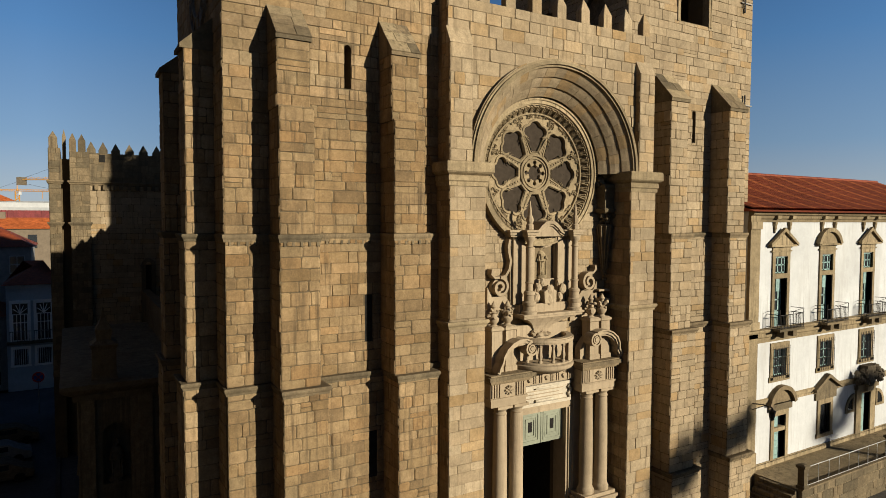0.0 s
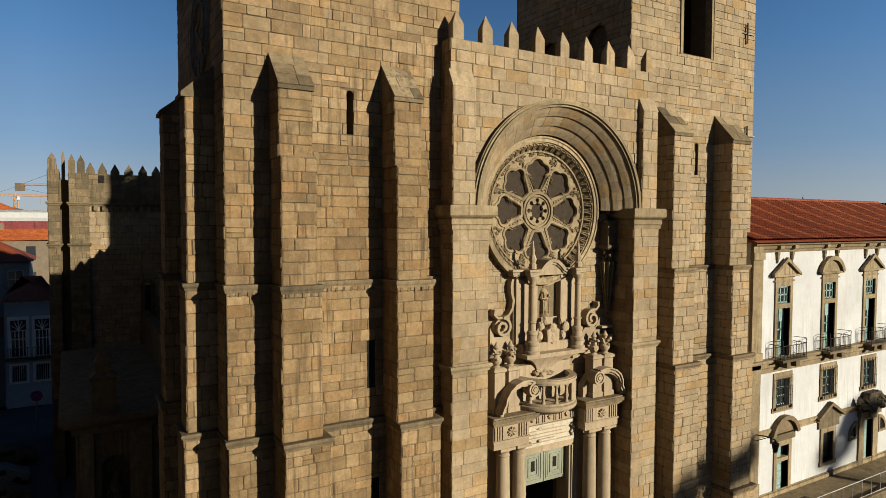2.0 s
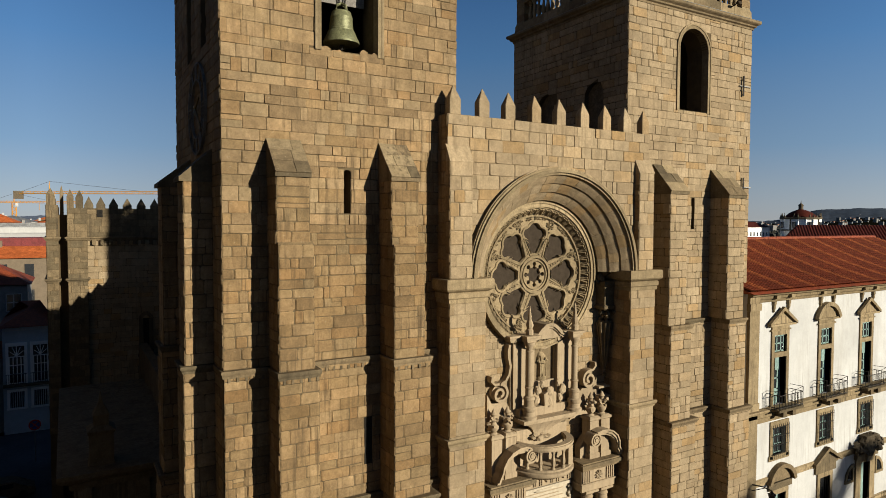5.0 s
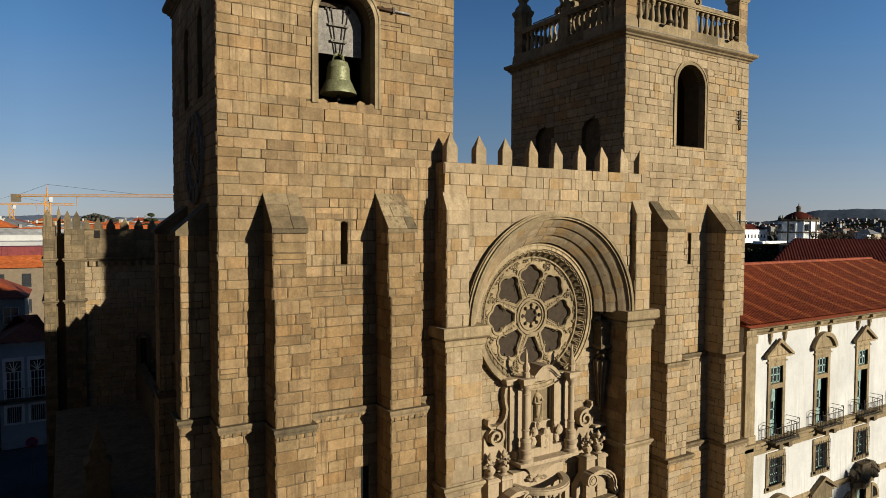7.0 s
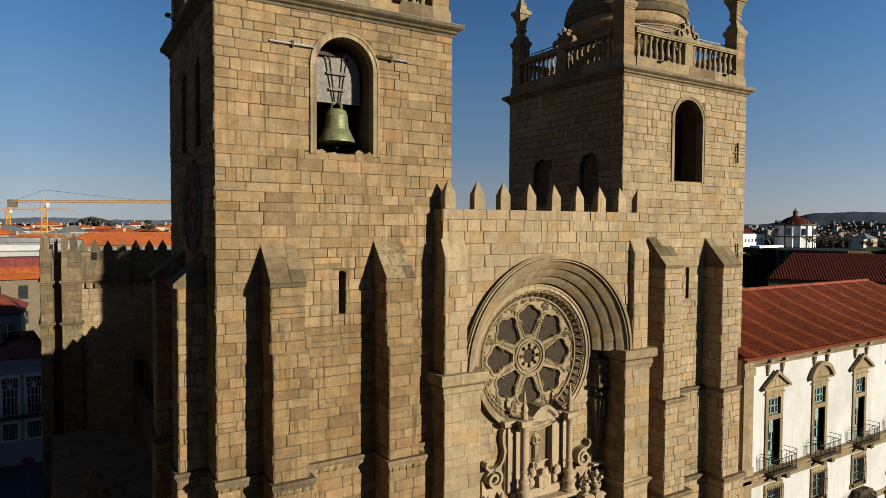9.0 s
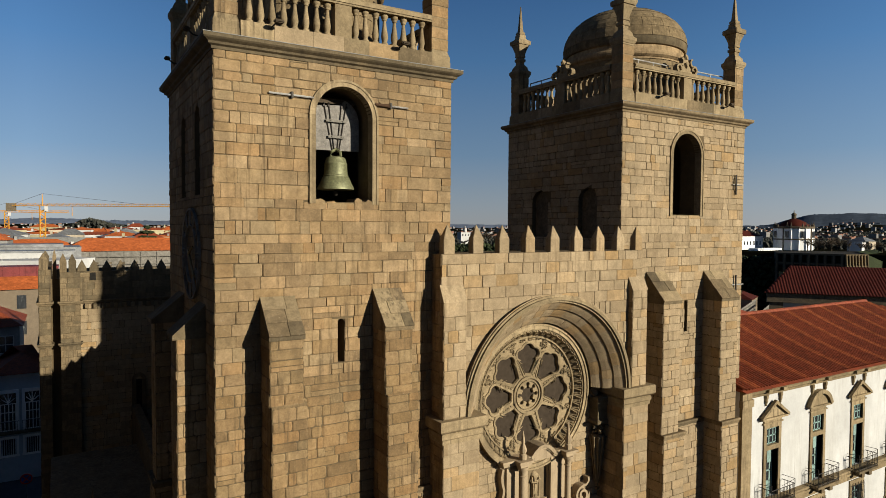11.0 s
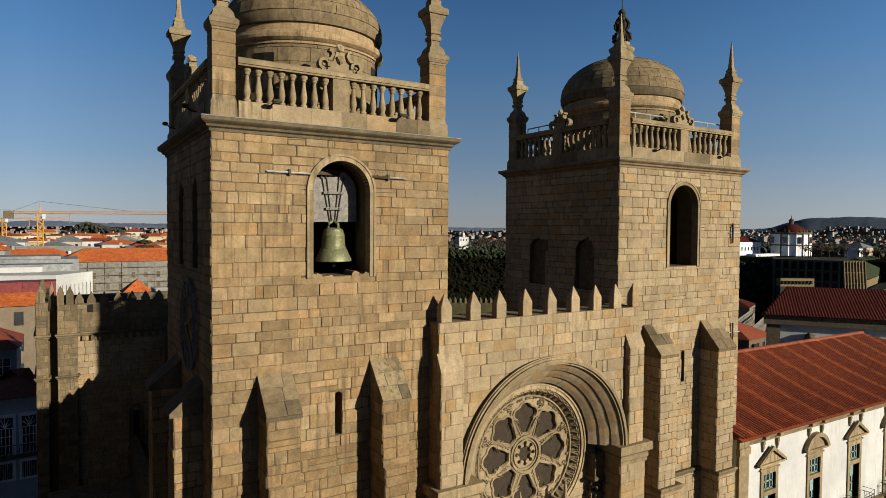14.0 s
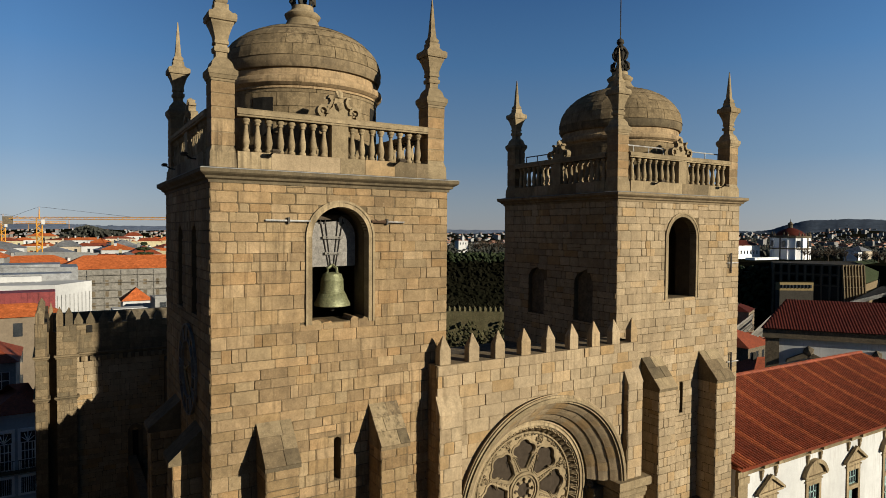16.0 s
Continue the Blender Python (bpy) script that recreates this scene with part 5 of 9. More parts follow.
# ---- chapter house ----
def chapter_house():
    ch = thing("chapter_house", "white plastered three-storey chapter house with red tiled roof", "building", (42, 24, GROUND))
    x0, x1, y0, y1, eave, ridge = 28.14, 57.0, 18.58, 30.0, 12.2, 14.6
    wins = [30.85 + 4.2 * i for i in range(6)]
    # storeys: (sill, head) of openings
    bm = bmesh.new()
    wall_core(bm, x0, x1, 6.0, eave, y0, y0 + 0.7, [(w, 0.52, 6.4, 9.95, False) for w in wins])
    wall_core(bm, x0, x1, 1.9, 6.0, y0, y0 + 0.7, [(w + 0.1, 0.56, 3.85, 5.25, False) for w in wins])
    wall_core(bm, x0, x1, GROUND, 1.9, y0, y0 + 0.7, [(w + 0.25, 0.5, TERRACE if i % 2 == 0 else 0.2, 1.85, False) for i, w in enumerate(wins)])
    part("front_wall", bm, LIME, ch)
    bm = boxes((x0, x0 + 0.6, y0 + 0.7, y1, GROUND, eave), (x1 - 0.6, x1, y0 + 0.7, y1, GROUND, eave), (x0 + 0.6, x1 - 0.6, y1 - 0.6, y1, GROUND, eave))
    part("outer_wall", bm, LIME, ch)
    # near-black partitions paint the rooms behind the windows dark
    bm = boxes((x0 + 0.6, x1 - 0.6, y0 + 2.2, y0 + 2.3, GROUND, eave), (x0 + 0.6, x1 - 0.6, y0 + 0.7, y0 + 2.2, 5.9, 6.0), (x0 + 0.6, x1 - 0.6, y0 + 0.7, y0 + 2.2, 1.85, 1.95))
    part("inner_wall", bm, DARK, ch)
    # roof: ridged rows of barrel tiles
    roof = bmesh.new()
    ym = (y0 + y1) / 2
    ov = 0.55
    e0 = eave + 0.12
    slope = (ridge - e0) / (ym - y0 + ov)
    n_course = 22
    xs0, xs1, hip = x0 - 0.3, x1 + ov, x1 - 5.0
    pitch = 0.235
    cols = int((xs1 - xs0) / pitch)
    for side in (0, 1):
        for c in range(cols):
            xa = xs0 + c * pitch
            top = 1.0 if xa < hip else max(0.0, 1 - (xa - hip) / (xs1 - hip))
            if top < 0.03:
                continue
            nseg = max(1, int(n_course * top))
            pale = bmesh.new() if c % 9 in (3, 4) else None
            for k in range(nseg):
                t0, t1 = k / n_course, (k + 1.25) / n_course
                rows = []
                tgt = pale or roof
                for t, lift in ((t0, 0.018), (min(t1, 1.0), 0.0)):
                    d = t * (ym - y0 + ov)
                    yy = (y0 - ov + d) if side == 0 else (y1 + ov - d)
                    zz = e0 + slope * d - 0.16 * math.sin(math.pi * t) * top + lift
                    rows.append([tgt.verts.new((xa + u * pitch, yy, zz + h)) for u, h in ((0, 0), (0.22, 0.055), (0.5, 0.08), (0.78, 0.055), (1, 0))])
                for i in range(4):
                    tgt.faces.new((rows[0][i], rows[0][i + 1], rows[1][i + 1], rows[1][i]))
            if pale:
                part("pale_tile_run", pale, PALE_TILE, ch, "lighter run of newer tiles")
    r = part("roof_tiles", roof, TILE, ch)
    r["kind"] = "stuff"
    deck = bmesh.new()
    v = [deck.verts.new(p) for p in ((xs0, y0 - ov, e0 - 0.12), (xs1, y0 - ov, e0 - 0.12), (hip, ym, ridge - 0.4), (xs0, ym, ridge - 0.4), (xs0, y1 + ov, e0 - 0.06), (xs1, y1 + ov, e0 - 0.06))]
    for f in ((0, 1, 2, 3), (3, 2, 5, 4), (1, 5, 2), (0, 3, 4), (0, 4, 5, 1)):
        deck.faces.new([v[i] for i in f])
    part("roof_deck", deck, TILE, ch)
    cap = bmesh.new()
    x = xs0
    while x < hip:
        prof = [(ym - 0.16, ridge - 0.02), (ym - 0.1, ridge + 0.1), (ym, ridge + 0.15), (ym + 0.1, ridge + 0.1), (ym + 0.16, ridge - 0.02)]
        prism(cap, prof, x, x + 0.43, SIDE)
        x += 0.45
    part("ridge_tiles", cap, TILE, ch)["kind"] = "stuff"
    # cornice, floor band, corner pilaster, plinth
    cor = bmesh.new()
    mould(cor, [(0, 11.7), (0.06, 11.7), (0.08, 11.82), (0.14, 11.88), (0.16, 12.0), (0.28, 12.06), (0.34, 12.2), (0, 12.22)], [(x0, y0), (x1, y0)])
    part("cornice", cor, CARVED, ch)
    band = bmesh.new()
    mould(band, [(0, 5.72), (0.1, 5.72), (0.1, 5.95), (0.16, 6.0), (0.16, 6.2), (0.3, 6.25), (0.34, 6.34), (0.3, 6.4), (0, 6.42)], [(x0 - 0.3, y0), (x1, y0)])
    part("floor_band", band, CARVED, ch)
    pil = boxes((28.12, 28.9, y0 - 0.16, y0 - 0.003, GROUND, 12.0), (28.08, 28.96, y0 - 0.2, y0 - 0.002, GROUND, 0.3), (28.08, 28.96, y0 - 0.22, y0 - 0.002, 11.35, 11.7), (28.08, 28.96, y0 - 0.2, y0 - 0.001, 6.43, 6.8))
    part("corner_pilaster", pil, CARVED, ch)
    low_band = bmesh.new()
    mould(low_band, [(0, 2.5), (0.04, 2.5), (0.04, 2.62), (0.08, 2.66), (0.1, 2.82), (0, 2.86)], [(28.97, y0), (x1, y0)])
    part("string_course", low_band, CARVED, ch)
    plinth = boxes((28.96, x1, y0 - 0.06, y0 - 0.002, GROUND, -0.4))
    part("plinth", plinth, CARVED, ch)
    # drop brackets under the eaves
    for i in range(6):
        for dx in (-0.62, 0.62):
            x = wins[i] + dx
            bm = bmesh.new()
            lathe(bm, [(0.13, 11.7), (0.13, 11.6), (0.1, 11.5), (0.1, 11.38), (0.05, 11.25), (0.06, 11.2), (0, 11.12)], x, y0 - 0.04, 8)
            box(bm, x - 0.16, x + 0.16, y0 - 0.3, y0 - 0.05, 11.86, 12.02)
            part("bracket", bm, CARVED, ch)
    for i, w in enumerate(wins):
        upper_window(ch, w, y0, i)
        barred_window(ch, w + 0.12, y0, i)
        ground_opening(ch, w + 0.25, y0, i)
    ch.location += Vector((-0.06, 0, -0.27))
    return ch


def upper_window(ch, w, y, i):
    fr = bmesh.new()
    z0, z1 = 6.42, 9.98
    for a, b, c, d in ((w - 0.74, w - 0.52, z0, z1), (w + 0.52, w + 0.74, z0, z1), (w - 0.74, w + 0.74, z1, 10.5), (w - 0.52, w + 0.52, 8.86, 9.1)):
        box(fr, a, b, y - 0.07, y + 0.25, c, d)
    box(fr, w - 0.84, w + 0.84, y - 0.1, y - 0.002, 10.2, 10.28)
    win = part("balcony_window", fr, CARVED, ch)
    ped = bmesh.new()
    if i % 2 == 0:
        prism(ped, [(w - 1.05, 10.52), (w + 1.05, 10.52), (w + 1.05, 10.6), (w, 11.26), (w - 1.05, 10.6)], y - 0.12, y - 0.002, FRONT)
        for s in (-1, 1):
            prism(ped, [(w + s * 1.16, 10.5), (w + s * 1.16, 10.64), (w, 11.42), (w, 11.22)][::s], y - 0.26, y - 0.11, FRONT)
        box(ped, w - 1.08, w + 1.08, y - 0.22, y - 0.11, 10.46, 10.56)
    else:
        ring(ped, w, 10.2, 0.98, 1.2, y - 0.26, y - 0.002, 18, 162, 16)
        prism(ped, arc(w, 10.2, 1.0, 18, 162, 12), y - 0.12, y - 0.002, FRONT)
        box(ped, w - 1.08, w + 1.08, y - 0.22, y - 0.11, 10.46, 10.56)
    part("pediment", ped, CARVED, win)
    fl = bmesh.new()
    # transom light
    for x in (-0.5, -0.17, 0.16, 0.42):
        box(fl, w + x, w + x + 0.07, y + 0.06, y + 0.12, 9.1, 9.95)
    for z in (9.12, 9.5, 9.88):
        box(fl, w - 0.5, w + 0.5, y + 0.06, y + 0.12, z, z + 0.06)
    part("transom_sash", fl, TEAL, win)
    leaf = bmesh.new()
    # one leaf shut with a shutter, the other open inwards
    box(leaf, w - 0.5, w - 0.42, y + 0.05, y + 0.12, 6.45, 8.86)
    box(leaf, w - 0.1, w + 0.0, y + 0.05, y + 0.12, 6.45, 8.86)
    for z in (6.45, 7.2, 7.75, 8.3, 8.8):
        box(leaf, w - 0.5, w + 0.0, y + 0.05, y + 0.12, z, z + 0.06)
    box(leaf, w - 0.5, w + 0.0, y + 0.06, y + 0.11, 6.45, 7.2)
    box(leaf, w - 0.3, w - 0.0, y + 0.02, y + 0.045, 8.2, 8.86)
    part("window_leaf", leaf, TEAL, win)
    op = bmesh.new()
    box(op, w + 0.44, w + 0.5, y + 0.24, y + 0.75, 6.45, 8.86)
    for z in (6.9, 7.5, 8.1):
        box(op, w - 0.02, w + 0.3, y + 0.5, y + 0.53, z, z + 0.05)
    part("open_leaf", op, TEAL, win)
    pane = boxes((w - 0.45, w + 0.46, y + 0.085, y + 0.1, 9.15, 9.92), (w - 0.44, w - 0.1, y + 0.085, y + 0.1, 7.2, 8.82))
    part("pane", pane, PANE, win)
    # balcony
    slab = boxes((w - 1.05, w + 1.05, y - 0.72, y - 0.32, 6.3, 6.42), (w - 0.55, w - 0.25, y - 0.62, y - 0.002, 5.98, 6.3), (w + 0.25, w + 0.55, y - 0.62, y - 0.002, 5.98, 6.3))
    b = part("balcony", slab, WEATHERED, ch)
    r = bmesh.new()
    zt, zb = 7.25, 6.5
    ya = y - 0.68
    for z in (zb, zb + 0.62):
        tube(r, [(w - 1.0, y - 0.01, z), (w - 1.0, ya, z), (w + 1.0, ya, z), (w + 1.0, y - 0.01, z)], 0.02, 5)
    tube(r, [(w - 1.0, y - 0.01, zt), (w - 1.0, ya, zt + 0.12), (w - 0.98, ya, zt + 0.12)], 0.014, 4)
    tube(r, [(w + 1.0, y - 0.01, zt + 0.1), (w + 1.0, ya, zt + 0.12), (w - 0.1, ya, zt - 0.02)], 0.014, 4)
    for k in range(17):
        x = w - 1.0 + k * 0.125
        tube(r, [(x, ya, zb - 0.08), (x, ya, zb + 0.62)], 0.012, 4)
    for s in (-1, 1):
        tube(r, [(w + s, ya, zb - 0.08), (w + s, ya, zt + 0.12)], 0.02, 4)
        for k in range(1, 5):
            tube(r, [(w + s, ya + k * 0.13, zb - 0.08), (w + s, ya + k * 0.13, zb + 0.62)], 0.012, 4)
    part("railing", r, IRON, b)


def barred_window(ch, w, y, i):
    fr = bmesh.new()
    for a, b, c, d in ((w - 0.8, w - 0.56, 3.7, 5.6), (w + 0.56, w + 0.8, 3.7, 5.6), (w - 0.56, w + 0.56, 5.25, 5.6), (w - 0.88, w + 0.88, 3.6, 3.85)):
        box(fr, a, b, y - 0.06, y + 0.25, c, d)
    win = part("barred_window", fr, CARVED, ch)
    sash = bmesh.new()
    for k in range(4):
        x = w - 0.56 + k * 0.35
        box(sash, x, x + 0.07, y + 0.16, y + 0.22, 3.85, 5.25)
    for k in range(4):
        z = 3.86 + k * 0.44
        box(sash, w - 0.56, w + 0.56, y + 0.16, y + 0.22, z, z + 0.06)
    part("sash", sash, TEAL, win)
    part("pane", boxes((w - 0.55, w + 0.55, y + 0.185, y + 0.2, 3.87, 5.24)), PANE, win)
    bars = bmesh.new()
    for k in range(9):
        x = w - 0.7 + k * 0.175
        tube(bars, [(x, y - 0.14, 3.72), (x, y - 0.14, 5.45)], 0.014, 4)
    for z in (3.95, 4.4, 4.85, 5.3):
        tube(bars, [(w - 0.72, y - 0.14, z), (w + 0.72, y - 0.14, z)], 0.014, 4)
    part("grille", bars, IRON, win)


def arms_doorway(ch, w, y):
    """A tall doorway under the coat of arms, with a quarter-round barred light on either side."""
    fr = boxes((w - 1.05, w - 0.5, y - 0.09, y + 0.25, TERRACE, 2.15), (w + 0.5, w + 1.05, y - 0.09, y + 0.25, TERRACE, 2.15), (w - 0.5, w + 0.5, y - 0.09, y + 0.25, 1.86, 2.15),
               (w - 1.15, w + 1.15, y - 0.2, y - 0.002, 2.15, 2.4), (w - 0.34, w + 0.34, y - 0.34, y - 0.201, 2.0, 2.4))
    win = part("doorway", fr, CARVED, ch)
    d = bmesh.new()
    box(d, w - 0.5, w + 0.02, y + 0.04, y + 0.1, TERRACE, 1.85)
    for k in range(7):
        prism(d, [(w - 0.46, TERRACE + 0.12 + k * 0.39), (w - 0.04, TERRACE + 0.12 + k * 0.39), (w - 0.25, TERRACE + 0.4 + k * 0.39)], y + 0.0, y + 0.05, FRONT)
    part("door_leaf", d, TEAL, win)
    for s in (-1, 1):
        c, z = w + s * 1.2, 1.05
        a0, a1 = (90, 180) if s < 0 else (0, 90)
        fr = bmesh.new()
        ring(fr, c, z, 0.72, 0.9, y - 0.07, y - 0.002, a0, a1, 10)
        box(fr, min(c, c + s * 0.14), max(c, c + s * 0.14), y - 0.07, y - 0.002, z, z + 0.72)
        box(fr, min(c, c + s * 0.9), max(c, c + s * 0.9), y - 0.075, y - 0.002, z - 0.14, z)
        light = part("side_light", fr, CARVED, win)
        pane = bmesh.new()
        prism(pane, [(c + s * 0.14, z)] + arc(c, z, 0.72, a0, a1 - 12 if s < 0 else a1 - 12, 8), y - 0.012, y - 0.004, FRONT)
        part("pane", pane, PANE, light)
        g = bmesh.new()
        for k in range(4):
            x = c + s * (0.22 + k * 0.13)
            tube(g, [(x, y - 0.03, z), (x, y - 0.03, z + math.sqrt(0.5 - (x - c) ** 2))], 0.012, 4)
        part("grille", g, IRON, light)


def ground_opening(ch, w, y, i):
    if i == 2:
        arms_doorway(ch, w, y)
        return
    fr = bmesh.new()
    z0 = TERRACE if i % 2 == 0 else 0.2
    for a, b, c, d in ((w - 0.74, w - 0.5, z0, 2.1), (w + 0.5, w + 0.74, z0, 2.1), (w - 0.5, w + 0.5, 1.82, 2.1)):
        box(fr, a, b, y - 0.07, y + 0.25, c, d)
    if i % 2:
        box(fr, w - 0.8, w + 0.8, y - 0.08, y + 0.2, 0.0, 0.2)
    else:
        box(fr, w - 0.5, w + 0.5, y - 0.05, y + 0.25, 1.0, 1.2)
    win = part("doorway" if i % 2 == 0 else "ground_window", fr, CARVED, ch)
    ped = bmesh.new()
    if i % 2:
        for s in (-1, 1):
            prism(ped, [(w + s * 1.3, 2.6), (w + s * 1.3, 2.74), (w, 3.5), (w, 3.3)][::s], y - 0.28, y - 0.05, FRONT)
        prism(ped, [(w - 1.25, 2.5), (w + 1.25, 2.5), (w, 3.32)], y - 0.1, y - 0.002, FRONT)
    else:
        ring(ped, w, 2.2, 0.98, 1.2, y - 0.28, y - 0.002, 14, 166, 16)
        prism(ped, arc(w, 2.2, 1.0, 14, 166, 12), y - 0.1, y - 0.002, FRONT)
    box(ped, w - 1.0, w + 1.0, y - 0.1, y - 0.003, 2.1, 2.5)
    part("pediment", ped, WEATHERED, win)
    if i % 2 == 0:
        d = bmesh.new()
        box(d, w - 0.5, w + 0.02, y + 0.04, y + 0.1, TERRACE, 1.0)
        for k in range(5):
            box(d, w - 0.44, w - 0.04, y + 0.0, y + 0.05, TERRACE + 0.1 + k * 0.37, TERRACE + 0.36 + k * 0.37)
        box(d, w - 0.48, w - 0.02, y + 0.05, y + 0.11, 1.22, 1.8)
        part("door_leaf", d, TEAL, win)
    else:
        part("pane", boxes((w - 0.5, w + 0.5, y + 0.2, y + 0.22, 0.2, 1.82)), PANE, win)
        g = bmesh.new()
        for k in range(6):
            tube(g, [(w - 0.45 + k * 0.18, y + 0.05, 0.2), (w - 0.45 + k * 0.18, y + 0.05, 1.82)], 0.014, 4)
        part("grille", g, IRON, win)


chapter_house()


# ---- north transept and nave ----
def transept():
    t = thing("north_transept", "crenellated granite north transept with corner buttresses", "church wing", (4, 56, -6))
    zg = -6.0
    w = part("wall", boxes((1.3, 12, 53.5, 54.2, zg, 16.3)), MORTAR, t)
    part("transept_roof", boxes((-0.45, 12, 54.2, 65.4, zg, 13.0)), DARK_STONE, t)
    part("back_parapet", boxes((-1.25, 12, 65.4, 66, zg, 15.8)), DARK_STONE, t)
    for b in ((0.04, 1.3, 53.0, 54.2, zg, 16.3), (-1.25, -0.51, 53.0, 65.4, zg, 16.5), (-0.51, 0.04, 53.9, 54.2, zg, 15.8)):
        part("buttress", boxes(b), MORTAR, t)
    hole = [(1.95, 2.33, 15.65, 16.2)]
    # near-black plate drawn in place of a shaded hole
    part("parapet_opening", boxes((1.95, 2.33, 53.44, 53.47, 15.65, 16.2)), DARK, t)
    ashlar(w, STONE_PALE, face_front(53.5), 1.3, 12, 2, 13.9, 0.42, 0.7, 71)
    ashlar(w, WEATHERED, face_front(53.5), 1.3, 12, 14.2, 16.3, 0.42, 0.7, 72, hole)
    ashlar(w, WEATHERED, face_front(53.0), 0.04, 1.3, 14.2, 16.3, 0.42, 0.6, 76)
    ashlar(w, WEATHERED, face_front(53.0), 0.04, 1.3, 0, 13.9, 0.42, 0.6, 73)
    ashlar(w, WEATHERED, face_front(53.0), -1.25, -0.51, 14.2, 16.5, 0.42, 0.6, 77)
    ashlar(w, WEATHERED, face_front(53.0), -1.25, -0.51, 0, 13.9, 0.42, 0.6, 74)
    ashlar(w, WEATHERED, face_north(-1.25), 53.0, 60.0, 0, 16.5, 0.42, 0.8, 75)
    for z in (14.2, 11.2):
        b = bmesh.new()
        mould(b, moulded(z, z - 0.25, 0.16), [(0.04, 53.9), (0.04, 53.0), (1.3, 53.0), (1.3, 53.5)] + ([(12, 53.5)] if z > 12 else []))
        part("string_course", b, WEATHERED, t)
        b = bmesh.new()
        mould(b, moulded(z, z - 0.25, 0.16), [(-1.25, 60), (-1.25, 53.0), (-0.51, 53.0), (-0.51, 53.9)])
        part("string_course", b, WEATHERED, t)
    for k in range(12):
        part("corbel", boxes((1.6 + k * 0.55, 1.85 + k * 0.55, 53.22, 53.5, 13.6, 13.94)), WEATHERED, t)

    def mer(x, y, hx, hy, z, h, body=0.6):
        b = bmesh.new()
        lathe(b, [(1, z), (1, z + h * body), (0, z + h)], 0, 0, square=True)
        for v in b.verts:
            v.co.x, v.co.y = x + v.co.x * hx, y + v.co.y * hy
        part("merlon", b, WEATHERED, t)
    for x in (1.45, 2.23, 3.07, 4.0, 4.96, 5.9, 6.85, 7.8, 8.75):
        mer(x, 53.75, 0.29, 0.25, 16.28, 0.82 if x > 3 else 0.9, 0.3)
    mer(-0.95, 53.4, 0.27, 0.3, 16.48, 1.25)
    mer(-0.27, 54.05, 0.12, 0.14, 15.78, 2.2, 0.75)
    mer(0.26, 53.4, 0.22, 0.3, 16.28, 1.4)
    mer(0.84, 53.35, 0.24, 0.3, 16.28, 1.35)
    for y in (56, 57.5, 59.0, 60.5, 62.0):
        mer(-0.95, y, 0.25, 0.34, 16.48, 1.1)
    win = part("lancet_window", boxes((4.95, 5.35, 53.42, 53.46, 5.3, 7.9)), DARK, t)
    fr = bmesh.new()
    ring(fr, 5.15, 7.9, 0.22, 0.5, 53.36, 53.5, 0, 180, 12)
    box(fr, 4.65, 4.93, 53.36, 53.5, 5.2, 7.9)
    box(fr, 5.37, 5.65, 53.36, 53.5, 5.2, 7.9)
    box(fr, 4.55, 5.75, 53.3, 53.5, 4.95, 5.2)
    part("window_surround", fr, WEATHERED, win)
    nave = thing("nave", "dark granite nave with low crenellated aisle", "church wing", (9, 40, -3))
    bm = boxes((7.2, 12, 26.4, 53.5, -6, 13.4), (12, 20.2, 26.4, 60, -6, 16.2))
    part("aisle_wall", bm, DARK_STONE, nave)
    for k in range(17):
        y = 27.9 + k * 1.48
        b = bmesh.new()
        lathe(b, [(0.5, 13.38), (0.46, 13.6), (0, 14.2)], 7.5, y, square=True, sx=0.6)
        part("merlon", b, WEATHERED, nave)


transept()


def north_buttress(y0, y1, xl, z_eave, z_top):
    zs = [(xl, z_eave, 11.06), (xl - 0.06, 11.06, 6.66), (xl - 0.16, 6.66, GROUND)]
    bm = bmesh.new()
    for x, zt, zb in zs:
        box(bm, x, 3.7, y0 - (xl - x), y1 + (xl - x), zb, zt)
    ob = part("side_buttress", bm, MORTAR, north_tower)
    for i, (x, zt, zb) in enumerate(zs):
        ashlar(ob, STONE, face_front(y0 - (xl - x)), x, 3.69, zb, zt, 0.43, 0.5, 300 + i + int(y0))
        ashlar(ob, STONE, face_north(x), y0 - (xl - x), y1 + (xl - x), zb, zt, 0.43, 0.6, 310 + i + int(y0))
    for z in (11.06, 6.66):
        b = bmesh.new()
        e = 0.06 if z > 10 else 0.16
        mould(b, moulded(z, z - 0.22, 0.1), [(3.7, y0 - e), (xl - e, y0 - e), (xl - e, y1 + e), (3.7, y1 + e)][::-1])
        part("string_course", b, WEATHERED, ob)
    cap = bmesh.new()
    prism(cap, [(xl - 0.12, z_eave - 0.05), (xl - 0.12, z_eave + 0.08), (3.7, z_top), (3.7, z_eave - 0.05)], y0 - 0.05, y1 + 0.05, FRONT)
    part("sloped_cap", cap, WEATHERED, ob)


north_buttress(19.62, 20.6, 2.87, 16.5, 17.45)
north_buttress(23.3, 24.3, 2.75, 16.5, 17.45)


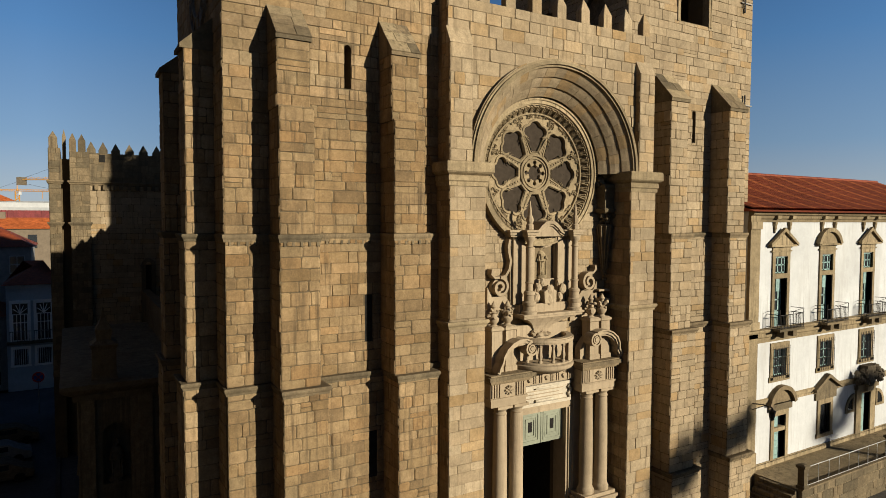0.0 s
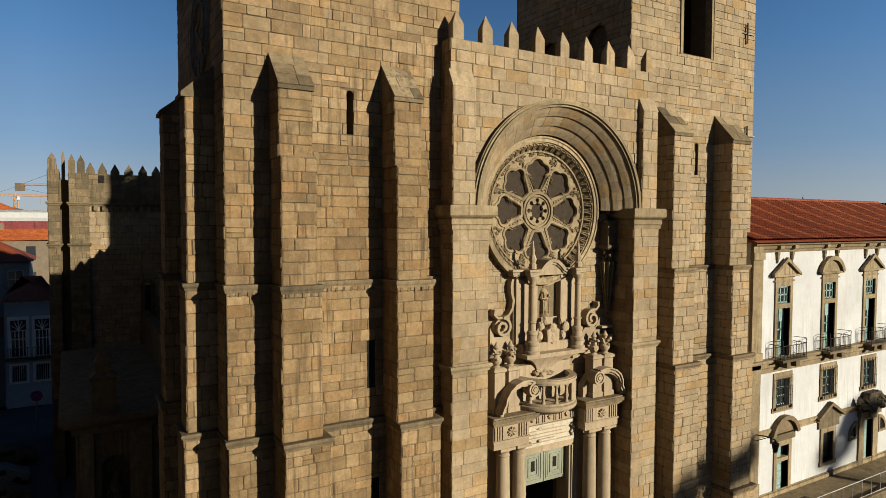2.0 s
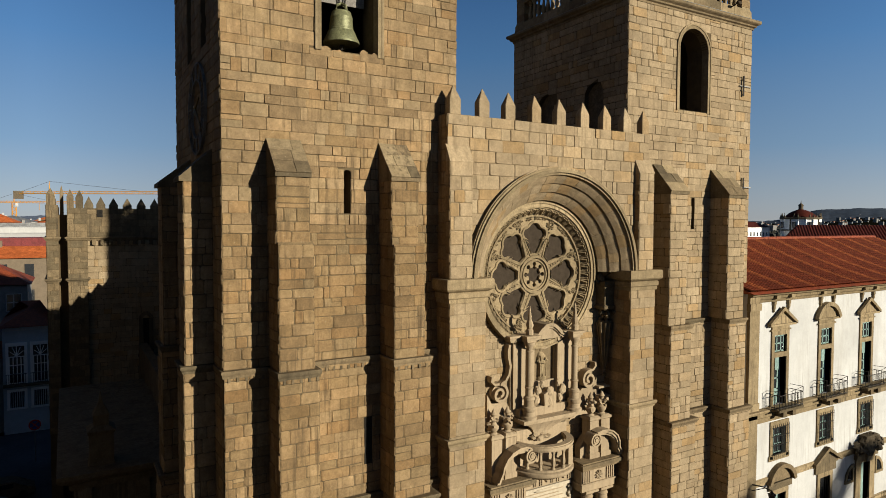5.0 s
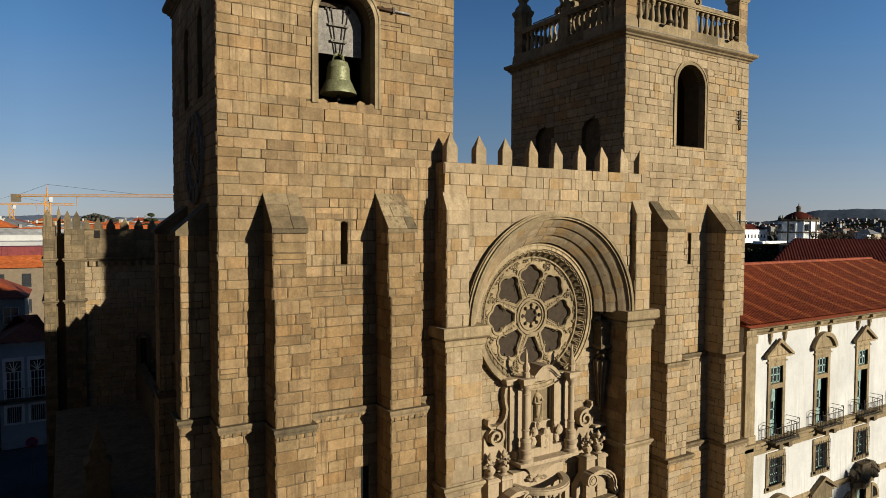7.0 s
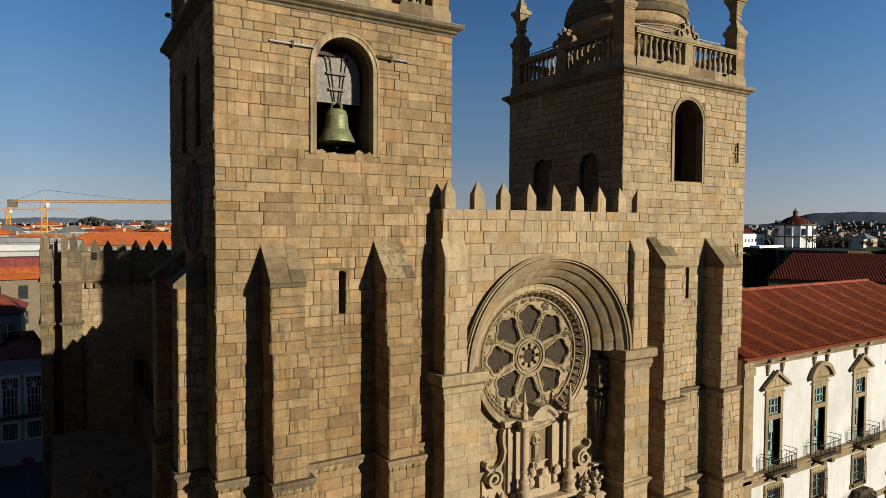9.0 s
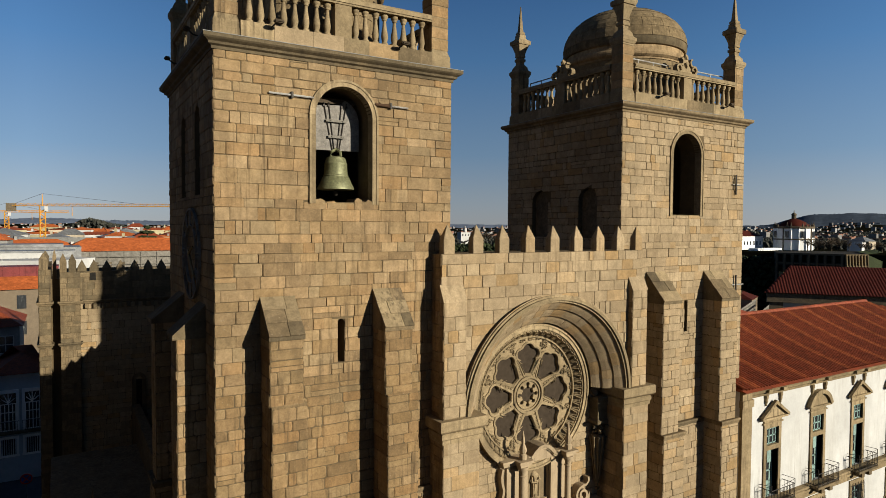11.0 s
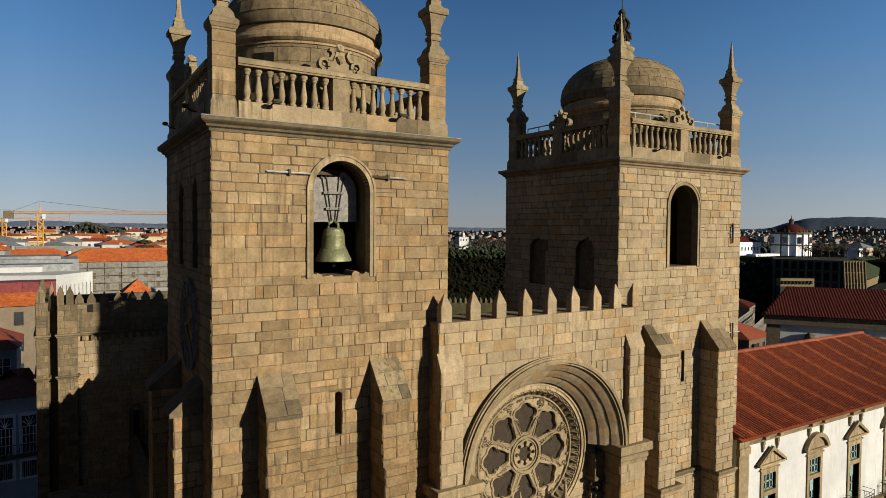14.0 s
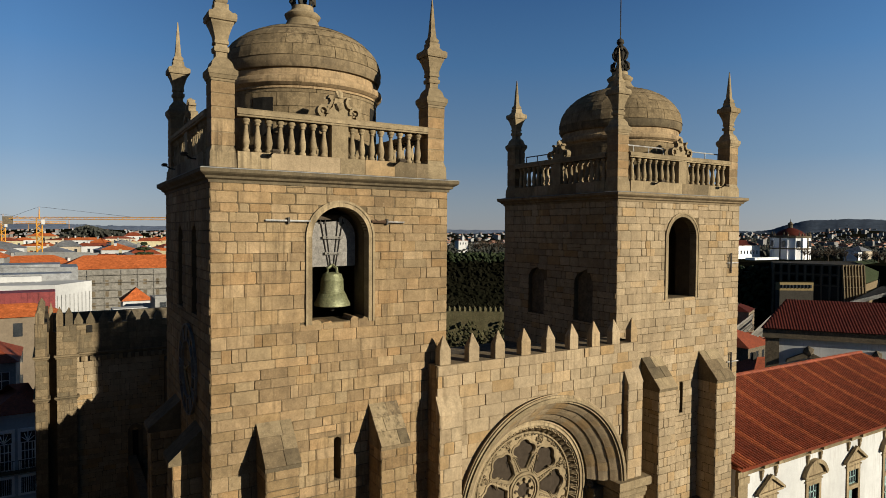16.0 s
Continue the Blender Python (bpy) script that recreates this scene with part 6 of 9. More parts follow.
# ---- rose window ----
def flat_plate(name, outer, holes, y, depth, bevel, material, parent, smooth=False):
    """A pierced plate in the front plane: outer line and holes as lists of (x, z)."""
    cu = bpy.data.curves.new(name, "CURVE")
    cu.dimensions, cu.fill_mode = "2D", "BOTH"
    cu.extrude, cu.bevel_depth, cu.bevel_resolution = depth / 2, bevel, 0
    for line in [outer] + holes:
        sp = cu.splines.new("POLY")
        sp.points.add(len(line) - 1)
        for p, (x, z) in zip(sp.points, line):
            p.co = (x, z, 0, 1)
        sp.use_cyclic_u = True
    tmp = new(name, cu)
    me = bpy.data.meshes.new_from_object(tmp.evaluated_get(bpy.context.evaluated_depsgraph_get()))
    bpy.data.objects.remove(tmp)
    me.transform(Matrix.Translation((0, y, 0)) @ Matrix.Rotation(math.pi / 2, 4, "X"))
    me.materials.clear()
    me.materials.append(material)
    me.name = name
    ob = new(name, me)
    ob.parent = parent
    ob.matrix_parent_inverse = Matrix.Translation(-origin(parent))
    return ob


def rose_window():
    cx, cz = 15.42, 13.3
    rose = thing("rose_window", "round granite rose window with eight petals and leaded glass", "window", (cx, 19.3, cz - 2.9))

    def pt(r, a):
        return (cx + r * math.cos(radians(a)), cz + r * math.sin(radians(a)))

    def petal(a, grow=0.0):
        """A petal that widens outward and ends in three lobes."""
        line = [(0.72 - grow, -0.13 - grow), (0.72 - grow, 0.13 + grow)]
        line += [(1.22, 0.4 + grow)]
        for k in range(7):
            t = radians(-75 + k * 27)
            line.append((1.38 + (0.17 + grow) * math.sin(t), 0.30 + (0.17 + grow) * math.cos(t)))
        for k in range(9):
            t = radians(62 - k * 15.5)
            line.append((1.47 + (0.27 + grow) * math.cos(t), (0.25 + grow) * math.sin(t)))
        for k in range(7):
            t = radians(87 - k * 27)
            line.append((1.38 + (0.17 + grow) * math.sin(t), -0.30 - (0.17 + grow) * math.cos(t)))
        line += [(1.22, -0.4 - grow)]
        c, s = 1.14 * math.cos(radians(a)), 1.14 * math.sin(radians(a))
        return [(cx + u * c - v * s, cz + u * s + v * c) for u, v in line]
    LOBE = [(0.29, -0.062), (0.335, -0.05), (0.36, -0.078), (0.41, -0.094), (0.465, -0.07), (0.5, 0.0), (0.465, 0.07), (0.41, 0.094), (0.36, 0.078), (0.335, 0.05), (0.29, 0.062)]
    centre = []
    for k in range(8):
        for j in range(len(LOBE)):
            u, v = LOBE[j]
            a = radians(45 * k)
            centre.append((cx + u * math.cos(a) - v * math.sin(a), cz + u * math.sin(a) + v * math.cos(a)))
    circle = [pt(2.27, 360 * k / 96) for k in range(96)]
    angles = [90 + 45 * k for k in range(8)]
    tr = flat_plate("tracery", circle, [petal(a) for a in angles] + [centre], 19.19, 0.12, 0.012, CARVED, rose)
    for a in angles:
        flat_plate("petal_moulding", petal(a, 0.075), [petal(a, 0.015)], 19.12, 0.06, 0.01, CARVED, tr)
    hub = bmesh.new()
    ring(hub, cx, cz, 0.53, 0.58, 19.07, 19.14, 0, 360, 40)
    ring(hub, cx, cz, 0.64, 0.73, 19.05, 19.14, 0, 360, 40)
    part("hub", hub, CARVED, tr)
    # studded spokes
    for a in angles:
        st = bmesh.new()
        for k in range(7):
            r = 0.88 + 0.13 * k
            x, z = pt(r, a + 22.5)
            blob(st, (x, 19.11, z), 0.045, int(a) + k, (1, 0.8, 1), 1, 0.1)
        part("studs", st, CARVED, tr)
    # leaf scrolls between and beyond the petals
    rng = random.Random(5)
    leaf = bmesh.new()
    for k in range(1500):
        a = rng.uniform(0, 360)
        r = math.sqrt(rng.uniform(1.4 ** 2, 2.2 ** 2))
        off = (a - 90 + 22.5) % 45 - 22.5
        x, z = pt(r, a)
        v = r * math.sin(radians(off))
        u = r * math.cos(radians(off))
        if u < 2.12 and abs(v) < (0.65 if u > 1.3 else 0.54):
            continue
        t = rng.uniform(0, 6.28)
        q = [(x + 0.062 * math.cos(t + s) * (1 - 0.12 * j), 19.07 + 0.02 * math.sin(j), z + 0.062 * math.sin(t + s) * (1 - 0.12 * j)) for j, s in enumerate((0, 0.9, 1.8, 2.7, 3.6))]
        tube(leaf, q, 0.034, 4, 0.022)
    part("leaf_scrolls", leaf, CARVED, tr)["kind"] = "stuff"
    # carved outer wreath: curled leaves on a hollow band
    band = bmesh.new()
    n = 96
    rows = []
    for k in range(n):
        t = 360 * k / n
        rows.append([band.verts.new((pt(r, t)[0], y_, pt(r, t)[1])) for r, y_ in ((2.27, 19.1), (2.38, 19.06), (2.48, 18.98), (2.56, 18.88), (2.56, 19.2), (2.27, 19.2))])
    for k in range(n):
        p, q = rows[k], rows[(k + 1) % n]
        for j in range(6):
            band.faces.new((p[j], q[j], q[(j + 1) % 6], p[(j + 1) % 6]))
    wreath = part("wreath_band", band, CARVED, rose)
    n = 52
    for k in range(n):
        a = 360 * k / n
        wr = bmesh.new()
        for da, r0, r1, out in ((0.0, 2.3, 2.53, 0.05), (2.0, 2.3, 2.5, 0.035), (-2.0, 2.3, 2.5, 0.035)):
            line = []
            for f, lift in ((0.0, 0.0), (0.35, 0.8), (0.7, 1.0), (1.0, 1.9)):
                r = r0 + (r1 - r0) * f
                x, z = pt(r, a + da * (0.35 + 0.75 * f))
                line.append((x, 19.09 - 0.19 * f - out * lift, z))
            tube(wr, line, 0.03, 5, 0.046)
        part("curled_leaf", wr, CARVED, wreath)
    for r0, r1, ya, yb in ((2.23, 2.29, 19.02, 19.25), (2.55, 2.6, 18.8, 19.3), (2.6, 2.73, 18.74, 19.3), (2.73, 2.8, 18.7, 19.3)):
        bm = bmesh.new()
        ring(bm, cx, cz, r0, r1, ya, yb, 0, 360, 96)
        part("ring_moulding", bm, CARVED, rose, smooth=True)
    for k, a in enumerate(angles):
        bm = bmesh.new()
        prism(bm, petal(a, 0.02), 19.225, 19.24, FRONT)
        part("glass_pane", bm, ROSE_GLASS, rose)
    # wall of the recess round and below the rose
    outline = [(12.12, 6.3), (19.02, 6.3), (19.02, 13.4)] + [(15.47 + 3.1 * math.cos(radians(t)), 13.34 + 3.1 * math.sin(radians(t))) for t in range(0, 181, 6)] + [(12.12, 13.4)]
    sur = flat_plate("surround", outline, [[pt(2.62, 360 * k / 72) for k in range(72)]], 19.14, 0.36, 0.0, PALE_MORTAR, rose)
    free = [(14.25, 17.05, 7.8, 11.2)]
    for k in range(16):
        z = 10.5 + 0.18 * k
        h = min(abs(z - cz), abs(z + 0.18 - cz)) if z < cz else 0
        if h < 2.76:
            w = math.sqrt(2.76 ** 2 - h * h)
            free.append((cx - w, cx + w, z, z + 0.181))
    ashlar(sur, STONE_PALE, face_front(18.96), 12.12, 19.02, 6.3, 13.38, 0.3, 0.5, 63, free, gap=0.007, proud=0.014)
    bm = bmesh.new()
    prism(bm, [pt(0.52, 15 * k) for k in range(24)], 19.225, 19.24, FRONT)
    part("glass_pane", bm, ROSE_GLASS, rose)


rose_window()


# ---- portal ----
def spiral(cx, cz, r0, r1, turns, a0, y, n=40):
    out = []
    for i in range(n + 1):
        t = i / n
        a = a0 + turns * 2 * math.pi * t
        r = r0 + (r1 - r0) * t
        out.append((cx + r * math.cos(a), y, cz + r * math.sin(a)))
    return out


def ribbon(bm, line, thick, y0, y1):
    """A band of some thickness that follows a line of (x, z), from depth y0 to y1."""
    n = len(line)
    rows = []
    for i, (x, z) in enumerate(line):
        a, b = Vector(line[max(0, i - 1)]), Vector(line[min(n - 1, i + 1)])
        d = (b - a).normalized()
        nx, nz = -d.y, d.x
        rows.append([bm.verts.new(p) for p in ((x - nx * thick / 2, y0, z - nz * thick / 2), (x + nx * thick / 2, y0, z + nz * thick / 2), (x + nx * thick / 2, y1, z + nz * thick / 2), (x - nx * thick / 2, y1, z - nz * thick / 2))])
    for a, b in zip(rows, rows[1:]):
        for j in range(4):
            bm.faces.new((a[j], b[j], b[(j + 1) % 4], a[(j + 1) % 4]))
    bm.faces.new(rows[0])
    bm.faces.new(rows[-1][::-1])


def portal():
    P = thing("portal", "baroque granite portal with paired columns, broken pediment and niche", "church portal", (15.8, 18.6, GROUND))
    # door
    fr = bmesh.new()
    for a, b, c, d in ((14.55, 14.82, GROUND, 4.3), (17.0, 17.25, GROUND, 4.3), (14.55, 17.25, 4.3, 4.62)):
        box(fr, a, b, 18.86, 19.6, c, d)
        box(fr, a - 0.07 if a < 15 else a + 0.1, b - 0.1 if a < 15 and b < 15 else b + 0.07, 18.8, 18.88, c, d + 0.06)
    door = part("doorway", fr, PORTAL_STONE, P)
    for x0, x1 in ((14.82, 15.9), (15.91, 17.0)):
        lf = bmesh.new()
        box(lf, x0 + 0.01, x1 - 0.01, 19.1, 19.18, 2.95, 4.3)
        l = part("door_panel", lf, GREEN, door, "grey-green painted door panel")
        for m, yy in ((0.1, 19.075), (0.2, 19.085), (0.3, 19.07)):
            mo = boxes((x0 + m, x1 - m, yy, 19.098, 2.95 + m, 3.01 + m), (x0 + m, x1 - m, yy, 19.098, 4.24 - m, 4.3 - m),
                       (x0 + m, x0 + m + 0.06, yy + 0.001, 19.098, 3.01 + m, 4.24 - m), (x1 - m - 0.06, x1 - m, yy + 0.001, 19.098, 3.01 + m, 4.24 - m))
            part("panel_moulding", mo, GREEN, door)
        part("panel_opening", boxes(((x0 + x1) / 2 - 0.09, (x0 + x1) / 2 + 0.09, 19.085, 19.099, 3.45, 3.85)), DARK, door)
    # inscription
    pl = bmesh.new()
    box(pl, 14.5, 16.85, 18.62, 19.3, 4.75, 5.42)
    for z in (4.72, 5.4):
        box(pl, 14.4, 16.95, 18.54, 19.3, z - 0.06, z + 0.06)
    for sgn, x in ((1, 14.42), (-1, 16.92)):
        tube(pl, [(x, 18.6, 4.8), (x + sgn * 0.07, 18.56, 4.95), (x - sgn * 0.05, 18.58, 5.1), (x + sgn * 0.07, 18.56, 5.22), (x, 18.6, 5.38)], 0.07, 6)
    for z in (4.84, 5.33):
        tube(pl, [(15.2, 18.57, z), (15.3, 18.54, z + 0.01), (15.95, 18.54, z + 0.01), (16.05, 18.57, z)], 0.055, 8)
    plaque = part("inscription_plaque", pl, PLAQUE_STONE, P, "pale carved plaque with worn lettering")
    for k in range(3):
        part("worn_lettering", boxes((14.72, 16.6 - 0.2 * (k % 2), 18.612, 18.619, 5.2 - 0.13 * k, 5.235 - 0.13 * k)), PORTAL_STONE, plaque)
    # columns in pairs
    for a, b, xs in ((12.85, 14.6, (13.4, 14.14)), (17.2, 18.93, (17.64, 18.44))):
        ped = bmesh.new()
        box(ped, a, b, 17.95, 19.3, GROUND, 0.6)
        box(ped, a - 0.05, b + 0.03, 17.88, 19.3, 0.6, 0.72)
        box(ped, a + 0.04, b - 0.04, 17.98, 19.3, 0.72, 0.86)
        part("pedestal", ped, PORTAL_STONE, P)
        back = boxes((a + 0.12, b - 0.12, 18.78, 19.3, 0.86, 5.0))
        part("pilaster", back, PORTAL_STONE, P)
        for x in xs:
            c = bmesh.new()
            lathe(c, [(0.33, 0.86), (0.33, 0.95), (0.34, 1.0), (0.31, 1.06), (0.29, 1.1), (0.27, 1.14), (0.268, 2.2), (0.262, 3.2), (0.235, 4.6), (0.225, 4.68), (0.25, 4.7), (0.25, 4.74), (0.225, 4.76), (0.225, 4.84), (0.3, 4.92), (0.31, 4.95)], x, 18.38, 24)
            col = part("column", c, PORTAL_STONE, P, smooth=True)
            part("abacus", boxes((x - 0.33, x + 0.33, 18.05, 18.72, 4.95, 5.05)), PORTAL_STONE, col)
        # entablature block over the pair
        e = bmesh.new()
        xa, xb = (12.78, 14.36) if a < 15 else (17.1, 18.86)
        box(e, xa, xb, 18.08, 19.3, 5.05, 5.3)
        box(e, xa - 0.04, xb + 0.04, 18.04, 19.3, 5.3, 5.37)
        box(e, xa, xb, 18.1, 19.3, 5.37, 5.9)
        ent = part("entablature", e, PORTAL_STONE, P)
        f = bmesh.new()
        for x0 in (xa + 0.04, xb - 0.46):
            for k in range(4):
                box(f, x0 + k * 0.11, x0 + k * 0.11 + 0.06, 18.05, 18.11, 5.4, 5.88)
        part("triglyph", f, PORTAL_STONE, ent)
        mx = (xa + xb) / 2
        for k in range(8):
            t = k * math.pi / 4
            ro = bmesh.new()
            tube(ro, [(mx + 0.04 * math.cos(t), 18.08, 5.63 + 0.04 * math.sin(t)), (mx + 0.17 * math.cos(t), 18.05, 5.63 + 0.17 * math.sin(t))], 0.025, 5, 0.04)
            part("petal", ro, PORTAL_STONE, ent, smooth=True)
        ro = bmesh.new()
        blob(ro, (mx, 18.06, 5.63), 0.05, 2)
        part("rosette", ro, PORTAL_STONE, ent, smooth=True)
        co = bmesh.new()
        x0, x1 = (12.62, 14.6) if a < 15 else (16.95, 19.0)
        for k, (o, z0, z1) in enumerate(((0.0, 5.9, 5.97), (0.08, 5.97, 6.06), (0.16, 6.06, 6.2), (0.1, 6.2, 6.25))):
            box(co, x0 + 0.12 - o, x1 - 0.12 + o, 18.0 - o, 19.3, z0, z1)
        part("cornice", co, WEATHERED, ent)
        # broken segmental pediment ending in a scroll
        sg = 1 if a < 15 else -1
        xs0 = 13.0 if a < 15 else 19.0
        pd = bmesh.new()
        prof = [(0.0, 0.0), (0.05, 0.12), (0.16, 0.32), (0.2, 0.5), (0.36, 0.76), (0.6, 0.95), (0.9, 1.06), (1.2, 1.06), (1.42, 0.98)]
        if sg < 0:
            prof = [(0.0, 0.0), (-0.02, 0.1), (0.1, 0.26), (0.1, 0.48), (0.22, 0.74), (0.46, 0.93), (0.76, 1.04), (1.06, 1.06), (1.36, 1.0)]
        line = [(xs0 + sg * u * (1.0 if sg > 0 else 0.98), 6.3 + v) for u, v in prof]
        # smooth the line
        sm = []
        for p, q in zip(line, line[1:]):
            sm += [p, ((p[0] + q[0]) / 2, (p[1] + q[1]) / 2)]
        sm.append(line[-1])
        for off, th, ya in ((0, 0.13, 17.9), (-0.1, 0.09, 17.97), (0.08, 0.06, 17.84)):
            ribbon(pd, [(x, z + off) for x, z in sm], th, ya, ya + 0.42)
        vx, vz = line[-1][0] + sg * 0.03, line[-1][1] - 0.2
        for rr, tt in ((0.27, 0.07), (0.15, 0.05)):
            ring(pd, vx, vz, rr - tt, rr, 17.86, 18.3, 0, 360, 24)
        prism(pd, arc(vx, vz, 0.24, 0, 345, 20), 17.93, 18.3, FRONT)
        prism(pd, arc(vx, vz, 0.08, 0, 330, 10), 17.84, 18.0, FRONT)
        part("broken_pediment", pd, PORTAL_STONE, P)
        ty = bmesh.new()
        cxm = (xa + xb) / 2 + sg * 0.1
        prism(ty, [(cxm - 0.55, 6.25), (cxm + 0.62, 6.25), (cxm + 0.62, 6.85), (cxm + 0.3, 7.2), (cxm - 0.25, 7.1), (cxm - 0.55, 6.7)], 18.45, 18.75, FRONT)
        part("tympanum", ty, PORTAL_STONE, P)
        # flower urns on pedestals
        for k, ux in enumerate((13.2, 13.82) if a < 15 else (17.86, 18.46)):
            u = bmesh.new()
            yy = 18.55 if a < 15 else 18.45
            lathe(u, [(0.27, 6.25), (0.27, 6.42), (0.23, 6.46), (0.23, 7.74), (0.28, 7.78), (0.28, 7.86), (0.2, 7.92)], ux, yy, square=True)
            up = part("urn_pedestal", u, PORTAL_STONE, P)
            v = bmesh.new()
            lathe(v, [(0.16, 7.92), (0.1, 7.98), (0.19, 8.1), (0.2, 8.2), (0.12, 8.28), (0.1, 8.36), (0.15, 8.42), (0.08, 8.48), (0.08, 8.56), (0.12, 8.63), (0.05, 8.76), (0, 8.84)], ux, yy, 10)
            part("urn", v, PORTAL_STONE, up, smooth=True)
            rng = random.Random(int(ux * 100))
            for j in range(14):
                t = rng.uniform(0, 6.28)
                rr = rng.uniform(0.1, 0.22)
                fl = bmesh.new()
                blob(fl, (ux + rr * math.cos(t), yy + rr * math.sin(t), rng.uniform(8.05, 8.55)), rng.uniform(0.05, 0.09), j, (1, 1, 1), 1, 0.4)
                part("carved_leaf", fl, PORTAL_STONE, up)
    # middle entablature behind the balcony
    e = boxes((14.36, 17.1, 18.55, 19.3, 5.5, 5.9), (14.36, 17.1, 18.45, 19.3, 5.9, 6.25))
    mid = part("entablature", e, PORTAL_STONE, P)
    f = bmesh.new()
    for k in range(9):
        x = 14.6 + k * 0.28
        if k % 3 == 1:
            blob(f, (x, 18.53, 5.7), 0.12, k, (1, 0.6, 1), 1, 0.3)
        else:
            for j in range(2):
                box(f, x - 0.08 + j * 0.09, x - 0.03 + j * 0.09, 18.51, 18.56, 5.54, 5.88)
    part("carved_frieze", f, PORTAL_STONE, mid)
    # balcony
    bx, by = 15.45, 18.75
    s = bmesh.new()
    lathe(s, [(0.2, 6.02), (0.95, 6.06), (1.12, 6.16), (1.3, 6.24), (1.34, 6.3), (1.34, 6.4), (1.26, 6.44), (0.2, 6.45)], bx, by, 40, math.pi, math.pi)
    bal = part("balcony", s, PORTAL_STONE, P, smooth=True)
    for name, r0, r1, z0, z1 in (("rail_bed", 1.06, 1.3, 7.22, 7.28), ("handrail", 1.03, 1.33, 7.28, 7.38), ("rail_top", 1.06, 1.28, 7.38, 7.42), ("base_rail", 1.1, 1.28, 6.45, 6.52)):
        r = bmesh.new()
        n = 32
        rows = [[r.verts.new((bx + rr * math.cos(t), by + rr * math.sin(t), z)) for rr, z in ((r0, z0), (r1, z0), (r1, z1), (r0, z1))] for t in (math.pi + math.pi * i / n for i in range(n + 1))]
        for p, q in zip(rows, rows[1:]):
            for j in range(4):
                r.faces.new((p[j], q[j], q[(j + 1) % 4], p[(j + 1) % 4]))
        r.faces.new(rows[0])
        r.faces.new(rows[-1][::-1])
        part(name, r, PORTAL_STONE, bal)
    for k in range(8):
        t = math.pi * (1.04 + 0.92 * k / 7)
        x, y = bx + 1.18 * math.cos(t), by + 1.18 * math.sin(t)
        b = bmesh.new()
        if k in (0, 5):
            box(b, x - 0.11, x + 0.11, y - 0.11, y + 0.11, 6.5, 7.24)
        else:
            lathe(b, [(0.08, 6.5), (0.08, 6.58), (0.05, 6.62), (0.085, 6.76), (0.06, 6.95), (0.045, 7.08), (0.07, 7.12), (0.08, 7.24)], x, y, 8)
        part("baluster", b, PORTAL_STONE, bal, smooth=True)
    # wall piers above the cornice
    part("attic", boxes((14.3, 16.75, 18.62, 19.3, 6.25, 7.8)), PORTAL_STONE, P)
    for xa, xb in ((12.2, 14.2), (17.15, 18.95)):
        sc = boxes((xa, xb, 18.72, 19.3, 8.25, 8.5), (xa, xb - 0.05, 18.8, 19.3, 7.95, 8.25), (xa, xb - 0.1, 18.86, 19.3, 7.75, 7.95))
        part("scroll_ledge", sc, PORTAL_STONE, P)
    # niche
    N = bmesh.new()
    wall_core(N, 14.15, 17.1, 8.4, 11.25, 18.84, 19.3, [(15.8, 0.5, 9.5, 10.75, True)])
    nic = part("niche", N, PORTAL_STONE, P)
    part("niche_back", boxes((15.2, 16.4, 19.28, 19.3, 9.4, 11.25)), WEATHERED, nic)
    sh = bmesh.new()
    for k in range(7):
        t = radians(12 + 26 * k)
        tube(sh, [(15.8, 18.86, 10.72), (15.8 + 0.45 * math.cos(t), 19.0, 10.74 + 0.45 * math.sin(t))], 0.03, 5, 0.085)
    part("shell", sh, PORTAL_STONE, nic)
    shelf = bmesh.new()
    for x0, x1, y0, z0, z1 in ((14.35, 17.2, 18.22, 8.1, 8.2), (14.3, 17.25, 18.16, 8.2, 8.27), (14.4, 17.15, 18.56, 8.27, 8.6)):
        box(shelf, x0, x1, y0, 19.3, z0, z1)
    # corbel that tapers down
    rows = []
    for t in range(7):
        f = math.sin(t / 6 * math.pi / 2)
        xa, xb, ya = 14.42 + (15.1 - 14.42) * f ** 1.3, 17.15 + (15.75 - 17.15) * f ** 1.3, 18.28 + 0.3 * f ** 2
        z = 8.1 - 0.5 * (1 - math.cos(t / 6 * math.pi / 2)) - 0.02 * t
        rows.append([shelf.verts.new(q) for q in ((xa, 19.3, z), (xa, ya, z), (xb, ya, z), (xb, 19.3, z))])
    for lo, hi in zip(rows, rows[1:]):
        for k in range(3):
            shelf.faces.new((lo[k], lo[k + 1], hi[k + 1], hi[k]))
    shelf.faces.new(rows[-1])
    part("corbel_shelf", shelf, PORTAL_STONE, nic)
    lf = bmesh.new()
    rng = random.Random(8)
    for j in range(16):
        blob(lf, (15.4 + rng.uniform(-0.4, 0.4), 18.56 + rng.uniform(-0.08, 0.08), 7.46 + rng.uniform(-0.08, 0.1)), rng.uniform(0.07, 0.12), j, (1.2, 1, 0.9), 1, 0.4)
    part("carved_foliage", lf, PORTAL_STONE, nic)
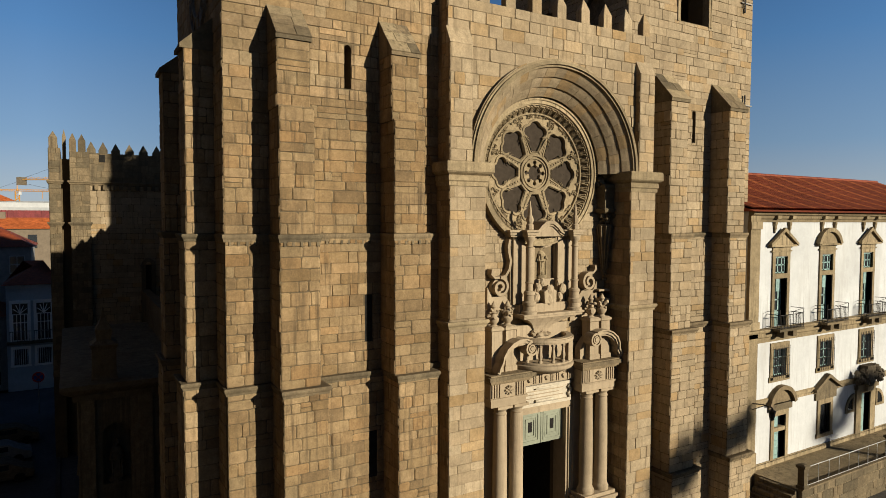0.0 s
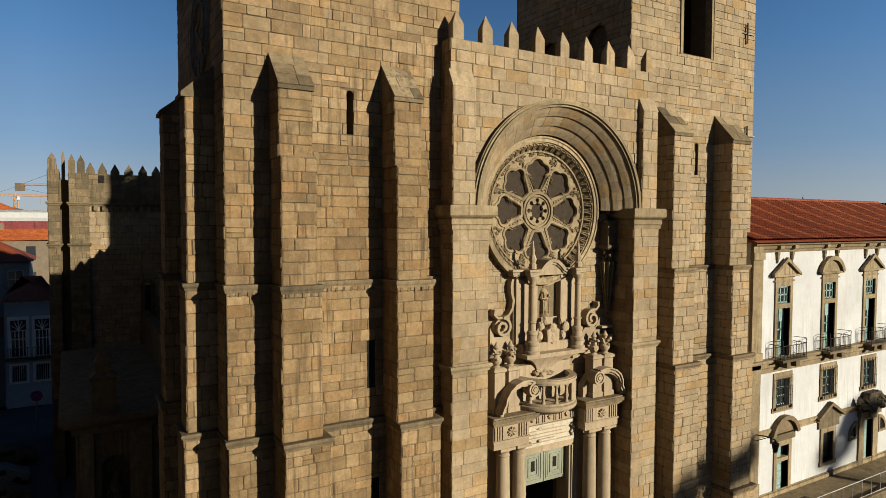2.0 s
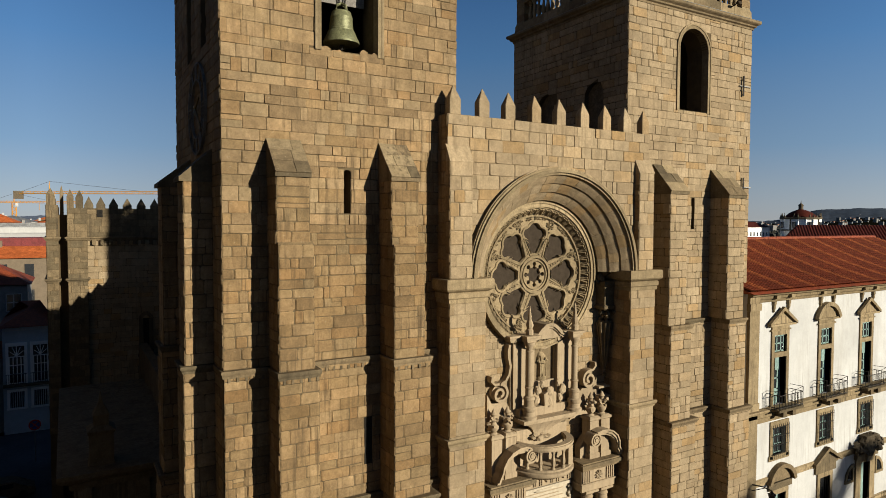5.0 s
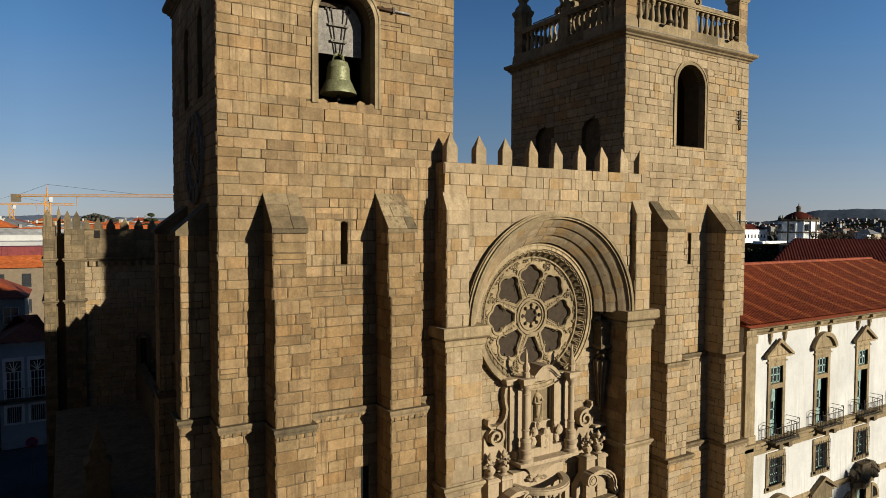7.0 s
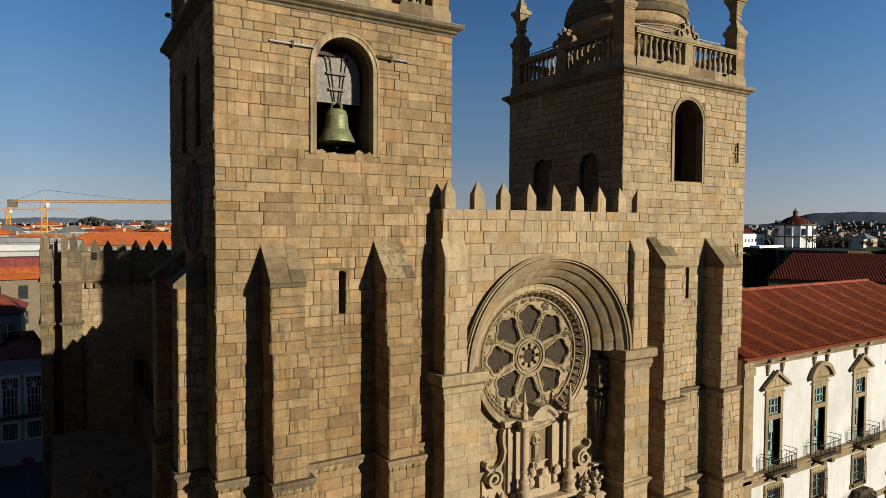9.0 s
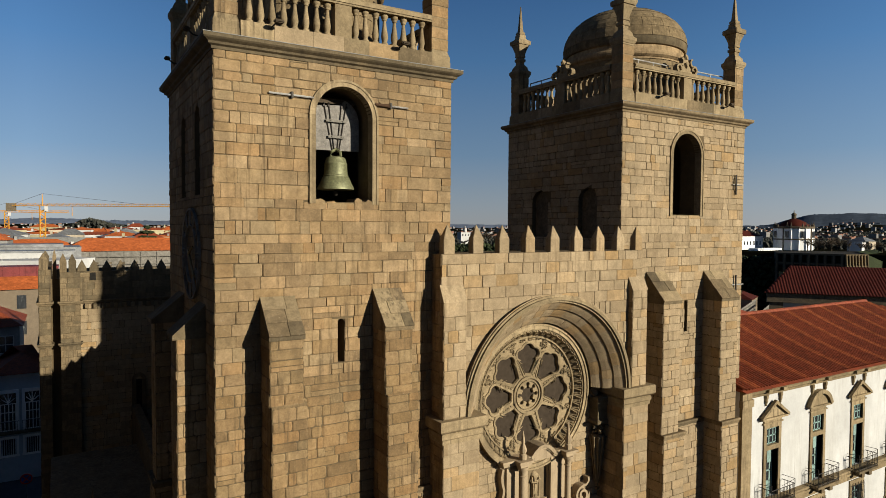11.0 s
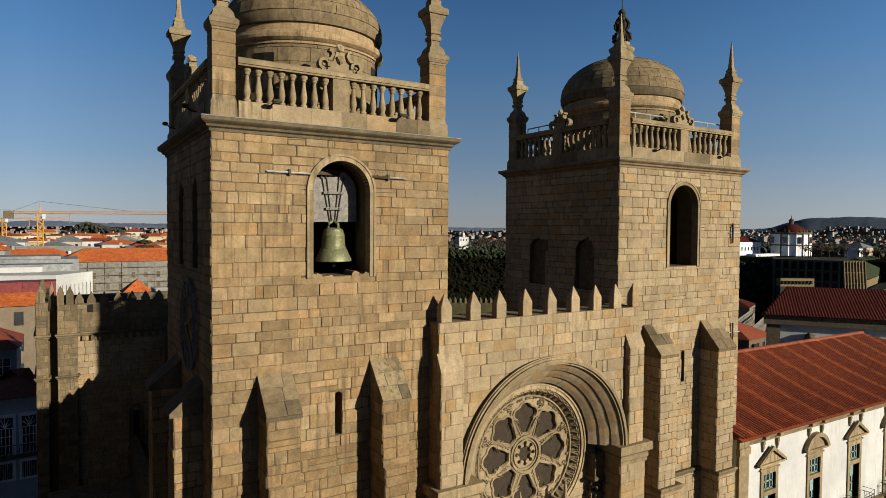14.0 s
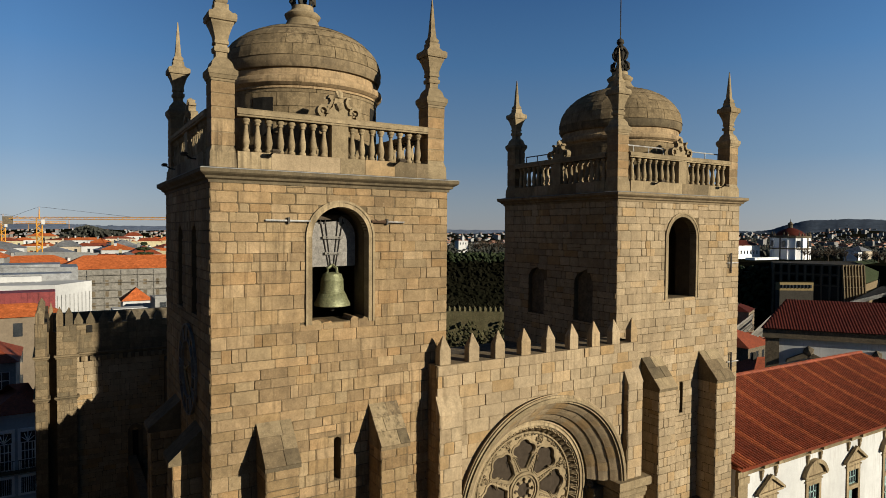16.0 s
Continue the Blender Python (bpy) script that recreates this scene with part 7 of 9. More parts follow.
    for x, yy, r in ((14.72, 18.42, 0.125), (16.95, 18.42, 0.125)):
        c = bmesh.new()
        lathe(c, [(0.3, 8.27), (0.3, 8.36), (0.24, 8.4), (0.23, 8.56), (0.26, 8.6), (0.26, 8.72), (0.2, 8.76), (0.19, 8.98), (0.22, 9.0), (0.2, 9.1), (0.14, 9.14), (0.13, 9.4), (0.16, 9.42), (0.16, 9.46), (0.12, 9.48), (0.115, 10.75), (0.14, 10.77), (0.14, 10.8), (0.11, 10.82), (0.12, 10.95), (0.2, 11.05), (0.21, 11.15)], x, yy, 16)
        col = part("column", c, PORTAL_STONE, nic, smooth=True)
        fin = bmesh.new()
        lathe(fin, [(0.14, 11.42), (0.14, 11.6), (0.1, 11.64), (0.15, 11.78), (0.1, 11.92), (0.06, 12.0), (0.07, 12.1), (0.02, 12.45), (0, 12.5)], x, yy, 8)
        part("finial", fin, PORTAL_STONE, nic, smooth=True)
        for px0, px1, py in ((x - 0.5 if x < 15 else x - 0.15, x - 0.12 if x < 15 else x + 0.2, 18.74), (x + 0.22 if x < 15 else x - 0.62, x + 0.36 if x < 15 else x - 0.22, 18.7)):
            pb = boxes((px0, px1, py, 18.86, 8.6, 11.15))
            part("pilaster", pb, PORTAL_STONE, nic)
    # niche cornice, arched in the middle
    for xa, xb, ya, yb in ((13.98, 15.15, 18.6, 19.3), (16.45, 17.2, 18.6, 19.3), (14.52, 14.92, 18.28, 18.598), (16.75, 17.14, 18.28, 18.598)):
        nc = bmesh.new()
        lo, hi = (0.3 if xb > 15 and xa < 15 else 1.0), (0.3 if xa > 16.4 and ya > 18.5 else 1.0)
        for o, z0, z1 in ((0, 11.15, 11.22), (0.06, 11.22, 11.32), (0.12, 11.32, 11.4)):
            box(nc, xa - o * hi, xb + o * lo, ya - o, yb, z0 + (0.002 if ya < 18.5 else 0), z1 + (0.002 if ya < 18.5 else 0))
        part("cornice", nc, PORTAL_STONE, nic)
    line = [(15.1, 11.3), (15.25, 11.36), (15.4, 11.52), (15.6, 11.66), (15.8, 11.7), (16.0, 11.66), (16.2, 11.52), (16.35, 11.36), (16.5, 11.3)]
    for off, th, ya in ((0.0, 0.13, 18.48), (-0.1, 0.08, 18.54)):
        nc = bmesh.new()
        ribbon(nc, [(x, z + off) for x, z in line], th, ya, 19.3)
        part("arched_cornice", nc, PORTAL_STONE, nic)
    nc = bmesh.new()
    prism(nc, [(15.2, 11.15), (16.4, 11.15)] + [(x, z - 0.12) for x, z in line[::-1]], 18.6, 19.0, FRONT)
    part("lunette", nc, PORTAL_STONE, nic)
    # carved group under the niche
    for j, (x, z, r) in enumerate(((15.2, 8.85, 0.16), (15.3, 9.2, 0.14), (15.5, 9.42, 0.12), (15.85, 8.75, 0.2), (15.85, 9.05, 0.2), (16.35, 8.8, 0.15), (16.5, 9.1, 0.16), (16.3, 9.4, 0.12))):
        g = bmesh.new()
        blob(g, (x, 18.62, z), r, j, (1, 0.8, 1.25), 2, 0.2)
        part("carved_relief", g, PORTAL_STONE, nic)
    g = bmesh.new()
    prism(g, [(15.55, 8.6), (16.1, 8.6), (16.12, 9.05), (15.83, 9.2), (15.52, 9.05)], 18.5, 18.8, FRONT)
    part("shield", g, PORTAL_STONE, nic)
    # scrolls beside the niche
    for sg, vx in ((1, 13.55), (-1, 17.95)):
        v = bmesh.new()
        vz = 9.3
        sp = [(x, z) for x, _, z in spiral(vx, vz, 0.36, 0.08, sg * -1.5, math.pi / 2, 0)]
        ribbon(v, sp, 0.1, 18.6, 18.98)
        prism(v, arc(vx, vz, 0.3, 0, 350, 20), 18.76, 18.98, FRONT)
        scroll = part("scroll", v, PORTAL_STONE, P)
        w = bmesh.new()
        # the band runs from the volute outward and up along the niche
        out = [(vx - sg * 0.02, vz + 0.36), (vx - sg * 0.22, vz + 0.36), (vx - sg * 0.36, vz + 0.5), (vx - sg * 0.33, vz + 0.66)]
        ribbon(w, out, 0.09, 18.64, 18.98)
        low = [(vx - sg * 0.5, 8.5), (vx + sg * 0.5, 8.5), (vx + sg * 0.5, 8.72), (vx + sg * 0.3, 8.95), (vx - sg * 0.3, 8.95), (vx - sg * 0.5, 9.3)]
        prism(w, low[::sg], 18.74, 18.98, FRONT)
        part("scroll_foot", w, PORTAL_STONE, scroll)
        if sg > 0:
            w = bmesh.new()
            s_line = [(13.62, 9.62), (13.86, 9.72), (14.02, 9.95), (14.08, 10.25), (14.0, 10.55), (13.98, 10.8), (14.04, 11.05)]
            ribbon(w, s_line, 0.1, 18.7, 18.98)
            part("scroll_band", w, PORTAL_STONE, scroll)
    # pendant corbel on the pier's inner face
    x, yy = 18.84, 18.74
    k = bmesh.new()
    lathe(k, [(0.0, 9.5), (0.1, 9.62), (0.09, 9.8), (0.16, 10.4), (0.25, 11.1), (0.31, 11.55), (0.28, 11.62)], x, yy, 12)
    pend = part("pendant_corbel", k, WEATHERED, P, smooth=True)
    for j in range(7):
        a = math.pi * (0.9 + 1.2 * j / 6)
        rib = bmesh.new()
        tube(rib, [(x + 0.1 * math.cos(a), yy + 0.1 * math.sin(a), 9.75), (x + 0.19 * math.cos(a), yy + 0.19 * math.sin(a), 10.5), (x + 0.32 * math.cos(a), yy + 0.32 * math.sin(a), 11.55)], 0.025, 5, 0.05)
        part("rib", rib, WEATHERED, pend)
    for j in range(16):
        rng2 = random.Random(j)
        bl = bmesh.new()
        blob(bl, (x + rng2.uniform(-0.26, 0.26), yy - 0.12 + rng2.uniform(-0.16, 0.16), 11.85 + rng2.uniform(-0.22, 0.24)), 0.1, j, (1, 1, 1), 1, 0.4)
        part("carved_leaf", bl, WEATHERED, pend)
    bl = bmesh.new()
    lathe(bl, [(0.24, 12.05), (0.34, 12.12), (0.36, 12.22), (0.26, 12.28), (0.26, 12.5), (0.28, 12.75), (0.34, 13.0), (0.38, 13.1), (0.38, 13.2), (0.3, 13.24)], x, yy, square=True)
    part("capital", bl, WEATHERED, pend)
    for j in range(14):
        rng2 = random.Random(j + 50)
        bl = bmesh.new()
        blob(bl, (x + rng2.uniform(-0.42, 0.2), yy + rng2.uniform(-0.25, 0.25), 13.5 + rng2.uniform(-0.28, 0.3)), 0.17, j, (1.2, 1, 0.8), 1, 0.4)
        part("carved_leaf", bl, WEATHERED, pend)
    bl = bmesh.new()
    curl = [(x + 0.1 * math.cos(a), yy - 0.05, 9.42 + 0.1 * math.sin(a)) for a in (2.2, 3.0, 3.9, 4.8, 5.6, 6.4)]
    tube(bl, [(x, yy, 9.65)] + curl, 0.05, 6, 0.03)
    part("curl", bl, WEATHERED, pend)
    part("ledge", boxes((18.36, 18.96, 18.5, 18.98, 8.5, 8.6), (18.4, 18.96, 18.54, 18.98, 8.3, 8.5), (18.36, 18.96, 18.5, 18.98, 8.9, 8.98)), PORTAL_STONE, P)
    P.location += Vector((-0.06, 0, -0.28))


portal()


def statue(x, y, z, h, name, label, material):
    """A standing draped figure, one plain shape."""
    bm = bmesh.new()
    k = h / 1.4
    lathe(bm, [(0.24 * k, z), (0.24 * k, z + 0.12 * k), (0.19 * k, z + 0.16 * k), (0.2 * k, z + 0.3 * k), (0.17 * k, z + 0.6 * k), (0.19 * k, z + 0.85 * k), (0.2 * k, z + 1.0 * k), (0.13 * k, z + 1.1 * k), (0.07 * k, z + 1.15 * k), (0.09 * k, z + 1.22 * k), (0.09 * k, z + 1.3 * k), (0.04 * k, z + 1.4 * k), (0, z + 1.41 * k)], x, y, 12)
    rng = random.Random(int(x * 10))
    for v in bm.verts:
        v.co.x += 0.025 * k * math.sin(v.co.z * 9) + rng.uniform(-0.012, 0.012)
        v.co.y += rng.uniform(-0.02, 0.02)
    tube(bm, [(x - 0.16 * k, y - 0.05, z + 0.98 * k), (x - 0.2 * k, y - 0.15, z + 0.75 * k), (x, y - 0.2, z + 0.72 * k)], 0.05 * k, 6)
    tube(bm, [(x + 0.16 * k, y - 0.05, z + 0.98 * k), (x + 0.2 * k, y - 0.14, z + 0.8 * k), (x + 0.05, y - 0.2, z + 0.88 * k)], 0.05 * k, 6)
    for j in range(5):
        xx = x + (j - 2) * 0.07 * k
        tube(bm, [(xx, y - 0.17 * k, z + 0.15 * k), (xx * 0.98 + x * 0.02, y - 0.15 * k, z + 0.7 * k)], 0.03 * k, 5)
    return single(name, bm, material, label, "statue", smooth=True)


statue(15.66, 19.0, 9.22, 1.35, "statue", "small carved stone figure standing in the niche", CARVED)


# ---- bell ----
def bell():
    b = thing("bell", "green bronze church bell hung on an iron frame", "bell", (7.56, 19.15, 20.9))
    x, y = 7.56, 19.15
    bm = bmesh.new()
    lathe(bm, [(0.5, 20.9), (0.575, 20.92), (0.57, 20.99), (0.5, 21.12), (0.43, 21.3), (0.4, 21.32), (0.4, 21.36), (0.38, 21.38), (0.355, 21.7), (0.36, 21.72), (0.36, 21.75), (0.34, 21.78), (0.3, 21.92), (0.2, 21.97), (0, 21.99)], x, y, 36)
    part("bell_body", bm, BRONZE, b, smooth=True)
    cr = bmesh.new()
    for t in range(4):
        a = t * math.pi / 2 + 0.4
        tube(cr, [(x + 0.22 * math.cos(a), y + 0.22 * math.sin(a), 21.95), (x + 0.2 * math.cos(a), y + 0.2 * math.sin(a), 22.1), (x, y, 22.2)], 0.045, 6)
    part("crown", cr, BRONZE, b)
    cl = bmesh.new()
    tube(cl, [(x, y, 21.5), (x, y, 20.85)], 0.025, 6)
    blob(cl, (x, y, 20.82), 0.08, 1, (1, 1, 1.3), 2, 0.05)
    part("clapper", cl, IRON, b)
    for dx, top in ((-0.15, -0.4), (-0.06, -0.24), (0.06, 0.2), (0.15, 0.36)):
        r = bmesh.new()
        tube(r, [(x + dx * 0.7, y, 22.1), (x + top, y, 23.66)], 0.016, 6)
        part("hanger_rod", r, IRON, b)
        part("rod_nut", boxes((x + top - 0.028, x + top + 0.028, y - 0.028, y + 0.028, 23.52, 23.58)), IRON, b)
    for z, w in ((22.58, 0.27), (23.08, 0.34)):
        bar = part("cross_bar", boxes((x - w, x + w, y - 0.07, y - 0.025, z - 0.04, z + 0.04)), NETTING, b)
        for k in (-1, 1):
            part("bolt", boxes((x + k * w * 0.6 - 0.02, x + k * w * 0.6 + 0.02, y - 0.085, y - 0.07, z - 0.02, z + 0.02)), IRON, bar)
    part("headstock", boxes((6.6, 8.5, y + 0.08, y + 0.24, 23.64, 23.8)), TIMBER, b)


bell()
bm = bmesh.new()
prism(bm, [(6.72, 22.15), (8.36, 22.17), (8.36, 23.1)] + arc(7.66, 23.1, 0.7, 0, 72, 8) + [(7.7, 23.6), (6.94, 23.54), (6.72, 23.5)], 19.175, 19.21, FRONT)
single("board_screen", bm, BOARD, "bleached board blocking the upper half of the belfry opening", "board")
# broken sill: ragged stubs of stone, lowest in the middle
rng = random.Random(4)
stubs = [(6.52, 6.92, 20.61), (6.94, 7.3, 20.54), (7.31, 7.52, 20.42), (7.53, 7.63, 20.36), (7.64, 7.88, 20.45), (7.89, 8.14, 20.6), (8.15, 8.56, 20.58)]
for x0, x1, top in stubs:
    n = max(3, int((x1 - x0) / 0.06))
    rag = [(x0 + (x1 - x0) * k / n, top + rng.uniform(-0.05, 0.045) - (0.05 if k in (0, n) else 0)) for k in range(n, -1, -1)]
    sill = bmesh.new()
    prism(sill, [(x0, 20.28), (x1, 20.28)] + rag, 18.40 + rng.uniform(0, 0.02), 19.0 + rng.uniform(0, 0.2), FRONT)
    part("sill_stone", sill, STONE, north_tower)


# ---- clock ----
GILT = surface("dull_gilt_metal", [(0.16, 0.115, 0.05), (0.22, 0.16, 0.075)], rough=0.55, metal=0.4, stain=0.4)


def clock():
    c = thing("tower_clock", "dark iron skeleton clock dial with dull gilt hands", "clock", (3.6, 21.5, 17.7))
    cy, cz, r = 21.5, 18.86, 1.45
    bm = bmesh.new()
    for r0, r1 in ((1.4, 1.45), (0.9, 0.94)):
        ring(bm, cy, cz, r0, r1, 3.56, 3.64, 0, 360, 48, SIDE)
    part("dial_ring", bm, NETTING, c)
    strokes = (3, 1, 2, 3, 2, 1, 2, 3, 4, 2, 1, 2)
    for k in range(12):
        bm = bmesh.new()
        for q in range(strokes[k]):
            a = k * math.pi / 6 + (q - (strokes[k] - 1) / 2) * 0.1
            tube(bm, [(3.58, cy + 0.96 * math.cos(a), cz + 0.96 * math.sin(a)), (3.58, cy + 1.38 * math.cos(a), cz + 1.38 * math.sin(a))], 0.022, 4)
        part("hour_mark", bm, NETTING, c)
    bm = bmesh.new()
    ring(bm, cy, cz, 0.01, 0.12, 3.5, 3.56, 0, 360, 16, SIDE)
    part("hub", bm, GILT, c)
    for a, l in ((radians(215), 1.1), (radians(160), 0.75)):
        bm = bmesh.new()
        tube(bm, [(3.53, cy, cz), (3.53, cy + l * math.cos(a), cz + l * math.sin(a))], 0.05, 5, 0.025)
        part("clock_hand", bm, GILT, c)


clock()


# ---- terrace by the chapter house ----
bm = boxes((28.75, 60, 16.0, 18.52, GROUND, TERRACE))
terrace = single("terrace", bm, CARVED, "raised stone terrace along the chapter house wall", "terrace", kind="structure")
ashlar(terrace, WEATHERED, face_front(16.0), 28.75, 45, GROUND, TERRACE, 0.4, 0.9, 91)
cop = boxes((28.75, 60, 15.94, 16.2, TERRACE + 0.004, TERRACE + 0.08))
part("coping", cop, WEATHERED, terrace)
rl = thing("terrace_railing", "thin grey iron railing along the terrace edge", "railing", (33, 16.07, TERRACE))
bm = bmesh.new()
tube(bm, [(29.1, 16.07, 0.05), (44, 16.07, 0.05)], 0.02, 6)
tube(bm, [(29.1, 16.07, TERRACE + 0.13), (44, 16.07, TERRACE + 0.13)], 0.016, 6)
part("rail", bm, PALE_IRON, rl)
for k in range(17):
    bm = bmesh.new()
    tube(bm, [(29.3 + k * 0.9, 16.07, TERRACE + 0.05), (29.3 + k * 0.9, 16.07, 0.05)], 0.015, 5)
    part("post", bm, PALE_IRON, rl)
for x in (28.9, 36.9):
    bm = bmesh.new()
    lathe(bm, [(0.2, TERRACE + 0.08), (0.2, TERRACE + 0.2), (0.15, TERRACE + 0.24), (0.15, TERRACE + 1.0), (0.22, TERRACE + 1.06), (0.22, TERRACE + 1.16), (0.1, TERRACE + 1.22)], x, 16.07, square=True)
    single("stone_post", bm, WEATHERED, "dark weathered stone post ending the iron railing", "post", "terrace posts")
st = thing("steps", "dark stone steps up to the terrace", "steps", (28.0, 17.2, GROUND))
for k in range(9):
    part("step", boxes((26.6 + k * 0.24, 28.74, 16.2, 18.0 - 0.01, GROUND + k * 0.18, GROUND + (k + 1) * 0.18 - 0.004)), WEATHERED, st)
# wall lantern
ln = thing("wall_lantern", "black iron lantern on a wall bracket", "lantern", (28.9, 18.3, 2.4))
bm = bmesh.new()
tube(bm, [(28.55, 18.42, 2.55), (28.6, 17.9, 2.62), (28.6, 17.45, 2.58)], 0.03, 6)
tube(bm, [(28.55, 18.42, 2.25), (28.58, 18.15, 2.4), (28.6, 17.8, 2.6)], 0.022, 6)
part("bracket", bm, IRON, ln)
bm = bmesh.new()
lathe(bm, [(0.03, 2.58), (0.06, 2.5), (0.2, 2.42), (0.17, 2.4), (0.1, 2.05), (0.12, 2.02), (0.03, 1.95)], 28.6, 17.45, 6)
part("lantern_body", bm, IRON, ln)
# coat of arms
ca = thing("coat_of_arms", "weathered carved stone coat of arms over the doorway", "relief", (39.4, 18.5, 2.1))
bm = bmesh.new()
prism(bm, [(38.75, 3.25), (40.0, 3.25), (40.05, 2.7), (39.38, 2.05), (38.7, 2.7)], 18.12, 18.57, FRONT)
part("shield", bm, DARK_STONE, ca)
rng = random.Random(12)
for j in range(64):
    a = rng.uniform(0, 6.28)
    bm = bmesh.new()
    blob(bm, (39.36 + 1.55 * math.cos(a) * rng.uniform(0.4, 1), 18.3 + rng.uniform(-0.16, 0.12), 2.68 + 0.56 * math.sin(a) * rng.uniform(0.4, 1)), rng.uniform(0.11, 0.2), j, (1, 0.8, 1), 1, 0.4)
    part("carved_leaf", bm, DARK_STONE, ca)


# ---- town to the north ----
def hip_roof(bm, x0, x1, y0, y1, z, h, along_x=True, ov=0.4):
    x0, x1, y0, y1 = x0 - ov, x1 + ov, y0 - ov, y1 + ov
    if along_x:
        k = (y1 - y0) / 2
        ym = (y0 + y1) / 2
        r0, r1 = (x0 + k * 0.8, ym), (x1 - k * 0.8, ym)
    else:
        k = (x1 - x0) / 2
        xm = (x0 + x1) / 2
        r0, r1 = (xm, y0 + k * 0.8), (xm, y1 - k * 0.8)
    v = [bm.verts.new((x, y, z)) for x, y in ((x0, y0), (x1, y0), (x1, y1), (x0, y1))]
    a, b = bm.verts.new((*r0, z + h)), bm.verts.new((*r1, z + h))
    if along_x:
        fs = ((v[0], v[1], b, a), (v[1], v[2], b), (v[2], v[3], a, b), (v[3], v[0], a))
    else:
        fs = ((v[0], v[1], a), (v[1], v[2], b, a), (v[2], v[3], b), (v[3], v[0], a, b))
    for f in fs:
        bm.faces.new(f)
    bm.faces.new(v[::-1])


def town_house(x, y, w, d, z0, h, roof_h, wall, roof, label, floors=3, cols=3, along_x=True, turn=0.0, group="", category="house", dormer=False):
    """A house with its roof, chimney and rows of windows; front towards the cathedral."""
    t = thing("house", label, category, (x, y, z0), group)
    x0, x1, y0, y1 = x - w / 2, x + w / 2, y - d / 2, y + d / 2
    part("wall", boxes((x0, x1, y0, y1, z0, z0 + h)), wall, t)
    if roof:
        bm = bmesh.new()
        hip_roof(bm, x0, x1, y0, y1, z0 + h, roof_h, along_x)
        r = part("roof", bm, roof, t)
        part("chimney", boxes((x - w * 0.2, x - w * 0.2 + 0.8, y - 0.4, y + 0.4, z0 + h, z0 + h + roof_h + 0.9)), wall, r)
    else:
        part("parapet", boxes((x0 - 0.1, x1 + 0.1, y0 - 0.1, y0 + 0.3, z0 + h, z0 + h + 0.5)), wall, t)
    fh = h / floors
    for f in range(floors):
        for c in range(cols):
            wx = x0 + w * (c + 0.5) / cols
            wz = z0 + f * fh + fh * 0.25
            ww = min(0.6, w / cols * 0.28)
            part("window", boxes((wx - ww, wx + ww, y0 - 0.06, y0 + 0.02, wz, wz + fh * 0.52)), PANE, t)
    t.rotation_euler = (0, 0, radians(turn))
    return t


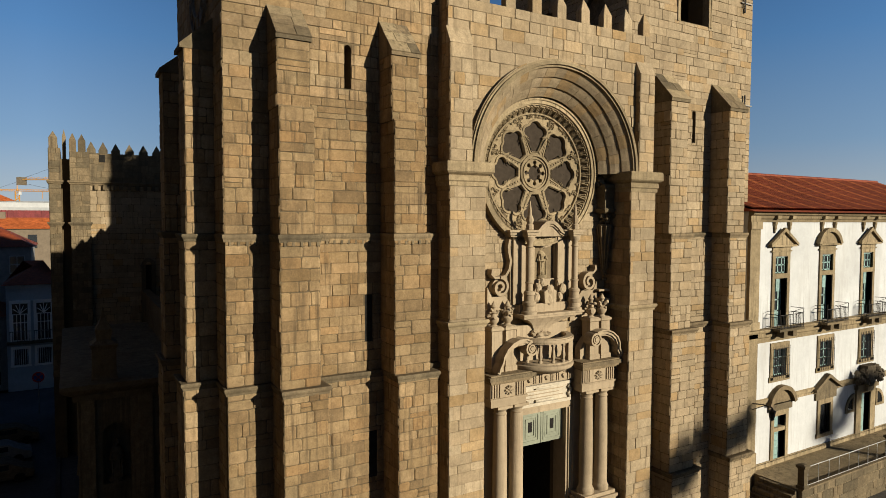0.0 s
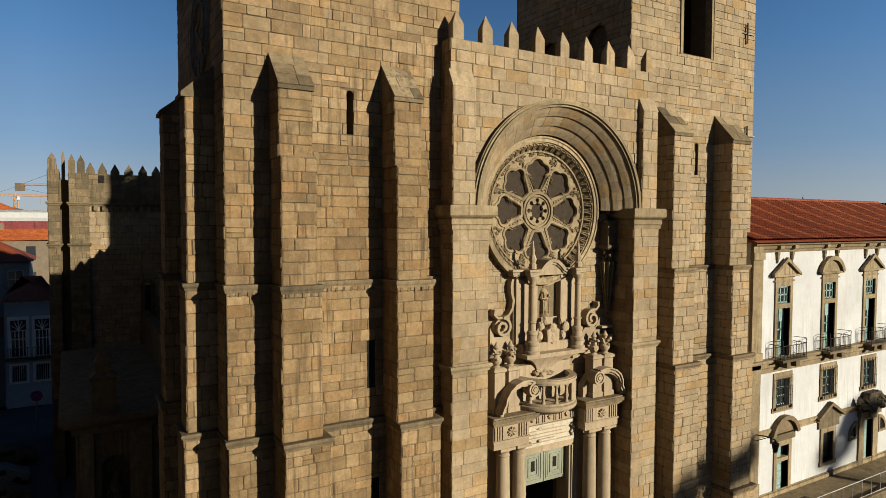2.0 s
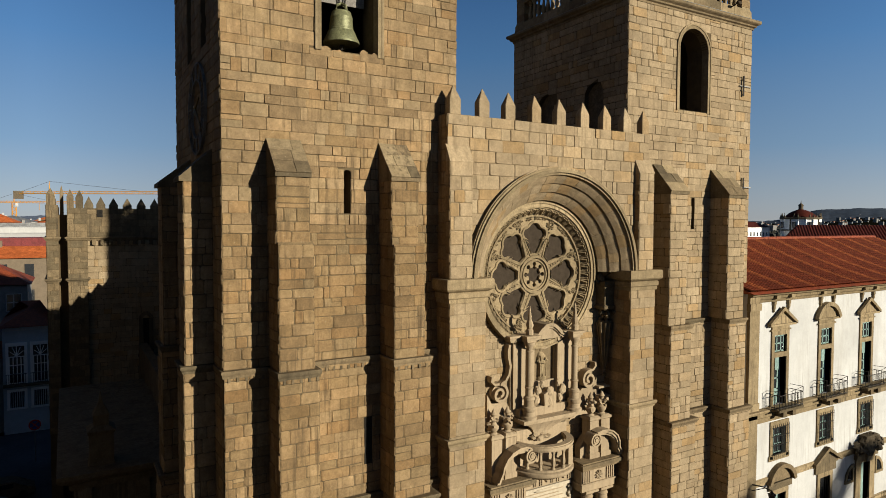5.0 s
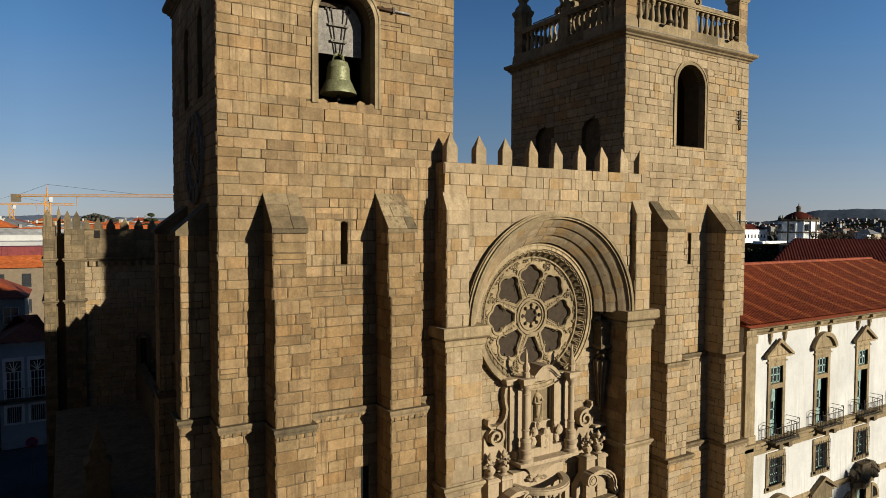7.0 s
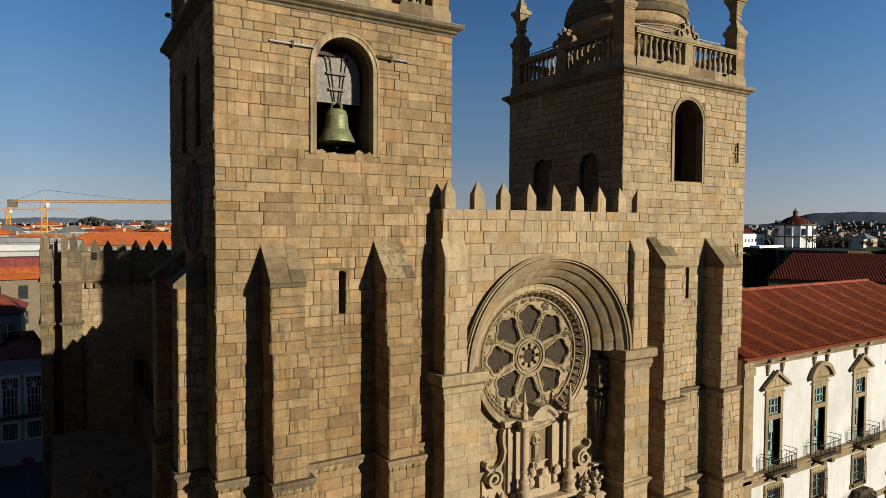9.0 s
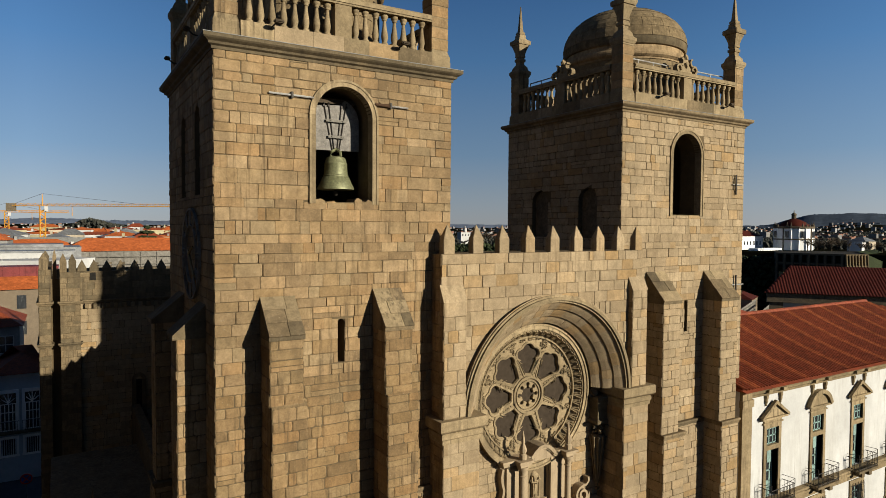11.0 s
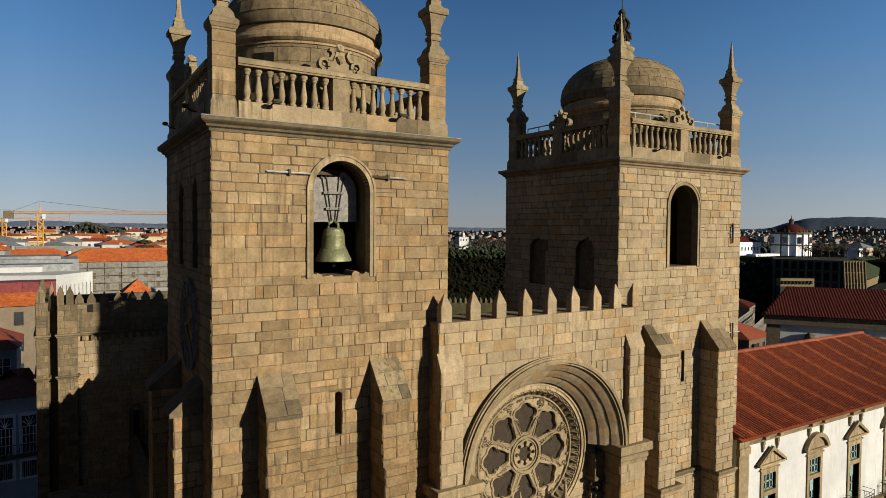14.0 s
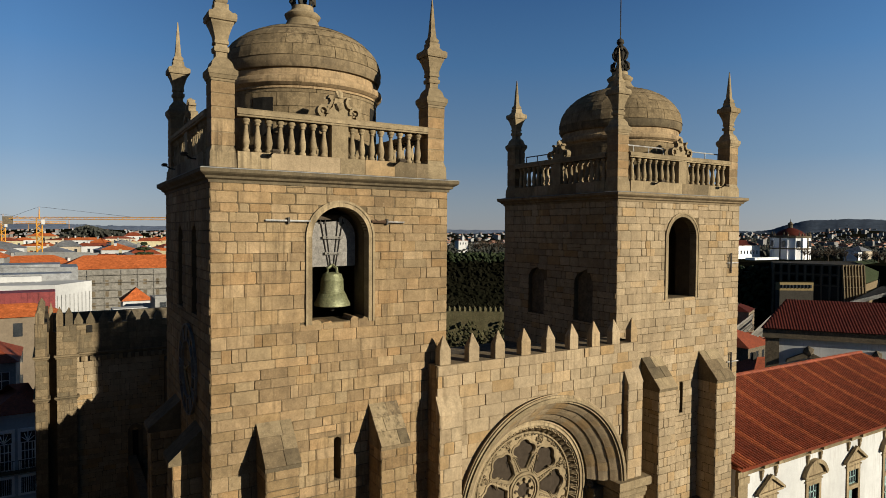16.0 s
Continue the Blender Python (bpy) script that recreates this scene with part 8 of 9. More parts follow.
# house across the street, in shade
def street_house():
    t = thing("street_house", "pale blue tiled town house with fanlight windows, in shade", "house", (-5, 79, -6))
    x0, x1, y0 = -5.65, -1.2, 76.0
    bm = bmesh.new()
    wins = [(-4.5, 0.66), (-2.48, 0.62)]
    part("wall", boxes((x0, x1, y0, 84, -6, 4.4)), BLUE_TILE_WALL, t)
    part("cornice", boxes((x0, x1 + 0.2, y0 - 0.25, y0 - 0.003, 4.4, 4.75)), WHITE_WALL, t)
    part("storey_band", boxes((x0, x1 + 0.1, y0 - 0.5, y0 - 0.003, -1.2, -0.95)), DARK_STONE, t)
    for wx, hw in wins:
        f = bmesh.new()
        for a, b, c, d in ((wx - hw - 0.25, wx - hw, -0.95, 3.2), (wx + hw, wx + hw + 0.25, -0.95, 3.2), (wx - hw, wx + hw, 2.9, 3.2)):
            box(f, a, b, y0 - 0.12, y0 - 0.002, c, d)
        w = part("window", f, CHURCH_WHITE, t)
        part("pane", boxes((wx - hw, wx + hw, y0 - 0.04, y0 - 0.003, -0.9, 2.9)), PANE, w)
        s = bmesh.new()
        for z in (-0.9, 0.0, 0.9, 1.75, 2.85):
            box(s, wx - hw, wx + hw, y0 - 0.09, y0 - 0.05, z, z + 0.08)
        for x in (-hw, -hw * 0.5, 0, hw * 0.5, hw - 0.08):
            box(s, wx + x, wx + x + 0.08, y0 - 0.09, y0 - 0.05, -0.9, 1.8)
        for k in range(5):
            a = radians(30 * (k + 1))
            tube(s, [(wx, y0 - 0.07, 1.85), (wx + hw * math.cos(a), y0 - 0.07, 1.85 + 1.0 * math.sin(a))], 0.04, 4)
        part("sash", s, CHURCH_WHITE, w)
        for k in range(9):
            rl = bmesh.new()
            tube(rl, [(wx - hw - 0.2 + k * 0.2, y0 - 0.45, -0.95), (wx - hw - 0.2 + k * 0.2, y0 - 0.45, 0.1)], 0.02, 4)
            part("bar", rl, IRON, w)
        rl = bmesh.new()
        tube(rl, [(wx - hw - 0.25, y0 - 0.45, 0.1), (wx + hw + 0.25, y0 - 0.45, 0.1)], 0.03, 4)
        part("handrail", rl, IRON, w)
        f = bmesh.new()
        for a, b, c, d in ((wx - 0.85, wx - 0.62, -3.4, -1.5), (wx + 0.62, wx + 0.85, -3.4, -1.5), (wx - 0.62, wx + 0.62, -1.75, -1.5), (wx - 0.9, wx + 0.9, -3.55, -3.35)):
            box(f, a, b, y0 - 0.1, y0 - 0.002, c, d)
        w2 = part("barred_window", f, CHURCH_WHITE, t)
        part("pane", boxes((wx - 0.62, wx + 0.62, y0 - 0.04, y0 - 0.003, -3.35, -1.75)), PANE, w2)
        g = bmesh.new()
        for k in range(7):
            tube(g, [(wx - 0.55 + k * 0.185, y0 - 0.08, -3.35), (wx - 0.55 + k * 0.185, y0 - 0.08, -1.75)], 0.02, 4)
        part("grille", g, CHURCH_WHITE, w2)
    r = bmesh.new()
    hip_roof(r, x0, x1, y0, 84, 4.75, 2.2)
    part("roof", r, TILE, t)


street_house()
town_house(-10.4, 81.5, 9.3, 9, -6, 7.6, 1.8, GREY_WALL, TILE, "grey rendered town house beside the tiled one, in shade", 3, 4)
# gabled house behind it
g = thing("gabled_house", "dark grey gabled house with small attic windows, in shade", "house", (-3, 90, -6))
part("wall", boxes((-13, -3.9, 86, 96, -6, 8.2)), GREY_WALL, g)
bm = bmesh.new()
hip_roof(bm, -13, -3.9, 86, 96, 8.2, 2.6)
part("roof", bm, TILE, g)
for wx in (-8.4, -5.2):
    w = part("window", boxes((wx - 0.75, wx + 0.75, 85.9, 85.995, 5.2, 7.2)), PANE, g)
    s = bmesh.new()
    for x in (-0.75, -0.05, 0.68):
        box(s, wx + x, wx + x + 0.08, 85.84, 85.9, 5.2, 7.2)
    for z in (5.2, 6.15, 7.12):
        box(s, wx - 0.75, wx + 0.75, 85.84, 85.9, z, z + 0.08)
    part("sash", s, WHITE_WALL, w)

# larger named blocks seen over the transept
town_house(-6.6, 119.5, 13.6, 8, -6, 15.8, 1.7, BROWN_WALL, ORANGE_TILE, "brown rendered house with a bright orange tiled roof", 4, 4)
bm = boxes((-22, 0.0, 124.6, 130, -6, 12.7))
wr = single("red_clad_block", bm, WINE, "long block clad in dark red metal sheet", "building")
for k in range(21):
    part("sheet_seam", boxes((-16.4 + k * 0.78, -16.34 + k * 0.78, 124.54, 124.6, 5, 12.7)), WINE, wr)
wb = thing("white_block", "white modern block with a glazed roof terrace", "building", (-4, 134, -6))
bm = bmesh.new()
prism(bm, [(-22, 137.5), (0.0, 131.0), (6.0, 139.5), (-14, 156)], -6, 13.3, lambda u, v, d: (u, v, d))
part("wall", bm, WHITE_WALL, wb)
for k in range(9):
    a, b = Vector((0.0, 131.0)), Vector((6.0, 139.5))
    p, q = a + (b - a) * ((k + 0.3) / 9), a + (b - a) * ((k + 0.42) / 9)
    n = Vector((0.817, -0.577)) * 0.05
    bm = bmesh.new()
    vs = [bm.verts.new((s.x + n.x, s.y + n.y, z)) for z in (7, 11.4) for s in (p, q)]
    bm.faces.new((vs[0], vs[1], vs[3], vs[2]))
    bmesh.ops.solidify(bm, geom=bm.faces[:], thickness=0.05)
    part("window", bm, GREY_WALL, wb)
part("roof_room", boxes((-18, -2.2, 141, 146, 12.7, 14.3)), WHITE_WALL, wb)
part("roof_room", boxes((-10, 2.8, 143, 149, 12.7, 14.6)), ZINC, wb)
for k in range(14):
    part("terrace_post", boxes((-18 + k * 1.15, -17.9 + k * 1.15, 138.6, 138.75, 12.7, 14.0)), WHITE_WALL, wb)
sb = thing("scaffolded_building", "long building behind grey scaffold netting, orange roof", "building", (18, 195, -6))
part("wall", boxes((0.3, 42, 190, 206, -6, 12.6)), NETTING, sb)
bm = bmesh.new()
hip_roof(bm, 0.3, 42, 190, 206, 12.62, 3.4)
part("roof", bm, ORANGE_TILE, sb)
for k in range(10):
    part("scaffold_pole", boxes((3.2 + k * 4.0, 3.3 + k * 4.0, 189.45, 189.53, -6, 12.5)), NETTING, sb)
for z in (1, 3, 5, 7, 9, 11):
    part("scaffold_deck", boxes((0.3, 42, 189.4, 189.98, z, z + 0.12)), NETTING, sb)
for k in range(12):
    for z in (2.2, 5.2, 8.2):
        part("window", boxes((5 + k * 3.1, 5.9 + k * 3.1, 189.985, 190.02, z, z + 1.5)), DARK_STONE, sb)
single("zinc_roof", boxes((-45, 4.5, 168, 182, -6, 14.5), (-30, 1, 170, 180, 14.5, 15.1)), ZINC, "low grey zinc-roofed market hall", "building")
gr = thing("gable_house", "small house with a steep orange gable roof", "house", (16, 165, -6))
part("wall", boxes((13.2, 19.2, 162, 168, -6, 6.7)), WHITE_WALL, gr)
bm = bmesh.new()
hip_roof(bm, 13.2, 19.2, 162, 168, 6.7, 2.9, False)
part("roof", bm, ORANGE_TILE, gr)
for i, (x, y, w, h, r) in enumerate(((12.8, 144, 6, 13.0, None), (24, 150, 12, 14.6, None), (11, 112, 9, 9.2, ZINC))):
    town_house(x, y, w, 8, -6, h, 1.6, WHITE_WALL if i != 1 else GREY_WALL, r, "white rendered back house with a flat roof" if i != 1 else "grey flat-roofed house with a pale parapet", 4, 4)

# rows of houses farther off
rng = random.Random(21)
roofs = [ORANGE_TILE, ORANGE_TILE, TILE, ZINC, None]
walls = [WHITE_WALL, WHITE_WALL, BEIGE_WALL, GREY_WALL, YELLOW_WALL]
names = {"white_render": "white", "beige_render": "beige", "grey_concrete": "grey", "yellow_render": "yellow"}
for ring_y, count, spread in ((225, 9, 15), (262, 10, 22), (310, 11, 26), (370, 12, 30), (450, 13, 34), (560, 14, 40)):
    for k in range(count):
        ang = -8 + 20 * (k + rng.random() * 0.8) / count
        x = ring_y * math.tan(radians(ang))
        y = ring_y + rng.uniform(-spread, spread) * 0.5
        top = 10.5 + rng.uniform(0, 5.0) + (ring_y - 225) * 0.008
        z0 = min(ground_height(x, y), 2) - 1
        wl, rf = rng.choice(walls), rng.choice(roofs)
        w = rng.uniform(9, 24)
        town_house(x, y, w, rng.uniform(9, 14), z0, top - z0, rng.uniform(1.5, 3.0), wl, rf,
                   f"distant {names[wl.name]} town house" + (" under an orange tiled roof" if rf in (ORANGE_TILE, TILE) else " with a flat roof"), 4, max(3, int(w / 4)), rng.random() < 0.7, rng.uniform(-25, 25), "far town houses")


# ---- crane ----
def crane(x, y, top, label, jib, back, ang):
    c = thing("tower_crane", label, "crane", (x, y, 0), "construction cranes")
    m = bmesh.new()
    s = 0.95
    for sx, sy in ((-1, -1), (1, -1), (1, 1), (-1, 1)):
        tube(m, [(x + sx * s, y + sy * s, 0), (x + sx * s, y + sy * s, top)], 0.22, 4)
    z = 2.0
    k = 0
    while z < top - 1.5:
        f = 1 if k % 2 else -1
        tube(m, [(x - s * f, y - s, z), (x + s * f, y - s, z + 1.7)], 0.21, 4)
        tube(m, [(x + s, y - s * f, z), (x + s, y + s * f, z + 1.7)], 0.21, 4)
        z += 1.7
        k += 1
    part("mast", m, CRANE_PAINT, c)
    d = Vector((math.cos(ang), math.sin(ang)))
    j = bmesh.new()
    n = 26
    for off, h in ((-0.5, 0), (0.5, 0), (0, 1.1)):
        nx, ny = -d.y * off, d.x * off
        tube(j, [(x + d.x * -back + nx, y + d.y * -back + ny, top + h * 0.6), (x + d.x * jib + nx, y + d.y * jib + ny, top + h)], 0.14, 4)
    for i in range(n):
        a, b = -back + (jib + back) * i / n, -back + (jib + back) * (i + 0.5) / n
        tube(j, [(x + d.x * a, y + d.y * a, top), (x + d.x * b, y + d.y * b, top + 1.0)], 0.1, 4)
        tube(j, [(x + d.x * b, y + d.y * b, top + 1.0), (x + d.x * (a + (jib + back) / n), y + d.y * (a + (jib + back) / n), top)], 0.07, 4)
    part("jib", j, CRANE_PAINT, c)
    a = bmesh.new()
    tube(a, [(x, y, top), (x, y, top + 5)], 0.35, 5, 0.1)
    part("mast_head", a, CRANE_PAINT, c)
    st = bmesh.new()
    tube(st, [(x, y, top + 5), (x + d.x * jib * 0.6, y + d.y * jib * 0.6, top + 1.1)], 0.05, 4)
    tube(st, [(x, y, top + 5), (x - d.x * back * 0.9, y - d.y * back * 0.9, top + 0.7)], 0.05, 4)
    part("stay_cable", st, IRON, c)
    part("counterweight", boxes((x - d.x * back - 1.5, x - d.x * back + 2.0, y - d.y * back - 1, y - d.y * back + 1, top - 2.2, top + 1)), DARK_STONE, c)
    part("cab", boxes((x + 0.7, x + 2.0, y - 1.8, y - 0.4, top - 2.2, top - 0.2)), WHITE_WALL, c)
    h = bmesh.new()
    tube(h, [(x + d.x * 12, y + d.y * 12, top), (x + d.x * 12, y + d.y * 12, top - 4)], 0.12, 4)
    part("hook_cable", h, CRANE_PAINT, c)


crane(-5.4, 308, 27.1, "orange yellow tower crane over the distant roofs", 62, 13, radians(-30))
crane(-24, 420, 26.0, "small orange tower crane far behind the roofs", 30, 12, radians(-12))


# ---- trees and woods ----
# wood colour greyed to carry painted haze
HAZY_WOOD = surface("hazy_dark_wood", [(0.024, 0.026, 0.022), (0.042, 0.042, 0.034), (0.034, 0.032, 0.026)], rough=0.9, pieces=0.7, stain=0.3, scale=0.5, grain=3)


def clumps(name, label, material, spots, size, seed, category="wood"):
    """A far wood: many uneven clumps of foliage."""
    r = random.Random(seed)
    bm = bmesh.new()
    for i, (x, y, z) in enumerate(spots):
        blob(bm, (x, y, z + size * 0.5), size * r.uniform(0.6, 1.25), seed + i, (1, 1, r.uniform(0.7, 1.2)), 1, 0.45)
    return single(name, bm, material, label, category, kind="stuff")


rng = random.Random(33)
spots = []
for k in range(1500):
    ang = rng.uniform(0.3, 6.0)
    d = rng.uniform(930, 1010)
    x, y = d * math.sin(radians(ang)), d * math.cos(radians(ang))
    hgt = 19 * math.exp(-((ang - 2.2) / 1.7) ** 2) + 7 * math.exp(-((ang - 4.4) / 0.9) ** 2)
    spots.append((x, y, 6 + hgt * rng.random() ** 0.5))
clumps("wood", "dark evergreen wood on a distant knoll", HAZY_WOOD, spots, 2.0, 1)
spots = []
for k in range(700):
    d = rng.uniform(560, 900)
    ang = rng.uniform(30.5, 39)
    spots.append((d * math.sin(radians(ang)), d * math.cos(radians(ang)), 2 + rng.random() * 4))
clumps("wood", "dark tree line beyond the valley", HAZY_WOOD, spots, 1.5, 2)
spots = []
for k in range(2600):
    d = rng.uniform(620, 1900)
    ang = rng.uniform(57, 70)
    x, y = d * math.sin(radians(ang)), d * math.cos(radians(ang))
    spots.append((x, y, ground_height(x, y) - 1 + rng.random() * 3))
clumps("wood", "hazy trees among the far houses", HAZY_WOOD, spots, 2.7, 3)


def ridge(name, label, material, a0, a1, d, top):
    """A line of far hills with an uneven wooded crest."""
    bm = bmesh.new()
    prev = None
    n = int((a1 - a0) / 0.06)
    for i in range(n + 1):
        ang = a0 + (a1 - a0) * i / n
        s, c = math.sin(radians(ang)), math.cos(radians(ang))
        h = top(ang)
        h += 3 * noise.noise((ang * 0.8, 2.0, 0))
        crest = h + 4.0 * noise.noise((ang * 2.2, 7.0, 0)) + 3.0 * noise.noise((ang * 7, 9.0, 0)) + 1.6 * noise.noise((ang * 19, 3.0, 0))
        row = []
        for j in range(9):
            f = j / 8
            q = d - 900 * (1 - f)
            rough = 2.5 * noise.noise((ang * 1.6, f * 5, 1.0)) + 0.8 * noise.noise((ang * 5.0, f * 14, 2.0))
            row.append(bm.verts.new((q * s, q * c, -6 + (h + 6) * math.sin(f * 1.57) ** 0.9 + rough * f if j < 8 else crest)))
        row.append(bm.verts.new(((d + 60) * s, (d + 60) * c, h - 30)))
        if prev:
            for k in range(9):
                bm.faces.new((prev[k], prev[k + 1], row[k + 1], row[k]))
        prev = row
    single(name, bm, material, label, "hill", kind="structure", smooth=True)


def smooth(v):
    v = min(1, max(0, v))
    return v * v * (3 - 2 * v)


ridge("backdrop", "low hills beyond the town, hazed blue in colour", FAR_HILL, -12, 44, 3500, lambda a: 38 + 9 * math.exp(-((a + 0.5) / 2.5) ** 2) - 8 * smooth((a - 14) / 14))
ridge("backdrop", "long wooded hill across the river, hazed in colour", WOODED_HILL, 52, 76, 3200, lambda a: 32 + 50 * smooth((a - 58.2) / 3.4) + 3 * math.sin(a * 1.3))
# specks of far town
# white walls dulled to grey, haze painted in
HAZY_WHITE = surface("hazed_white_walls", [(0.1445, 0.1462, 0.1487), (0.289, 0.2848, 0.2762)], rough=0.9, pieces=0.9, stain=0.2, scale=0.05, grain=1, mottle=0.05, stain_colour=(0.15, 0.15, 0.15))
bm, bm2, bm3 = bmesh.new(), bmesh.new(), bmesh.new()
for k in range(1700):
    ang = rng.choice((rng.uniform(-8, 12), rng.uniform(27, 40), rng.uniform(54, 70), rng.uniform(54, 70)))
    d = rng.uniform(900, 2700)
    if (27 < ang < 40 and rng.random() < 0.6) or (ang > 53 and rng.random() < 0.4):
        continue
    x, y = d * math.sin(radians(ang)), d * math.cos(radians(ang))
    z = ground_height(x, y)
    w, h = rng.uniform(3, 9), rng.uniform(2, 5) * (2.6 if rng.random() < 0.08 else 1)
    box(bm if rng.random() < 0.5 else bm3, x - w / 2, x + w / 2, y - 5, y + 5, z - 3, z + h)
    if rng.random() < 0.35:
        box(bm2, x - w / 2 - 0.6, x + w / 2 + 0.6, y - 5.6, y + 5.6, z + h, z + h + 1.5)
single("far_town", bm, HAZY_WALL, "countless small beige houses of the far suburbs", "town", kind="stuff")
single("far_town", bm3, HAZY_WHITE, "countless small white houses of the far suburbs", "town", kind="stuff")
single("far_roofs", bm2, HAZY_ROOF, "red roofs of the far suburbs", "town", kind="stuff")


def bare_tree(x, y, z, h, seed, label="bare winter tree with a fine twig crown"):
    t = thing("bare_tree", label, "tree", (x, y, z), "bare trees")
    r = random.Random(seed)
    tr = bmesh.new()
    tube(tr, [(x, y, z), (x + h * 0.02, y, z + h * 0.25), (x, y, z + h * 0.45)], h * 0.035, 6, h * 0.02)
    part("trunk", tr, TWIGS, t)
    cr = bmesh.new()
    for k in range(16):
        a, e = r.uniform(0, 6.28), r.uniform(0.5, 1.3)
        b = Vector((x, y, z + h * r.uniform(0.3, 0.45)))
        L = h * r.uniform(0.3, 0.55)
        q = b + L * Vector((math.cos(a) * math.cos(e), math.sin(a) * math.cos(e), math.sin(e)))
        tube(cr, [b, (b + q) / 2 + Vector((0, 0, h * 0.04)), q], h * 0.012, 4, h * 0.004)
        for j in range(9):
            s = b + (q - b) * r.uniform(0.35, 1)
            v = Vector((r.uniform(-1, 1), r.uniform(-1, 1), r.uniform(-0.2, 1))).normalized() * h * r.uniform(0.08, 0.2)
            tube(cr, [s, s + v], h * 0.005, 3, h * 0.002)
    part("crown", cr, TWIGS, t)


# ---- church across the river ----
def round_church():
    c = thing("round_church", "white domed round church on the far cliff", "church", (515, 295, 0))
    x, y = 514.5, 294.8
    bm = bmesh.new()
    lathe(bm, [(15.5, 2), (15.5, 22.5)], x, y, 16)
    part("drum_wall", bm, CHURCH_WHITE, c)
    bm = bmesh.new()
    lathe(bm, [(16.3, 12.4), (16.3, 13.4), (15.5, 13.5)], x, y, 16)
    lathe(bm, [(15.4, 22.3), (16.6, 22.6), (16.8, 24.0), (15.5, 24.2)], x, y, 16)
    part("cornice", bm, DARK_STONE, c)
    for k in range(16):
        a = 2 * math.pi * k / 16
        part("pilaster", boxes((x + 15.6 * math.cos(a) - 0.45, x + 15.6 * math.cos(a) + 0.45, y + 15.6 * math.sin(a) - 0.45, y + 15.6 * math.sin(a) + 0.45, 2, 24)), CHURCH_WHITE if k % 4 else DARK_STONE, c)
        if k % 2 == 0:
            a += math.pi / 16
            px, py = x + 15.3 * math.cos(a), y + 15.3 * math.sin(a)
            part("window", boxes((px - 1.3, px + 1.3, py - 1.3, py + 1.3, 14.5, 20)), PANE, c)
        lathe_bm = bmesh.new()
        lathe(lathe_bm, [(0.8, 24), (0.7, 25.5), (0.3, 26), (0.2, 27.5), (0, 28)], x + 15.6 * math.cos(a), y + 15.6 * math.sin(a), 6)
        part("finial", lathe_bm, DARK_STONE, c)
    bm = bmesh.new()
    lathe(bm, [(12.4, 24.1), (11.6, 25.8), (9.2, 28.0), (5.8, 29.8), (2.4, 31.0), (2.0, 31.2)], x, y, 24)
    d = part("dome", bm, DARK_SHADED_TILE, c, smooth=True)
    bm = bmesh.new()
    lathe(bm, [(1.9, 30.8), (1.9, 34), (2.4, 34.4), (1.6, 35.6), (0.4, 36.6), (0.25, 38), (0, 39.5)], x, y, 12)
    part("lantern", bm, DARK_STONE, d)
    c.scale = (0.92, 0.92, 0.92)
    c.location.z -= 1.0
    w = thing("convent", "long white convent wing with a red roof", "building", (480, 318, 0))
    part("wall", boxes((458, 500, 312, 330, -2, 13)), CHURCH_WHITE, w)
    b = bmesh.new()
    hip_roof(b, 458, 500, 312, 330, 13, 4.5)
    part("roof", b, DARK_SHADED_TILE, w)
    for k in range(9):
        part("window", boxes((461 + k * 4.3, 462.6 + k * 4.3, 311.9, 312.05, 6, 9)), PANE, w)
    part("wall", boxes((462, 494, 292, 300, -8, 4.0)), CHURCH_WHITE, w)
    for k in range(10):
        part("window", boxes((464 + k * 3.0, 465.2 + k * 3.0, 291.9, 292.05, 0, 2)), PANE, w)
    A, B, C = Vector((415.4, 249.5)), Vector((428.7, 212.7)), Vector((443.2, 206.4))
    cl = thing("retaining_wall", "tall dark retaining wall with blind arches below the church", "wall", (430, 240, -40))
    bm = bmesh.new()
    prism(bm, [tuple(A), tuple(B), tuple(C), (505, 236), (440, 266)], -45, 3.3, lambda u, v, d: (u, v, d))
    # the wall's shade is put into its near-black colour
    part("wall", bm, SHADE_AND_SOOT, cl)

    def along(P, Q, s0, s1, out0, out1, z0, z1, lean=0.0):
        """A block on the face from P to Q between s0 and s1, out0 to out1 proud of it."""
        u = (Q - P).normalized()
        n = Vector((u.y, -u.x))
        bm = bmesh.new()
        ring = [[bm.verts.new((*(P + u * s + n * (o + k * lean)), z)) for s, o in ((s0, out0), (s1, out0), (s1, out1), (s0, out1))] for z, k in ((z0, 1), (z1, 0))]
        for k in range(4):
            bm.faces.new((ring[0][k], ring[0][(k + 1) % 4], ring[1][(k + 1) % 4], ring[1][k]))
        bm.faces.new(ring[0])
        bm.faces.new(ring[1])
        bmesh.ops.recalc_face_normals(bm, faces=bm.faces[:])
        return bm
    L = (B - A).length
    for k in range(9):
        s = L * k / 8.3
        part("pier", along(A, B, s, s + 1.1, 0.01, 1.2, -45, 2.4, 1.0), DARK_STONE, cl)
        for z in (-9.5, -2.5):
            # near-black slabs stand in for shade inside the arches
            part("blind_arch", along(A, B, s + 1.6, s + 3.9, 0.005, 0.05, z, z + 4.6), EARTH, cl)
    for z in (-11.0, -4.0):
        part("band", along(A, B, 0, L, 0.01, 0.6, z, z + 0.9), DARK_STONE, cl)
    part("string_course", along(A, B, 0, L, 0.01, 0.5, 2.4, 3.4), DARK_STONE, cl)
    e = thing("arcaded_wall", "leaning stone wall with three rows of tall arches", "wall", (436, 209, -40))
    L = (C - B).length
    for k in range(8):
        s = L * k / 7.4
